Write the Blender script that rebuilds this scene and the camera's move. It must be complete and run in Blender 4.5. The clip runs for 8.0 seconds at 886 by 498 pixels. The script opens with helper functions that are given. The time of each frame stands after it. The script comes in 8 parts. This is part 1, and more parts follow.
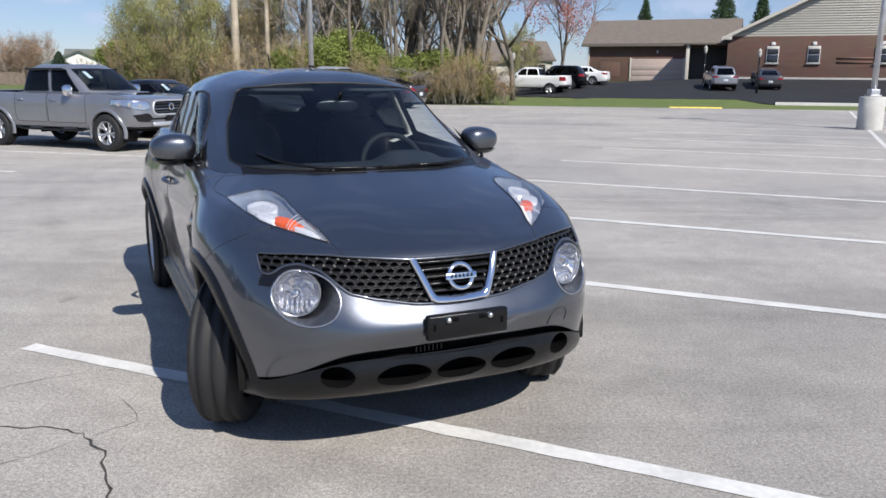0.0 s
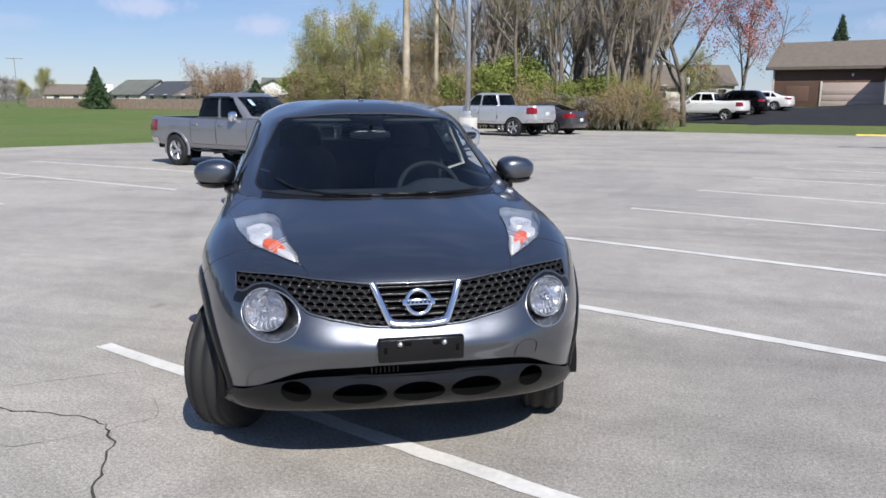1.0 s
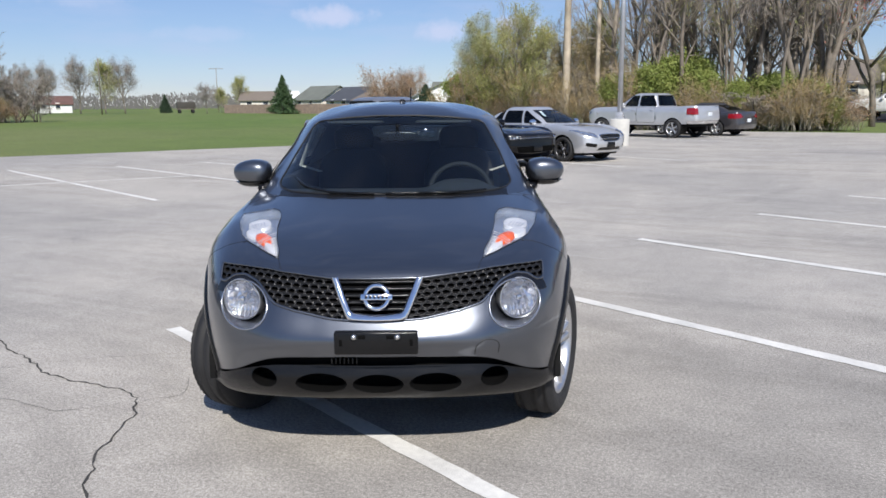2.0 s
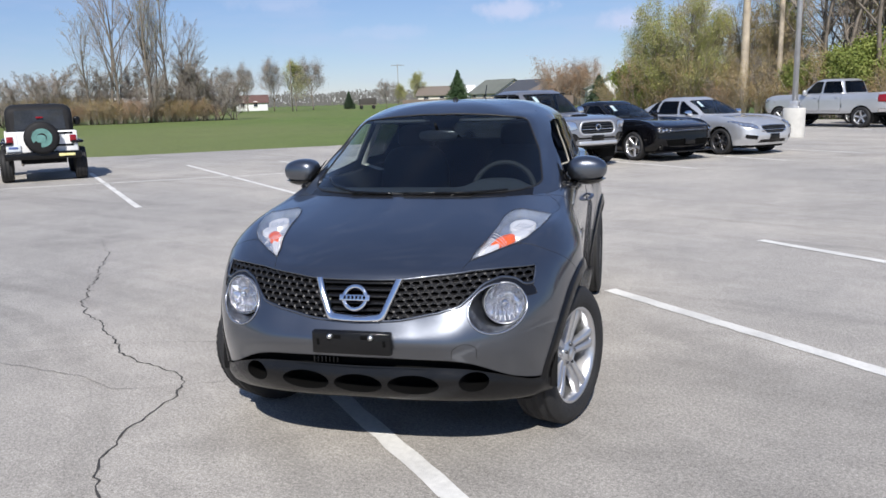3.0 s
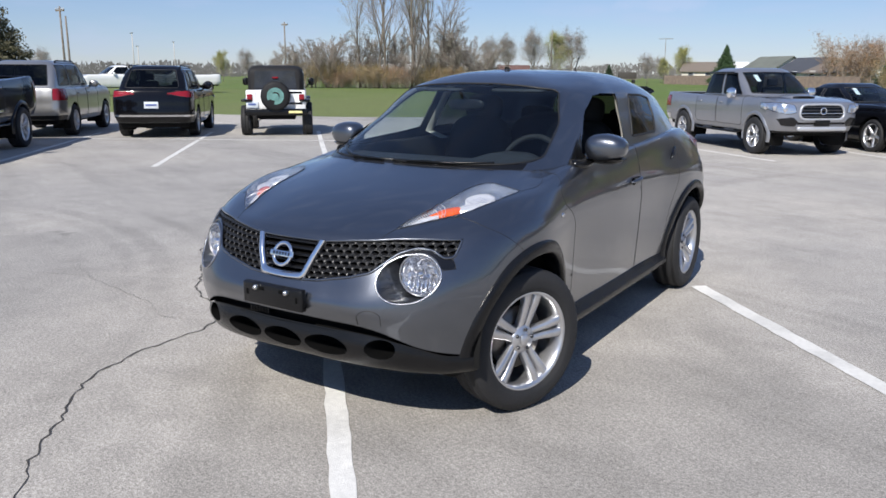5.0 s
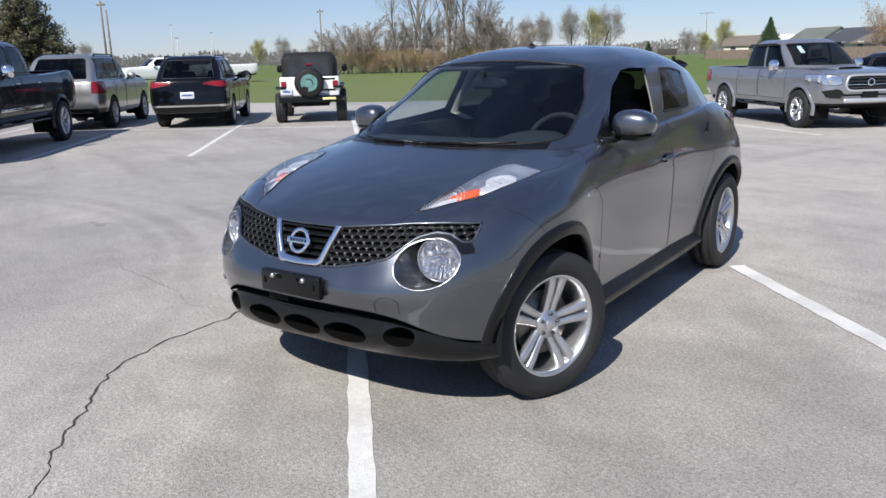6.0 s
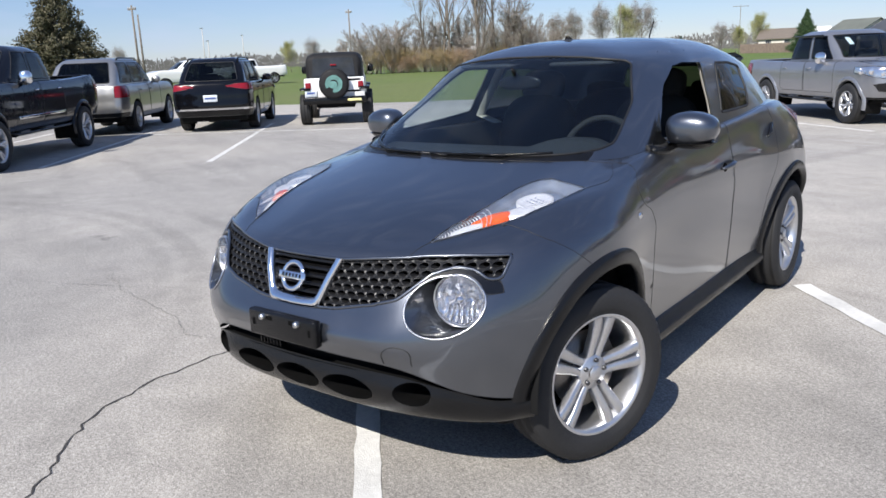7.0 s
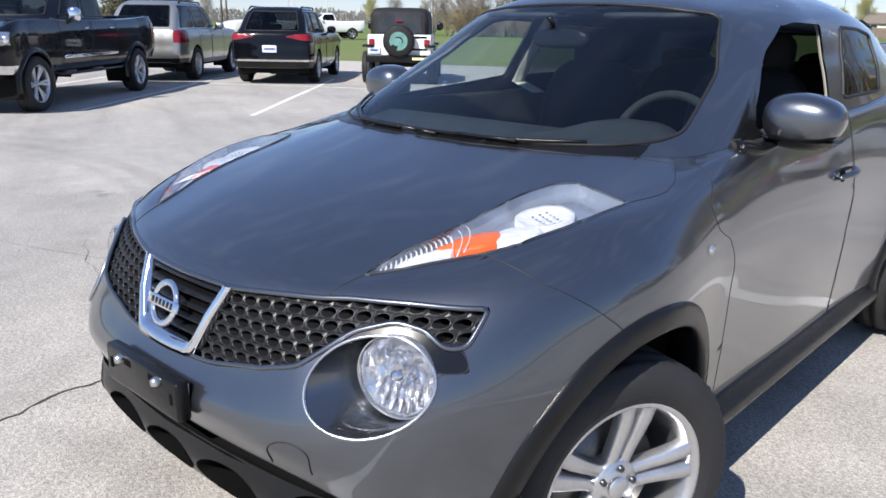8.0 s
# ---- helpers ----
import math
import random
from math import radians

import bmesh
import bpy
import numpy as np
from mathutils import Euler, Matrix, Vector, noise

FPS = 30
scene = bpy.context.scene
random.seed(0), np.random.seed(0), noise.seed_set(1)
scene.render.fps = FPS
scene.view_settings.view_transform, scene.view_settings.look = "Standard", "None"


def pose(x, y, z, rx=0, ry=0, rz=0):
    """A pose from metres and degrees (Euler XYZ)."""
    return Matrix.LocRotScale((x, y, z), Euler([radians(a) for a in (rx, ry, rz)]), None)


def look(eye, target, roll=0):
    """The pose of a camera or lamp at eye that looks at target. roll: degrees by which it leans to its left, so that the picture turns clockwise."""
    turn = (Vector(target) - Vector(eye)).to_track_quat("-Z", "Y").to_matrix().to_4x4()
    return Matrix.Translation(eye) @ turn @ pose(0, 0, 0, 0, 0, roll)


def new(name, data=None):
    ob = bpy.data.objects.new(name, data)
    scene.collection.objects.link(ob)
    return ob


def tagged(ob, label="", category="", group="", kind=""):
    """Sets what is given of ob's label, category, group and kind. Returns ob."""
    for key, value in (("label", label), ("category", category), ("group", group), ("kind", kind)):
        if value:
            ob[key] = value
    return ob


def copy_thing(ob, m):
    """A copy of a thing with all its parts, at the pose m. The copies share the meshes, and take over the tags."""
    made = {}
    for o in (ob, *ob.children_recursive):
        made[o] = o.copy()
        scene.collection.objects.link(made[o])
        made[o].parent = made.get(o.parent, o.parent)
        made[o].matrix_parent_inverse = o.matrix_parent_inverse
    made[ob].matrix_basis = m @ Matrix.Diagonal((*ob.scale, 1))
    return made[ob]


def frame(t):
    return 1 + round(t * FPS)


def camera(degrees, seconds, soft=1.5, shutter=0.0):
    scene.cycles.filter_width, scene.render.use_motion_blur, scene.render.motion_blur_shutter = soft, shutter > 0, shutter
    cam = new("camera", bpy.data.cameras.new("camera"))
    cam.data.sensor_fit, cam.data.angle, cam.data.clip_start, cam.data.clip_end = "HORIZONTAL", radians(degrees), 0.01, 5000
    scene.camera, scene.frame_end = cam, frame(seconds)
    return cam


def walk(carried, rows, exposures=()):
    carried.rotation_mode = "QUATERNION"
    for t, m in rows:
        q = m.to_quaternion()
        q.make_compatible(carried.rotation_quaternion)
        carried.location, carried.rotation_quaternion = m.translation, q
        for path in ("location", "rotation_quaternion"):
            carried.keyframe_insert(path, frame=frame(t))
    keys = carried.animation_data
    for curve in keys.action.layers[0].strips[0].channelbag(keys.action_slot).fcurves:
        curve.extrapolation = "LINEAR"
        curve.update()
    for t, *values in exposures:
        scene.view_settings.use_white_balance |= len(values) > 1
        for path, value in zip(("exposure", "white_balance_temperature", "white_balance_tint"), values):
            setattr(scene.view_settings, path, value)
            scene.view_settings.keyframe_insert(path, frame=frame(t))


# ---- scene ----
cam = camera(59.29, 8.0, soft=1.6)
ROWS = [
    (0.0, -0.0090, -0.0076, 1.4853, -0.044, -12.537, 0.450),
    (0.5, 0.3882, -0.0177, 1.4984, 5.977, -11.605, -0.326),
    (1.0, 0.8033, -0.0008, 1.5202, 12.808, -10.824, 0.280),
    (2.5, 1.9501, 0.4182, 1.5123, 31.860, -10.839, -1.474),
    (3.0, 2.2571, 0.6665, 1.5324, 38.534, -10.921, -1.706),
    (3.5, 2.6097, 0.9104, 1.5002, 44.034, -10.587, -0.095),
    (4.0, 2.8305, 1.1969, 1.4846, 48.035, -10.620, 0.384),
    (4.5, 2.9561, 1.4892, 1.5112, 52.259, -11.142, 0.462),
    (5.0, 3.1214, 1.6682, 1.4929, 57.091, -12.654, 0.329),
    (6.5, 3.0034, 1.8811, 1.4703, 60.967, -13.896, -2.107),
    (7.0, 2.6085, 2.1020, 1.4609, 62.460, -13.835, -2.398),
    (7.5, 2.2360, 2.4736, 1.4041, 64.600, -13.899, -0.654),
    (8.0, 1.8490, 2.7907, 1.3742, 67.627, -16.233, 0.858),
]
walk(cam, [(t, pose(x, y, z, 90 + pitch, 0, yaw) @ pose(0, 0, 0, 0, 0, roll)) for t, x, y, z, yaw, pitch, roll in ROWS],
     [(0.0, 0.29, 6390, 10), (5.2, 0.29, 6390, 10), (6.5, 0.38, 6390, 10), (7.5, 0.57, 6390, 10), (8.0, 0.70, 6390, 10)])

# ---- light: clear spring day, sun behind the camera, a few small clouds ----
SUN_DIR = Vector((0.415, -0.595, 0.690)).normalized()
world = bpy.data.worlds.new("sky")
scene.world = world
world.use_nodes = True
wn, wl = world.node_tree.nodes, world.node_tree.links
wn.clear()
w_out = wn.new("ShaderNodeOutputWorld")
w_bg = wn.new("ShaderNodeBackground")
w_bg.inputs["Strength"].default_value = 0.049
w_sky = wn.new("ShaderNodeTexSky")
w_sky.sky_type = "NISHITA"
w_sky.sun_disc = False
w_sky.sun_elevation = math.asin(SUN_DIR.z)
w_sky.sun_rotation = math.atan2(SUN_DIR.x, SUN_DIR.y)
w_sky.air_density, w_sky.dust_density, w_sky.ozone_density = 1.0, 0.0, 2.0
# thin scattered clouds over the whole sky
w_co = wn.new("ShaderNodeTexCoord")
w_map = wn.new("ShaderNodeMapping")
w_map.inputs["Scale"].default_value = (5.0, 5.0, 21.0)
w_map.inputs["Location"].default_value = (0.35, 0.9, 0.15)
w_noise = wn.new("ShaderNodeTexNoise")
w_noise.inputs["Scale"].default_value = 1.6
w_noise.inputs["Detail"].default_value = 6.0
w_noise.inputs["Roughness"].default_value = 0.52
w_ramp = wn.new("ShaderNodeValToRGB")
w_ramp.color_ramp.elements[0].position, w_ramp.color_ramp.elements[1].position = 0.49, 0.70
w_mix = wn.new("ShaderNodeMixRGB")
w_mix.inputs["Color2"].default_value = (9.0, 8.9, 9.2, 1)
w_cap = wn.new("ShaderNodeMath")
w_cap.operation = "MULTIPLY"
w_cap.inputs[1].default_value = 0.26
wl.new(w_co.outputs["Generated"], w_map.inputs["Vector"])
wl.new(w_map.outputs["Vector"], w_noise.inputs["Vector"])
wl.new(w_noise.outputs["Fac"], w_ramp.inputs["Fac"])
wl.new(w_ramp.outputs["Color"], w_cap.inputs[0])
wl.new(w_cap.outputs["Value"], w_mix.inputs["Fac"])
wl.new(w_sky.outputs["Color"], w_mix.inputs["Color1"])
w_tint = wn.new("ShaderNodeMixRGB")
w_tint.blend_type = "MULTIPLY"
w_tint.inputs["Fac"].default_value = 1.0
w_tint.inputs["Color2"].default_value = (0.87, 0.945, 1.15, 1)
# a thin veil of high haze
w_veil = wn.new("ShaderNodeMixRGB")
w_veil.blend_type = "ADD"
w_veil.inputs["Fac"].default_value = 1.0
w_veil.inputs["Color2"].default_value = (1.6, 2.15, 3.25, 1)
# a few small low fair weather clouds
w_last = w_mix.outputs["Color"]
w_warp = wn.new("ShaderNodeTexNoise")
w_warp.inputs["Scale"].default_value, w_warp.inputs["Detail"].default_value, w_warp.inputs["Roughness"].default_value = 34.0, 5.0, 0.6
wl.new(w_co.outputs["Generated"], w_warp.inputs["Vector"])
for centre, wide, high, dense in (((-0.546, 0.831, 0.104), 0.048, 0.015, 0.85), ((-0.427, 0.900, 0.086), 0.030, 0.014, 0.80), ((-0.664, 0.743, 0.083), 0.070, 0.010, 0.30),
                                  ((-0.758, 0.642, 0.120), 0.060, 0.012, 0.30), ((-0.393, 0.917, 0.062), 0.022, 0.008, 0.40), ((-0.343, 0.935, 0.095), 0.030, 0.012, 0.75), ((0.297, 0.951, 0.084), 0.060, 0.012, 0.55)):
    w_d = wn.new("ShaderNodeVectorMath")
    w_d.operation = "SUBTRACT"
    w_d.inputs[1].default_value = centre
    w_s = wn.new("ShaderNodeVectorMath")
    w_s.operation = "MULTIPLY"
    w_s.inputs[1].default_value = (1 / wide, 1 / wide, 1 / high)
    w_l = wn.new("ShaderNodeVectorMath")
    w_l.operation = "LENGTH"
    w_a = wn.new("ShaderNodeMath")
    w_a.operation = "MULTIPLY_ADD"
    w_a.inputs[1].default_value = 1.9
    w_r = wn.new("ShaderNodeMapRange")
    w_r.interpolation_type = "SMOOTHSTEP"
    w_r.inputs["From Min"].default_value, w_r.inputs["From Max"].default_value = 2.15, 1.25
    w_r.inputs["To Max"].default_value = dense
    w_c = wn.new("ShaderNodeMixRGB")
    w_c.inputs["Color2"].default_value = (10.2, 9.9, 9.8, 1)
    wl.new(w_co.outputs["Generated"], w_d.inputs[0])
    wl.new(w_d.outputs["Vector"], w_s.inputs[0])
    wl.new(w_s.outputs["Vector"], w_l.inputs[0])
    wl.new(w_warp.outputs["Fac"], w_a.inputs[0])
    wl.new(w_l.outputs["Value"], w_a.inputs[2])
    wl.new(w_a.outputs["Value"], w_r.inputs["Value"])
    wl.new(w_r.outputs["Result"], w_c.inputs["Fac"])
    wl.new(w_last, w_c.inputs["Color1"])
    w_last = w_c.outputs["Color"]
wl.new(w_last, w_veil.inputs["Color1"])
wl.new(w_veil.outputs["Color"], w_tint.inputs["Color1"])
wl.new(w_tint.outputs["Color"], w_bg.inputs["Color"])
wl.new(w_bg.outputs["Background"], w_out.inputs["Surface"])

sun = new("sun", bpy.data.lights.new("sun", "SUN"))
sun.data.energy, sun.data.angle, sun.data.color = 4.9, radians(0.53), (1.0, 0.95, 0.88)
sun.matrix_world = look(SUN_DIR * 50, (0, 0, 0))


# ---- materials ----
def mat(name, base, rough=0.5, metal=0.0, coat=0.0, coat_rough=0.03, spec=0.5, noise_scale=0.0, vary=0.0,
        bump=0.0, bump_scale=60.0, emit=0.0, sheen=0.0):
    """A principled material with grain at two scales in colour and roughness, and fine relief."""
    m = bpy.data.materials.new(name)
    m.use_nodes = True
    n, l = m.node_tree.nodes, m.node_tree.links
    b = n["Principled BSDF"]
    b.inputs["Base Color"].default_value = (*base, 1)
    b.inputs["Roughness"].default_value = rough
    b.inputs["Metallic"].default_value = metal
    b.inputs["Coat Weight"].default_value = coat
    b.inputs["Coat Roughness"].default_value = coat_rough
    b.inputs["Specular IOR Level"].default_value = spec
    if emit:
        b.inputs["Emission Color"].default_value = (*base, 1)
        b.inputs["Emission Strength"].default_value = emit
    co = None
    if vary or bump:
        co = n.new("ShaderNodeTexCoord")
    if vary:
        a, c = n.new("ShaderNodeTexNoise"), n.new("ShaderNodeTexNoise")
        a.inputs["Scale"].default_value, c.inputs["Scale"].default_value = noise_scale, noise_scale * 11
        a.inputs["Detail"].default_value, c.inputs["Detail"].default_value = 5, 3
        mix = n.new("ShaderNodeMath")
        mix.operation = "MULTIPLY_ADD"
        mix.inputs[1].default_value = 0.45
        r = n.new("ShaderNodeMapRange")
        r.inputs["From Min"].default_value, r.inputs["From Max"].default_value = 0.45, 1.0
        r.inputs["To Min"].default_value, r.inputs["To Max"].default_value = 1 - vary, 1 + vary
        mul = n.new("ShaderNodeVectorMath")
        mul.operation = "SCALE"
        mul.inputs[0].default_value = base
        l.new(co.outputs["Object"], a.inputs["Vector"])
        l.new(co.outputs["Object"], c.inputs["Vector"])
        l.new(c.outputs["Fac"], mix.inputs[0])
        l.new(a.outputs["Fac"], mix.inputs[2])
        l.new(mix.outputs[0], r.inputs["Value"])
        l.new(r.outputs["Result"], mul.inputs["Scale"])
        l.new(mul.outputs["Vector"], b.inputs["Base Color"])
        r2 = n.new("ShaderNodeMapRange")
        r2.inputs["From Min"].default_value, r2.inputs["From Max"].default_value = 0.45, 1.0
        r2.inputs["To Min"].default_value, r2.inputs["To Max"].default_value = rough * (1 - vary * 0.6), min(1, rough * (1 + vary * 0.6))
        l.new(mix.outputs[0], r2.inputs["Value"])
        l.new(r2.outputs["Result"], b.inputs["Roughness"])
    if bump:
        t = n.new("ShaderNodeTexNoise")
        t.inputs["Scale"].default_value, t.inputs["Detail"].default_value = bump_scale, 4
        bp = n.new("ShaderNodeBump")
        bp.inputs["Strength"].default_value, bp.inputs["Distance"].default_value = bump, 0.01
        l.new(co.outputs["Object"], t.inputs["Vector"])
        l.new(t.outputs["Fac"], bp.inputs["Height"])
        l.new(bp.outputs["Normal"], b.inputs["Normal"])
    return m


def paint(name, base, metal=0.75, rough=0.34):
    """Metallic car paint: flakes under a glossy clear coat, a little dust."""
    m = mat(name, base, rough, metal, 1.0, 0.035, noise_scale=1.3, vary=0.07)
    n, l = m.node_tree.nodes, m.node_tree.links
    b = n["Principled BSDF"]
    b.inputs["Coat IOR"].default_value = 1.5
    if max(base) < 0.05:
        b.inputs["Specular IOR Level"].default_value = 0.05
        b.inputs["Coat IOR"].default_value = 1.40
    co = n.new("ShaderNodeTexCoord")
    v = n.new("ShaderNodeTexVoronoi")
    v.inputs["Scale"].default_value = 900
    bp = n.new("ShaderNodeBump")
    bp.inputs["Strength"].default_value, bp.inputs["Distance"].default_value = 0.035, 0.002
    l.new(co.outputs["Object"], v.inputs["Vector"])
    l.new(v.outputs["Distance"], bp.inputs["Height"])
    l.new(bp.outputs["Normal"], b.inputs["Normal"])
    # light road dust makes the coat a touch uneven
    t = n.new("ShaderNodeTexNoise")
    t.inputs["Scale"].default_value, t.inputs["Detail"].default_value = 3.5, 8
    r = n.new("ShaderNodeMapRange")
    r.inputs["To Min"].default_value, r.inputs["To Max"].default_value = 0.015, 0.10
    l.new(co.outputs["Object"], t.inputs["Vector"])
    l.new(t.outputs["Fac"], r.inputs["Value"])
    l.new(r.outputs["Result"], b.inputs["Coat Roughness"])
    return m


def glass(name, tint, gloss=1.0, ior=1.5):
    """A thin pane: tinted see-through with a mirror-like surface by Fresnel."""
    m = bpy.data.materials.new(name)
    m.use_nodes = True
    n, l = m.node_tree.nodes, m.node_tree.links
    n.clear()
    out, tr, gl, mx, lw, pw, mr = (n.new(k) for k in ("ShaderNodeOutputMaterial", "ShaderNodeBsdfTransparent", "ShaderNodeBsdfGlossy", "ShaderNodeMixShader", "ShaderNodeLayerWeight", "ShaderNodeMath", "ShaderNodeMapRange"))
    tr.inputs["Color"].default_value = (*tint, 1)
    gl.inputs["Roughness"].default_value = 0.02
    lw.inputs["Blend"].default_value = 0.5
    pw.operation, pw.inputs[1].default_value = "POWER", 5.0
    mr.inputs["To Min"].default_value, mr.inputs["To Max"].default_value = ((ior - 1) / (ior + 1)) ** 2 * gloss, 1.0
    l.new(lw.outputs["Facing"], pw.inputs[0])
    l.new(pw.outputs[0], mr.inputs["Value"])
    l.new(mr.outputs["Result"], mx.inputs["Fac"])
    l.new(tr.outputs["BSDF"], mx.inputs[1])
    l.new(gl.outputs["BSDF"], mx.inputs[2])
    l.new(mx.outputs["Shader"], out.inputs["Surface"])
    return m


M = {}
M["paint"] = paint("gunmetal_paint", (0.094, 0.102, 0.120), 0.92, 0.33)
M["paint"].node_tree.nodes["Principled BSDF"].inputs["Coat IOR"].default_value = 1.80
M["black_plastic"] = mat("black_plastic", (0.006, 0.006, 0.0065), 0.22, spec=0.32, noise_scale=9, vary=0.25, bump=0.12, bump_scale=500)
M["grille_plastic"] = mat("grille_plastic", (0.012, 0.012, 0.013), 0.36, spec=0.28, noise_scale=11, vary=0.2)
M["gloss_black"] = mat("gloss_black", (0.006, 0.006, 0.007), 0.18, noise_scale=6, vary=0.2)
M["rubber"] = mat("tyre_rubber", (0.014, 0.014, 0.015), 0.74, noise_scale=7, vary=0.35, bump=0.2, bump_scale=220)
M["seal"] = mat("rubber_seal", (0.010, 0.010, 0.011), 0.55, noise_scale=20, vary=0.2)
M["chrome"] = mat("chrome", (0.80, 0.80, 0.82), 0.07, 1.0, noise_scale=12, vary=0.06)
M["alloy"] = mat("alloy_wheel", (0.62, 0.62, 0.63), 0.30, 0.9, 0.4, noise_scale=9, vary=0.12)
M["dark_alloy"] = mat("dark_alloy", (0.10, 0.10, 0.105), 0.35, 0.85, noise_scale=9, vary=0.15)
M["brake"] = mat("brake_steel", (0.22, 0.20, 0.18), 0.45, 0.9, noise_scale=14, vary=0.3)
# near-black and almost without gloss: the shade inside cavities put into the colour
M["void"] = mat("cavity_shade_black", (0.004, 0.004, 0.004), 0.8, spec=0.05, noise_scale=5, vary=0.3)
M["under"] = mat("underbody", (0.009, 0.009, 0.009), 0.85, spec=0.1, noise_scale=5, vary=0.4)
M["windscreen"] = glass("windscreen_glass", (0.78, 0.87, 0.90), 1.25)
M["side_glass"] = glass("side_glass", (0.86, 0.90, 0.88))
M["dark_glass"] = glass("privacy_glass", (0.08, 0.09, 0.095), 0.8)
M["lens"] = glass("clear_lens", (0.95, 0.95, 0.95), ior=1.45)
M["reflector"] = mat("lamp_reflector", (0.80, 0.80, 0.82), 0.08, 0.92, noise_scale=40, vary=0.12, bump=0.35, bump_scale=45)
M["bright_rim"] = mat("satin_bright_rim", (0.42, 0.43, 0.46), 0.24, 0.9, noise_scale=20, vary=0.05)
M["clear_housing"] = mat("lamp_housing", (0.52, 0.55, 0.60), 0.16, 0.75, noise_scale=14, vary=0.2)
M["white_reflector"] = mat("white_lamp_reflector", (0.90, 0.90, 0.91), 0.20, 0.45, noise_scale=50, vary=0.08, bump=0.5, bump_scale=60)
M["signal_reflector"] = mat("signal_reflector", (0.80, 0.80, 0.82), 0.15, 0.62, noise_scale=60, vary=0.30, bump=0.9, bump_scale=75)
M["amber"] = mat("amber_lens", (0.80, 0.115, 0.012), 0.14, 0.0, 0.8, noise_scale=40, vary=0.25, bump=0.3, bump_scale=260)
M["red_lens"] = mat("red_lens", (0.22, 0.004, 0.008), 0.14, 0.0, 0.6, noise_scale=30, vary=0.25, bump=0.2, bump_scale=260)
M["cloth"] = mat("seat_cloth", (0.012, 0.012, 0.013), 0.92, noise_scale=14, vary=0.3, bump=0.3, bump_scale=400)
M["dash"] = mat("dashboard", (0.020, 0.021, 0.023), 0.68, noise_scale=8, vary=0.2, bump=0.2, bump_scale=420)
M["beige_trim"] = mat("pillar_trim", (0.50, 0.48, 0.43), 0.75, noise_scale=8, vary=0.1)
M["sticker"] = mat("paper_sticker", (0.78, 0.80, 0.80), 0.6, noise_scale=20, vary=0.1)
M["bolt"] = mat("zinc_bolt", (0.62, 0.62, 0.60), 0.3, 1.0, noise_scale=60, vary=0.2)
M["silver"] = paint("silver_paint", (0.56, 0.57, 0.59), 0.6, 0.38)
M["tan_silver"] = paint("pewter_paint", (0.36, 0.355, 0.345), 0.8, 0.36)
M["cement_grey"] = paint("cement_grey_paint", (0.270, 0.275, 0.295), 0.62, 0.36)
M["black_paint"] = paint("black_paint", (0.003, 0.003, 0.004), 0.0, 0.25)
M["navy_paint"] = paint("dark_navy_paint", (0.005, 0.006, 0.010), 0.0, 0.28)
M["grey_paint"] = paint("dark_grey_paint", (0.075, 0.072, 0.078), 0.6, 0.34)
M["white_paint"] = paint("white_paint", (0.78, 0.78, 0.77), 0.0, 0.36)
M["canvas"] = mat("soft_top_canvas", (0.012, 0.012, 0.013), 0.70, spec=0.3, noise_scale=4, vary=0.35, bump=0.4, bump_scale=14)
M["clear_vinyl"] = mat("scuffed_vinyl_window", (0.030, 0.031, 0.033), 0.14, noise_scale=3, vary=0.4, bump=1.0, bump_scale=5)
M["green_print"] = mat("faded_green_print", (0.10, 0.22, 0.20), 0.7, noise_scale=12, vary=0.4)
M["yellow_sticker"] = mat("yellow_sticker", (0.72, 0.66, 0.30), 0.6, noise_scale=20, vary=0.15)
M["plate"] = mat("number_plate", (0.62, 0.66, 0.70), 0.4, noise_scale=30, vary=0.2)
M["plate_bar"] = mat("plate_print", (0.08, 0.12, 0.30), 0.5, noise_scale=30, vary=0.2)


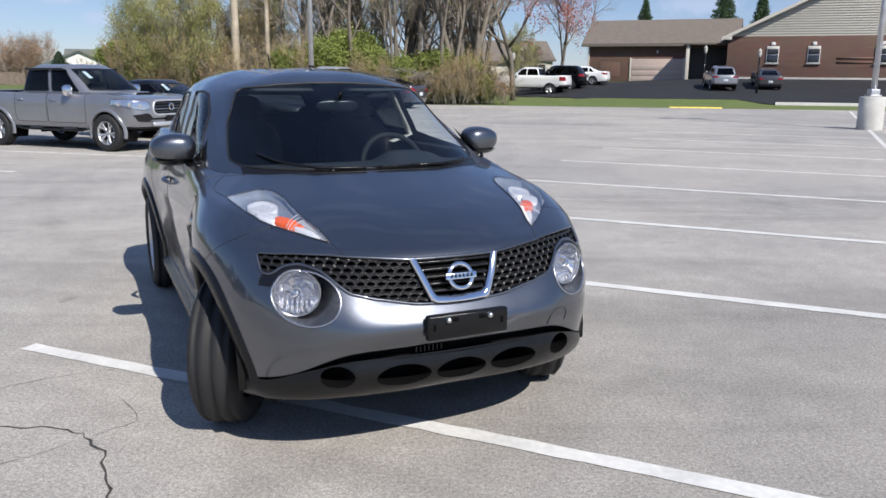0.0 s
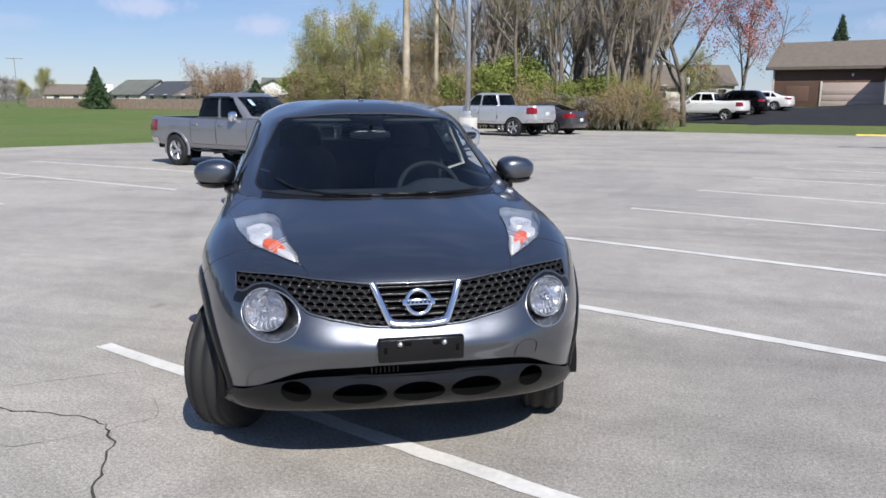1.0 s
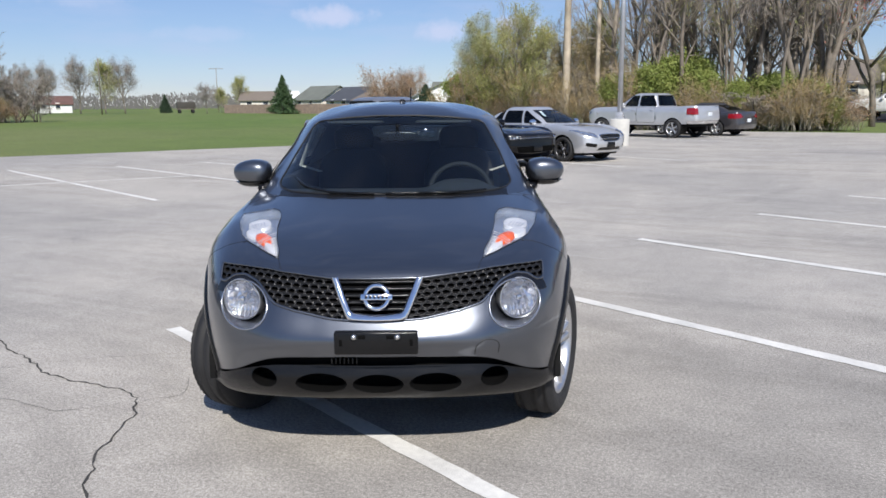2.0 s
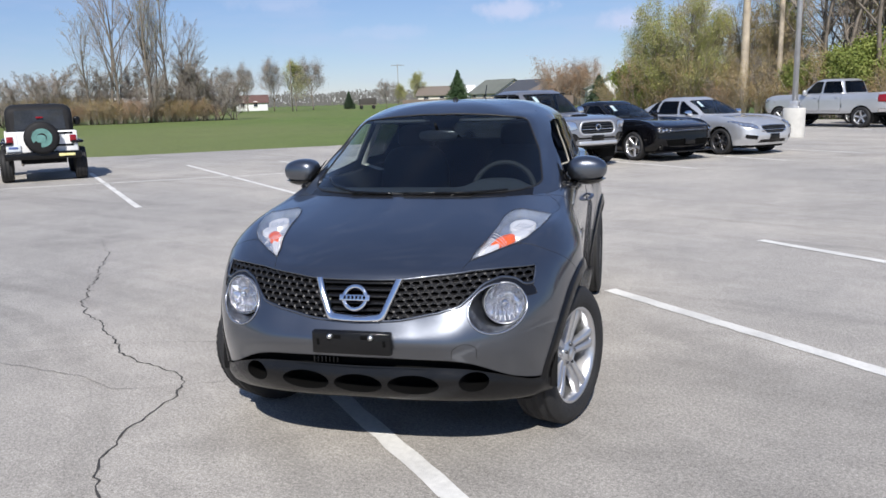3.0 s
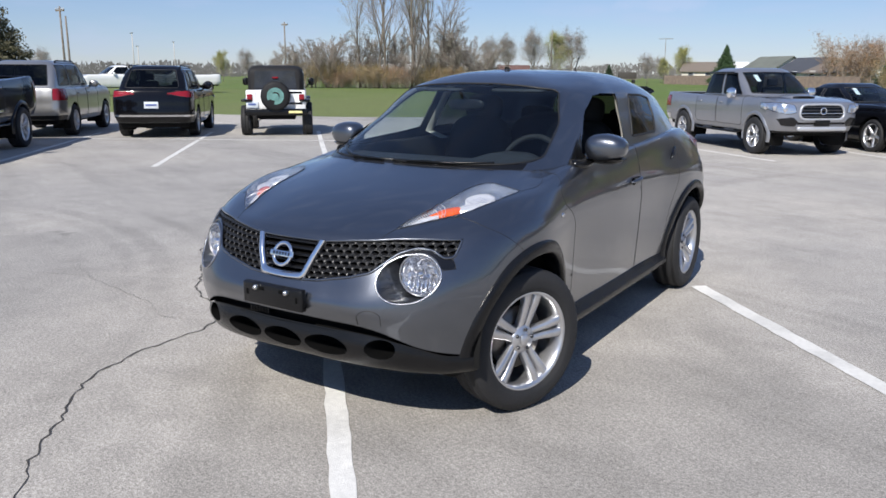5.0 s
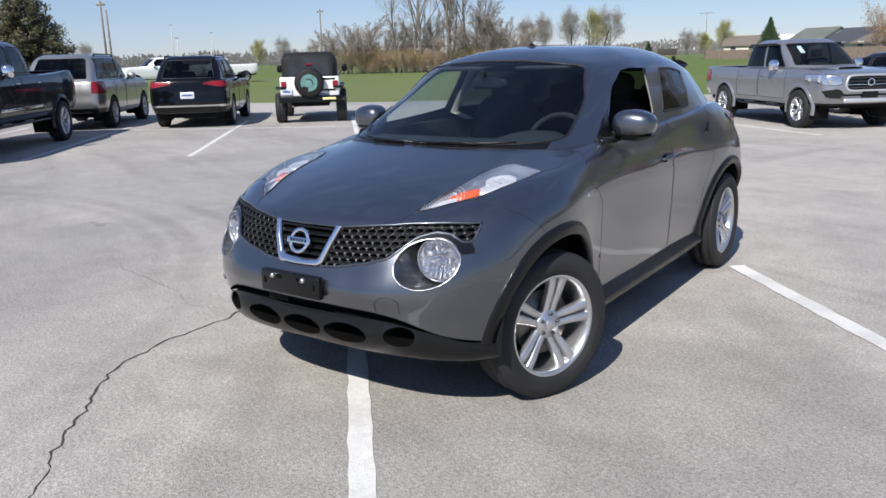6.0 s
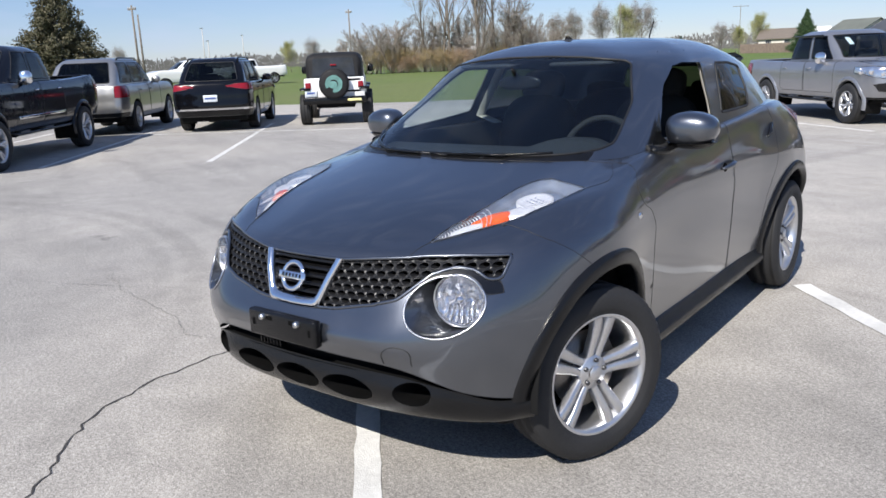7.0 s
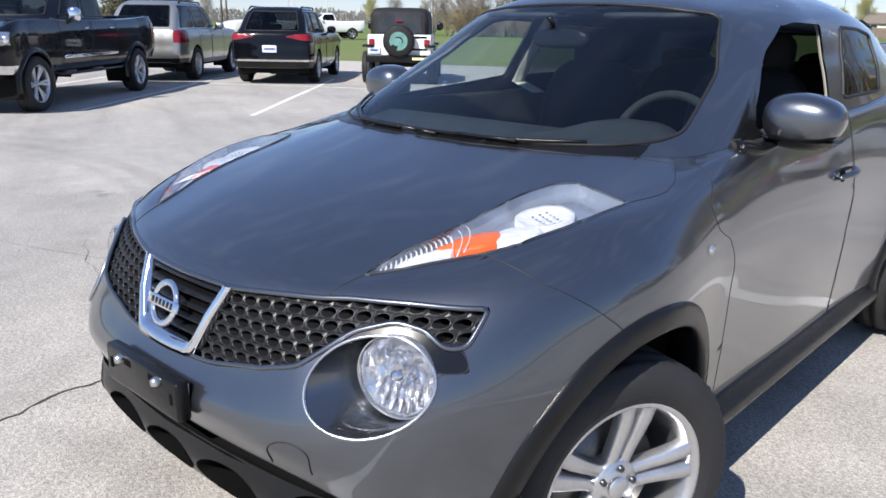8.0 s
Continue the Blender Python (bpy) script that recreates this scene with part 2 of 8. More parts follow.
def ground_mat(name, colours, scales, rough, bump=0.3, bump_scale=120.0, fine=0.25, streak=0.0):
    """Ground cover: three colours mixed by large patches, streaks and fine grain."""
    m = bpy.data.materials.new(name)
    m.use_nodes = True
    n, l = m.node_tree.nodes, m.node_tree.links
    b = n["Principled BSDF"]
    b.inputs["Roughness"].default_value = rough
    b.inputs["Specular IOR Level"].default_value = 0.3
    co = n.new("ShaderNodeTexCoord")
    prev = None
    for i, (c, s) in enumerate(zip(colours, scales)):
        if prev is None:
            prev = n.new("ShaderNodeRGB")
            prev.outputs[0].default_value = (*c, 1)
            prev = prev.outputs[0]
            continue
        t = n.new("ShaderNodeTexNoise")
        t.inputs["Detail"].default_value, t.inputs["Roughness"].default_value = 7, 0.6
        t.inputs["Scale"].default_value = s
        r = n.new("ShaderNodeValToRGB")
        r.color_ramp.elements[0].position, r.color_ramp.elements[1].position = 0.40, 0.68
        mx = n.new("ShaderNodeMixRGB")
        mx.inputs["Color2"].default_value = (*c, 1)
        l.new(co.outputs["Object"], t.inputs["Vector"])
        l.new(t.outputs["Fac"], r.inputs["Fac"])
        l.new(r.outputs["Color"], mx.inputs["Fac"])
        l.new(prev, mx.inputs["Color1"])
        prev = mx.outputs["Color"]
    if streak:
        mp, t = n.new("ShaderNodeMapping"), n.new("ShaderNodeTexNoise")
        mp.inputs["Rotation"].default_value = (0, 0, radians(-32))
        mp.inputs["Scale"].default_value = (0.16, 0.9, 1)
        t.inputs["Scale"].default_value, t.inputs["Detail"].default_value, t.inputs["Distortion"].default_value = 1.0, 6, 1.4
        r = n.new("ShaderNodeMapRange")
        r.inputs["From Min"].default_value, r.inputs["From Max"].default_value = 0.42, 0.70
        r.inputs["To Min"].default_value, r.inputs["To Max"].default_value = 1.0, 1.0 - streak
        sc0 = n.new("ShaderNodeVectorMath")
        sc0.operation = "SCALE"
        l.new(co.outputs["Object"], mp.inputs["Vector"])
        l.new(mp.outputs["Vector"], t.inputs["Vector"])
        l.new(t.outputs["Fac"], r.inputs["Value"])
        l.new(prev, sc0.inputs[0])
        l.new(r.outputs["Result"], sc0.inputs["Scale"])
        prev = sc0.outputs["Vector"]
    g = n.new("ShaderNodeTexNoise")
    g.inputs["Scale"].default_value, g.inputs["Detail"].default_value = bump_scale, 2
    mr = n.new("ShaderNodeMapRange")
    mr.inputs["From Min"].default_value, mr.inputs["From Max"].default_value = 0.3, 0.7
    mr.inputs["To Min"].default_value, mr.inputs["To Max"].default_value = 1 - fine, 1 + fine
    sc = n.new("ShaderNodeVectorMath")
    sc.operation = "SCALE"
    l.new(co.outputs["Object"], g.inputs["Vector"])
    l.new(g.outputs["Fac"], mr.inputs["Value"])
    l.new(prev, sc.inputs[0])
    l.new(mr.outputs["Result"], sc.inputs["Scale"])
    l.new(sc.outputs["Vector"], b.inputs["Base Color"])
    bp = n.new("ShaderNodeBump")
    bp.inputs["Strength"].default_value, bp.inputs["Distance"].default_value = bump, 0.01
    l.new(g.outputs["Fac"], bp.inputs["Height"])
    l.new(bp.outputs["Normal"], b.inputs["Normal"])
    return m


def asphalt():
    """Weathered parking lot asphalt: bleached binder, aggregate specks, soft stains, traffic bands and turning tyre scuffs."""
    m = bpy.data.materials.new("weathered_asphalt")
    m.use_nodes = True
    n, l = m.node_tree.nodes, m.node_tree.links
    b = n["Principled BSDF"]
    b.inputs["Roughness"].default_value = 0.86
    b.inputs["Specular IOR Level"].default_value = 0.3
    co = n.new("ShaderNodeTexCoord").outputs["Object"]

    def noise_of(scale, detail=4, rough=0.55, vec=None, warp=0.0):
        t = n.new("ShaderNodeTexNoise")
        t.inputs["Scale"].default_value, t.inputs["Detail"].default_value, t.inputs["Roughness"].default_value, t.inputs["Distortion"].default_value = scale, detail, rough, warp
        l.new(vec or co, t.inputs["Vector"])
        return t.outputs["Fac"]

    def ranged(value, a0, a1, b0, b1, soft=False):
        r = n.new("ShaderNodeMapRange")
        r.interpolation_type = "SMOOTHSTEP" if soft else "LINEAR"
        for k, v in zip(("From Min", "From Max", "To Min", "To Max"), (a0, a1, b0, b1)):
            r.inputs[k].default_value = v
        l.new(value, r.inputs["Value"])
        return r.outputs["Result"]

    def calc(op, x, y):
        q = n.new("ShaderNodeMath")
        q.operation = op
        for i, v in enumerate((x, y)):
            if isinstance(v, (int, float)):
                q.inputs[i].default_value = v
            else:
                l.new(v, q.inputs[i])
        return q.outputs[0]

    def turned(angle, sx, sy):
        mp = n.new("ShaderNodeMapping")
        mp.inputs["Rotation"].default_value = (0, 0, radians(angle))
        mp.inputs["Scale"].default_value = (sx, sy, 1)
        l.new(co, mp.inputs["Vector"])
        return mp.outputs["Vector"]

    # colour: warm pale grey to neutral grey by broad patches
    mx = n.new("ShaderNodeMixRGB")
    mx.inputs["Color1"].default_value, mx.inputs["Color2"].default_value = (0.398, 0.372, 0.336, 1), (0.322, 0.307, 0.287, 1)
    l.new(ranged(noise_of(0.11, 5, 0.6), 0.40, 0.62, 0, 1, True), mx.inputs["Fac"])
    k = ranged(noise_of(0.9, 6, 0.65), 0.30, 0.72, 1.09, 0.90)
    k = calc("MULTIPLY", k, ranged(noise_of(5.0, 6, 0.66), 0.30, 0.72, 1.09, 0.90))
    # long soft traffic bands
    k = calc("MULTIPLY", k, ranged(noise_of(1.0, 6, 0.6, turned(23, 0.10, 0.75), 1.2), 0.48, 0.70, 1.0, 0.84, True))
    k = calc("MULTIPLY", k, ranged(noise_of(1.0, 5, 0.6, turned(-38, 0.13, 0.9), 1.5), 0.50, 0.72, 1.0, 0.88, True))
    # dark binder patches and oil drops
    k = calc("MULTIPLY", k, ranged(noise_of(0.33, 7, 0.68), 0.56, 0.74, 1.0, 0.76, True))
    k = calc("MULTIPLY", k, ranged(noise_of(1.7, 3, 0.5), 0.70, 0.76, 1.0, 0.72, True))
    # ragged dark ovals: a smear, and the near ground's dimmer look put into colour
    sep0 = n.new("ShaderNodeSeparateXYZ")
    l.new(co, sep0.inputs[0])
    for cx, cy, rx, ry, depth in ((2.6, 3.2, 3.4, 3.0, 0.20), (-3.0, 1.2, 3.2, 2.2, 0.12)):
        dx, dy = calc("DIVIDE", calc("SUBTRACT", sep0.outputs["X"], cx), rx), calc("DIVIDE", calc("SUBTRACT", sep0.outputs["Y"], cy), ry)
        d = calc("SQRT", calc("ADD", calc("MULTIPLY", dx, dx), calc("MULTIPLY", dy, dy)), 0)
        d = calc("ADD", d, ranged(noise_of(0.8, 5, 0.6), 0.3, 0.7, -0.35, 0.35))
        k = calc("MULTIPLY", k, ranged(d, 0.55, 1.15, 1 - depth, 1.0, True))
    # tyre scuffs: arcs of turning traffic, broken up
    sep = n.new("ShaderNodeSeparateXYZ")
    l.new(co, sep.inputs[0])
    for cx, cy, rad, wide, depth in ((-4.15, -2.35, 5.50, 0.14, 0.17), (-4.10, -2.30, 5.20, 0.10, 0.10), (-4.0, -2.4, 6.05, 0.12, 0.10), (-6.5, -8.5, 12.8, 0.16, 0.12), (-6.4, -8.6, 14.2, 0.18, 0.10), (3.8, 12.5, 7.9, 0.20, 0.12), (4.0, 12.7, 9.4, 0.18, 0.10), (-9.0, 17.0, 10.5, 0.2, 0.10)):
        dx, dy = calc("SUBTRACT", sep.outputs["X"], cx), calc("SUBTRACT", sep.outputs["Y"], cy)
        d = calc("SQRT", calc("ADD", calc("MULTIPLY", dx, dx), calc("MULTIPLY", dy, dy)), 0)
        e = calc("ABSOLUTE", calc("SUBTRACT", d, rad), 0)
        f = ranged(e, wide, wide * 0.3, 0, depth, True)
        f = calc("MULTIPLY", f, ranged(noise_of(0.55, 4, 0.6), 0.36, 0.58, 0.1, 1.0))
        f = calc("MULTIPLY", f, ranged(noise_of(9.0, 4, 0.6), 0.30, 0.60, 0.5, 1.0))
        k = calc("MULTIPLY", k, calc("SUBTRACT", 1.0, f))
    # aggregate: pale and dark stones in the binder
    grain = noise_of(150.0, 2, 0.6)
    k = calc("MULTIPLY", k, ranged(grain, 0.30, 0.70, 0.60, 1.40))
    k = calc("MULTIPLY", k, ranged(noise_of(58.0, 3, 0.6), 0.30, 0.70, 0.72, 1.28))
    v = n.new("ShaderNodeTexVoronoi")
    v.inputs["Scale"].default_value = 62.0
    l.new(co, v.inputs["Vector"])
    k = calc("MULTIPLY", k, ranged(v.outputs["Distance"], 0.10, 0.22, 0.62, 1.0))
    sc = n.new("ShaderNodeVectorMath")
    sc.operation = "SCALE"
    l.new(mx.outputs["Color"], sc.inputs[0])
    l.new(k, sc.inputs["Scale"])
    l.new(sc.outputs["Vector"], b.inputs["Base Color"])
    bp = n.new("ShaderNodeBump")
    bp.inputs["Strength"].default_value, bp.inputs["Distance"].default_value = 0.35, 0.008
    l.new(grain, bp.inputs["Height"])
    l.new(bp.outputs["Normal"], b.inputs["Normal"])
    return m


M["lot"] = asphalt()
M["drive"] = ground_mat("fresh_asphalt", [(0.022, 0.022, 0.024), (0.030, 0.030, 0.032), (0.018, 0.018, 0.020)], (1, 0.3, 1.1), 0.8, 0.4, 60.0, 0.2)
M["grass"] = ground_mat("spring_grass", [(0.104, 0.158, 0.032), (0.128, 0.178, 0.046), (0.076, 0.120, 0.024), (0.142, 0.158, 0.058)], (1, 0.06, 0.35, 0.025), 0.95, 0.9, 14.0, 0.35)
M["line"] = mat("worn_line_paint", (0.62, 0.61, 0.58), 0.75, noise_scale=3.0, vary=0.22, bump=0.3, bump_scale=150)
M["crack"] = mat("crack_shadow", (0.045, 0.042, 0.040), 0.95, noise_scale=6, vary=0.3)
M["faint_crack"] = mat("hairline_crack", (0.17, 0.16, 0.15), 0.95, noise_scale=6, vary=0.3)
M["concrete"] = mat("cast_concrete", (0.46, 0.45, 0.42), 0.85, noise_scale=2.5, vary=0.2, bump=0.3, bump_scale=60)
M["galv"] = mat("galvanised_steel", (0.50, 0.51, 0.53), 0.42, 0.7, noise_scale=5, vary=0.15)
M["yellow"] = mat("yellow_kerb_paint", (0.70, 0.55, 0.10), 0.7, noise_scale=4, vary=0.2)


# ---- modelling tools ----
from mathutils.bvhtree import BVHTree


def link(name, verts, faces, material, parent=None, label="", smooth=True, m=None):
    me = bpy.data.meshes.new(name)
    me.from_pydata([tuple(v) for v in verts], [], [tuple(f) for f in faces])
    me.materials.append(material)
    if smooth:
        me.polygons.foreach_set("use_smooth", [True] * len(me.polygons))
    me.update()
    ob = new(name, me)
    if parent is not None:
        ob.parent = parent
    if m is not None:
        ob.matrix_basis = m
    return tagged(ob, label)


def part(name, bm, material, parent, label="", smooth=True):
    me = bpy.data.meshes.new(name)
    bmesh.ops.recalc_face_normals(bm, faces=bm.faces)
    bm.to_mesh(me)
    bm.free()
    me.materials.append(material)
    if smooth:
        me.polygons.foreach_set("use_smooth", [True] * len(me.polygons))
    ob = new(name, me)
    if parent is not None:
        ob.parent = parent
    return tagged(ob, label)


def thing(name, m, label, category, group="", kind=""):
    ob = new(name)
    ob.empty_display_size = 0.2
    ob.matrix_basis = m
    return tagged(ob, label, category, group, kind)


def box(bm, x0, x1, y0, y1, z0, z1, bevel=0.0, seg=2):
    """A box with rounded edges, added to bm."""
    m = Matrix.Translation(((x0 + x1) / 2, (y0 + y1) / 2, (z0 + z1) / 2)) @ Matrix.Diagonal((abs(x1 - x0), abs(y1 - y0), abs(z1 - z0), 1))
    g = bmesh.ops.create_cube(bm, size=1, matrix=m)
    if bevel:
        es = list({e for v in g["verts"] for e in v.link_edges})
        bmesh.ops.bevel(bm, geom=es, offset=bevel, segments=seg, profile=0.5, affect="EDGES")
    return bm


def boxpart(name, dims, material, parent, bevel=0.01, label="", m=None):
    ob = part(name, box(bmesh.new(), *dims, bevel), material, parent, label)
    if m is not None:
        ob.matrix_basis = m
    return ob


def weights(knots, s, mirror=False):
    """Rows of blending weights of a smooth curve through the knots, at the parameters s. mirror gives also the weights that reach
    over the symmetry plane at both ends."""
    k = len(knots)
    s = np.clip(np.asarray(s, float), knots[0], knots[-1] - 1e-9)
    h = np.diff(knots)
    D = np.zeros((k, k))
    Dm = np.zeros((k, k))
    for i in range(1, k - 1):
        a, b = h[i - 1], h[i]
        D[i, i + 1] += a / b / (a + b)
        D[i, i] += -a / b / (a + b) + b / a / (a + b)
        D[i, i - 1] -= b / a / (a + b)
    if mirror:
        D[0, 1] += 0.5 / h[0]
        Dm[0, 1] -= 0.5 / h[0]
        if mirror == "front":
            D[-1, -2], D[-1, -1] = -1 / h[-1], 1 / h[-1]
        else:
            D[-1, -2] -= 0.5 / h[-1]
            Dm[-1, -2] += 0.5 / h[-1]
    else:
        D[0, 0], D[0, 1] = -1 / h[0], 1 / h[0]
        D[-1, -2], D[-1, -1] = -1 / h[-1], 1 / h[-1]
    i = np.clip(np.searchsorted(knots, s, "right") - 1, 0, k - 2)
    hh = h[i]
    t = (s - np.asarray(knots)[i]) / hh
    h00, h10, h01, h11 = 2 * t**3 - 3 * t**2 + 1, t**3 - 2 * t**2 + t, -2 * t**3 + 3 * t**2, t**3 - t**2
    W = np.zeros((len(s), k))
    r = np.arange(len(s))
    W[r, i] += h00
    W[r, i + 1] += h01
    W += (h10 * hh)[:, None] * D[i] + (h11 * hh)[:, None] * D[i + 1]
    if not mirror:
        return W, None
    return W, (h10 * hh)[:, None] * Dm[i] + (h11 * hh)[:, None] * Dm[i + 1]


FLIP = np.array([-1.0, 1.0, 1.0])


class Skin:
    """A smooth symmetric skin through rings of points that run from the front's middle round the left side to the rear's middle."""

    def __init__(self, rings, ends=True):
        self.ends = ends
        self.c = np.array(rings, float)
        d = np.linalg.norm(np.diff(self.c, axis=1), axis=2).mean(0)
        self.ku = np.concatenate([[0], np.cumsum(np.maximum(d, 0.02))])
        d = np.linalg.norm(np.diff(self.c, axis=0), axis=2).mean(1)
        self.kv = np.concatenate([[0], np.cumsum(np.maximum(d, 0.01))])

    def at(self, u, v):
        u, v = np.ravel(u), np.ravel(v)
        wu, wm = weights(self.ku, u, self.ends)
        wv, _ = weights(self.kv, v)
        out = np.empty((len(u), 3))
        for a in range(3):
            g = wv @ self.c[:, :, a]
            out[:, a] = (g * (wu + wm * FLIP[a])).sum(1)
        return out


def skin_grid(skin, us, vs, regions):
    """Samples the skin and fits the grid to the borders of the regions (name, signed distance: negative inside).
    Returns the points and, for each quad, the number of its region, or -1."""
    V, U = np.meshgrid(np.asarray(vs, float), np.asarray(us, float), indexing="ij")
    nv, nu = U.shape
    P = skin.at(U, V).reshape(nv, nu, 3)
    done = np.zeros((nv, nu), bool)
    covered = np.zeros((nv, nu), bool)
    IV, IU = np.meshgrid(np.arange(nv, dtype=float), np.arange(nu, dtype=float), indexing="ij")
    for _, sd in regions:
        for _ in range(3):
            d = sd(P.reshape(-1, 3)).reshape(nv, nu)
            gv, gu = np.gradient(d)
            g2 = gu**2 + gv**2 + 1e-12
            du, dv = -d * gu / g2, -d * gv / g2
            hit = (np.maximum(np.abs(du), np.abs(dv)) < 0.56) & ~done & ~covered & (g2 > 1e-8)
            if not hit.any():
                break
            IU, IV = np.where(hit, np.clip(IU + du, 0, nu - 1), IU), np.where(hit, np.clip(IV + dv, 0, nv - 1), IV)
            IU[:, 0], IU[:, -1] = 0, nu - 1
            U, V = np.interp(IU, np.arange(nu), us), np.interp(IV, np.arange(nv), vs)
            P = np.where(hit[..., None], skin.at(U, V).reshape(nv, nu, 3), P)
        d = sd(P.reshape(-1, 3)).reshape(nv, nu)
        done |= (np.abs(d) < 0.002) & ~covered
        covered |= d < -0.004
    mid = (P[:-1, :-1] + P[1:, :-1] + P[:-1, 1:] + P[1:, 1:]) / 4
    cls = np.full(mid.shape[:2], -1)
    for i in reversed(range(len(regions))):
        inside = regions[i][1](mid.reshape(-1, 3)).reshape(cls.shape) < 0
        cls[inside] = i
    P[:, 0, 0] = np.where(np.abs(P[:, 0, 0]) < 0.02, 0, P[:, 0, 0])
    P[:, -1, 0] = np.where(np.abs(P[:, -1, 0]) < 0.02, 0, P[:, -1, 0])
    return P, cls


def skin_mesh(P, sel, side=0):
    """Vertices and faces of the chosen quads; side 0: both halves joined, 1: the left half, -1: the right half."""
    nv, nu, _ = P.shape
    ids = np.arange(nv * nu).reshape(nv, nu)
    q = np.stack([ids[:-1, :-1], ids[:-1, 1:], ids[1:, 1:], ids[1:, :-1]], -1)[sel]
    flat = P.reshape(-1, 3)
    verts, faces = [], []
    if side >= 0:
        verts.append(flat)
        faces.append(q)
    if side <= 0:
        off = len(flat) if side == 0 else 0
        mf = q[:, ::-1]
        if side == 0:
            centre = np.abs(flat[:, 0]) < 1e-6
            remap = np.where(centre, np.arange(len(flat)), np.arange(len(flat)) + off)
            mf = remap[mf]
        verts.append(flat * FLIP)
        faces.append(mf)
    verts, faces = np.concatenate(verts), np.concatenate(faces)
    used, inv = np.unique(faces, return_inverse=True)
    inv = inv.reshape(faces.shape)
    out = []
    for f in inv:
        g = list(dict.fromkeys(f.tolist()))
        if len(g) > 2:
            out.append(g)
    return verts[used], out


def loops(faces):
    """The border of a set of faces, as chains of vertex numbers."""
    cnt = {}
    for f in faces:
        for a, b in zip(f, list(f[1:]) + [f[0]]):
            k = (min(a, b), max(a, b))
            cnt[k] = cnt.get(k, 0) + 1
    nb = {}
    for (a, b), c in cnt.items():
        if c == 1:
            nb.setdefault(a, []).append(b)
            nb.setdefault(b, []).append(a)
    chains, seen = [], set()
    for s in sorted(nb, key=lambda i: len(nb[i])):
        if s in seen:
            continue
        ch = [s]
        seen.add(s)
        while True:
            nxt = [x for x in nb[ch[-1]] if x not in seen]
            if not nxt:
                break
            ch.append(nxt[0])
            seen.add(nxt[0])
        if len(ch) > 2:
            chains.append((ch, ch[0] in nb[ch[-1]]))
    return chains


def tube(points, r, closed=False, n=6, squash=1.0):
    """Vertices and faces of a round bar along points; r may be a list."""
    p = np.array(points, float)
    k = len(p)
    rr = np.full(k, r) if np.isscalar(r) else np.array(r, float)
    if closed:
        t = np.roll(p, -1, 0) - np.roll(p, 1, 0)
    else:
        t = np.gradient(p, axis=0)
    t /= np.linalg.norm(t, axis=1)[:, None] + 1e-12
    ref = np.array([0.0, 0, 1]) if abs(t[0][2]) < 0.9 else np.array([1.0, 0, 0])
    side = np.cross(t[0], ref)
    side /= np.linalg.norm(side)
    verts = []
    for i in range(k):
        side = side - t[i] * (side @ t[i])
        side /= np.linalg.norm(side) + 1e-12
        up = np.cross(t[i], side)
        for j in range(n):
            a = 2 * math.pi * j / n
            verts.append(p[i] + rr[i] * (math.cos(a) * side + squash * math.sin(a) * up))
    faces = []
    for i in range(k if closed else k - 1):
        for j in range(n):
            a, b = i * n + j, i * n + (j + 1) % n
            c, d = ((i + 1) % k) * n + (j + 1) % n, ((i + 1) % k) * n + j
            faces.append((a, b, c, d))
    if not closed:
        faces += [tuple(range(n))[::-1], tuple((k - 1) * n + j for j in range(n))]
    return verts, faces


def smooth_line(points, n, closed=False):
    p = np.array(points, float)
    if closed:
        p = np.vstack([p[-2:], p, p[:3]])
    d = np.concatenate([[0], np.cumsum(np.linalg.norm(np.diff(p, axis=0), axis=1))])
    lo, hi = (d[2], d[-3]) if closed else (d[0], d[-1])
    s = np.linspace(lo, hi, n, endpoint=not closed)
    return weights(d, s)[0] @ p


def merge(*pieces):
    verts, faces = [], []
    for v, f in pieces:
        o = len(verts)
        verts += [tuple(x) for x in v]
        faces += [tuple(i + o for i in g) for g in f]
    return verts, faces


def lathe(profile, n, axis="x", arc=(0.0, 360.0)):
    """Turns a profile of (radius, along) round the axis."""
    full = abs(arc[1] - arc[0]) >= 360
    m = n if full else n + 1
    verts = []
    for i in range(m):
        a = radians(arc[0] + (arc[1] - arc[0]) * i / n)
        for r, x in profile:
            verts.append((x, r * math.cos(a), r * math.sin(a)) if axis == "x" else (r * math.cos(a), r * math.sin(a), x))
    k = len(profile)
    faces = []
    for i in range(n):
        for j in range(k - 1):
            a, b = i * k + j, i * k + j + 1
            c, d = ((i + 1) % m) * k + j + 1, ((i + 1) % m) * k + j
            faces.append((a, b, c, d))
    return verts, faces


def poly_sd(pts, axes):
    """Signed distance to a polygon in the plane of the two axes; negative inside."""
    q = np.array(pts, float)

    def sd(p):
        xy = p[:, axes]
        best = np.full(len(xy), 1e9)
        inside = np.zeros(len(xy), bool)
        for a, b in zip(q, np.roll(q, -1, 0)):
            e, w = b - a, xy - a
            t = np.clip((w @ e) / (e @ e), 0, 1)
            best = np.minimum(best, np.linalg.norm(w - t[:, None] * e, axis=1))
            up = (a[1] <= xy[:, 1]) != (b[1] <= xy[:, 1])
            with np.errstate(divide="ignore", invalid="ignore"):
                xc = a[0] + (xy[:, 1] - a[1]) / (b[1] - a[1]) * (b[0] - a[0])
            inside ^= up & (xy[:, 0] < xc)
        return np.where(inside, -best, best)
    return sd


def disc_sd(c, r, axes, keep=None, squash=1.0):
    def sd(p):
        d = np.hypot(p[:, axes[0]] - c[0], (p[:, axes[1]] - c[1]) / squash) - r
        return np.maximum(d, keep(p)) if keep else d
    return sd


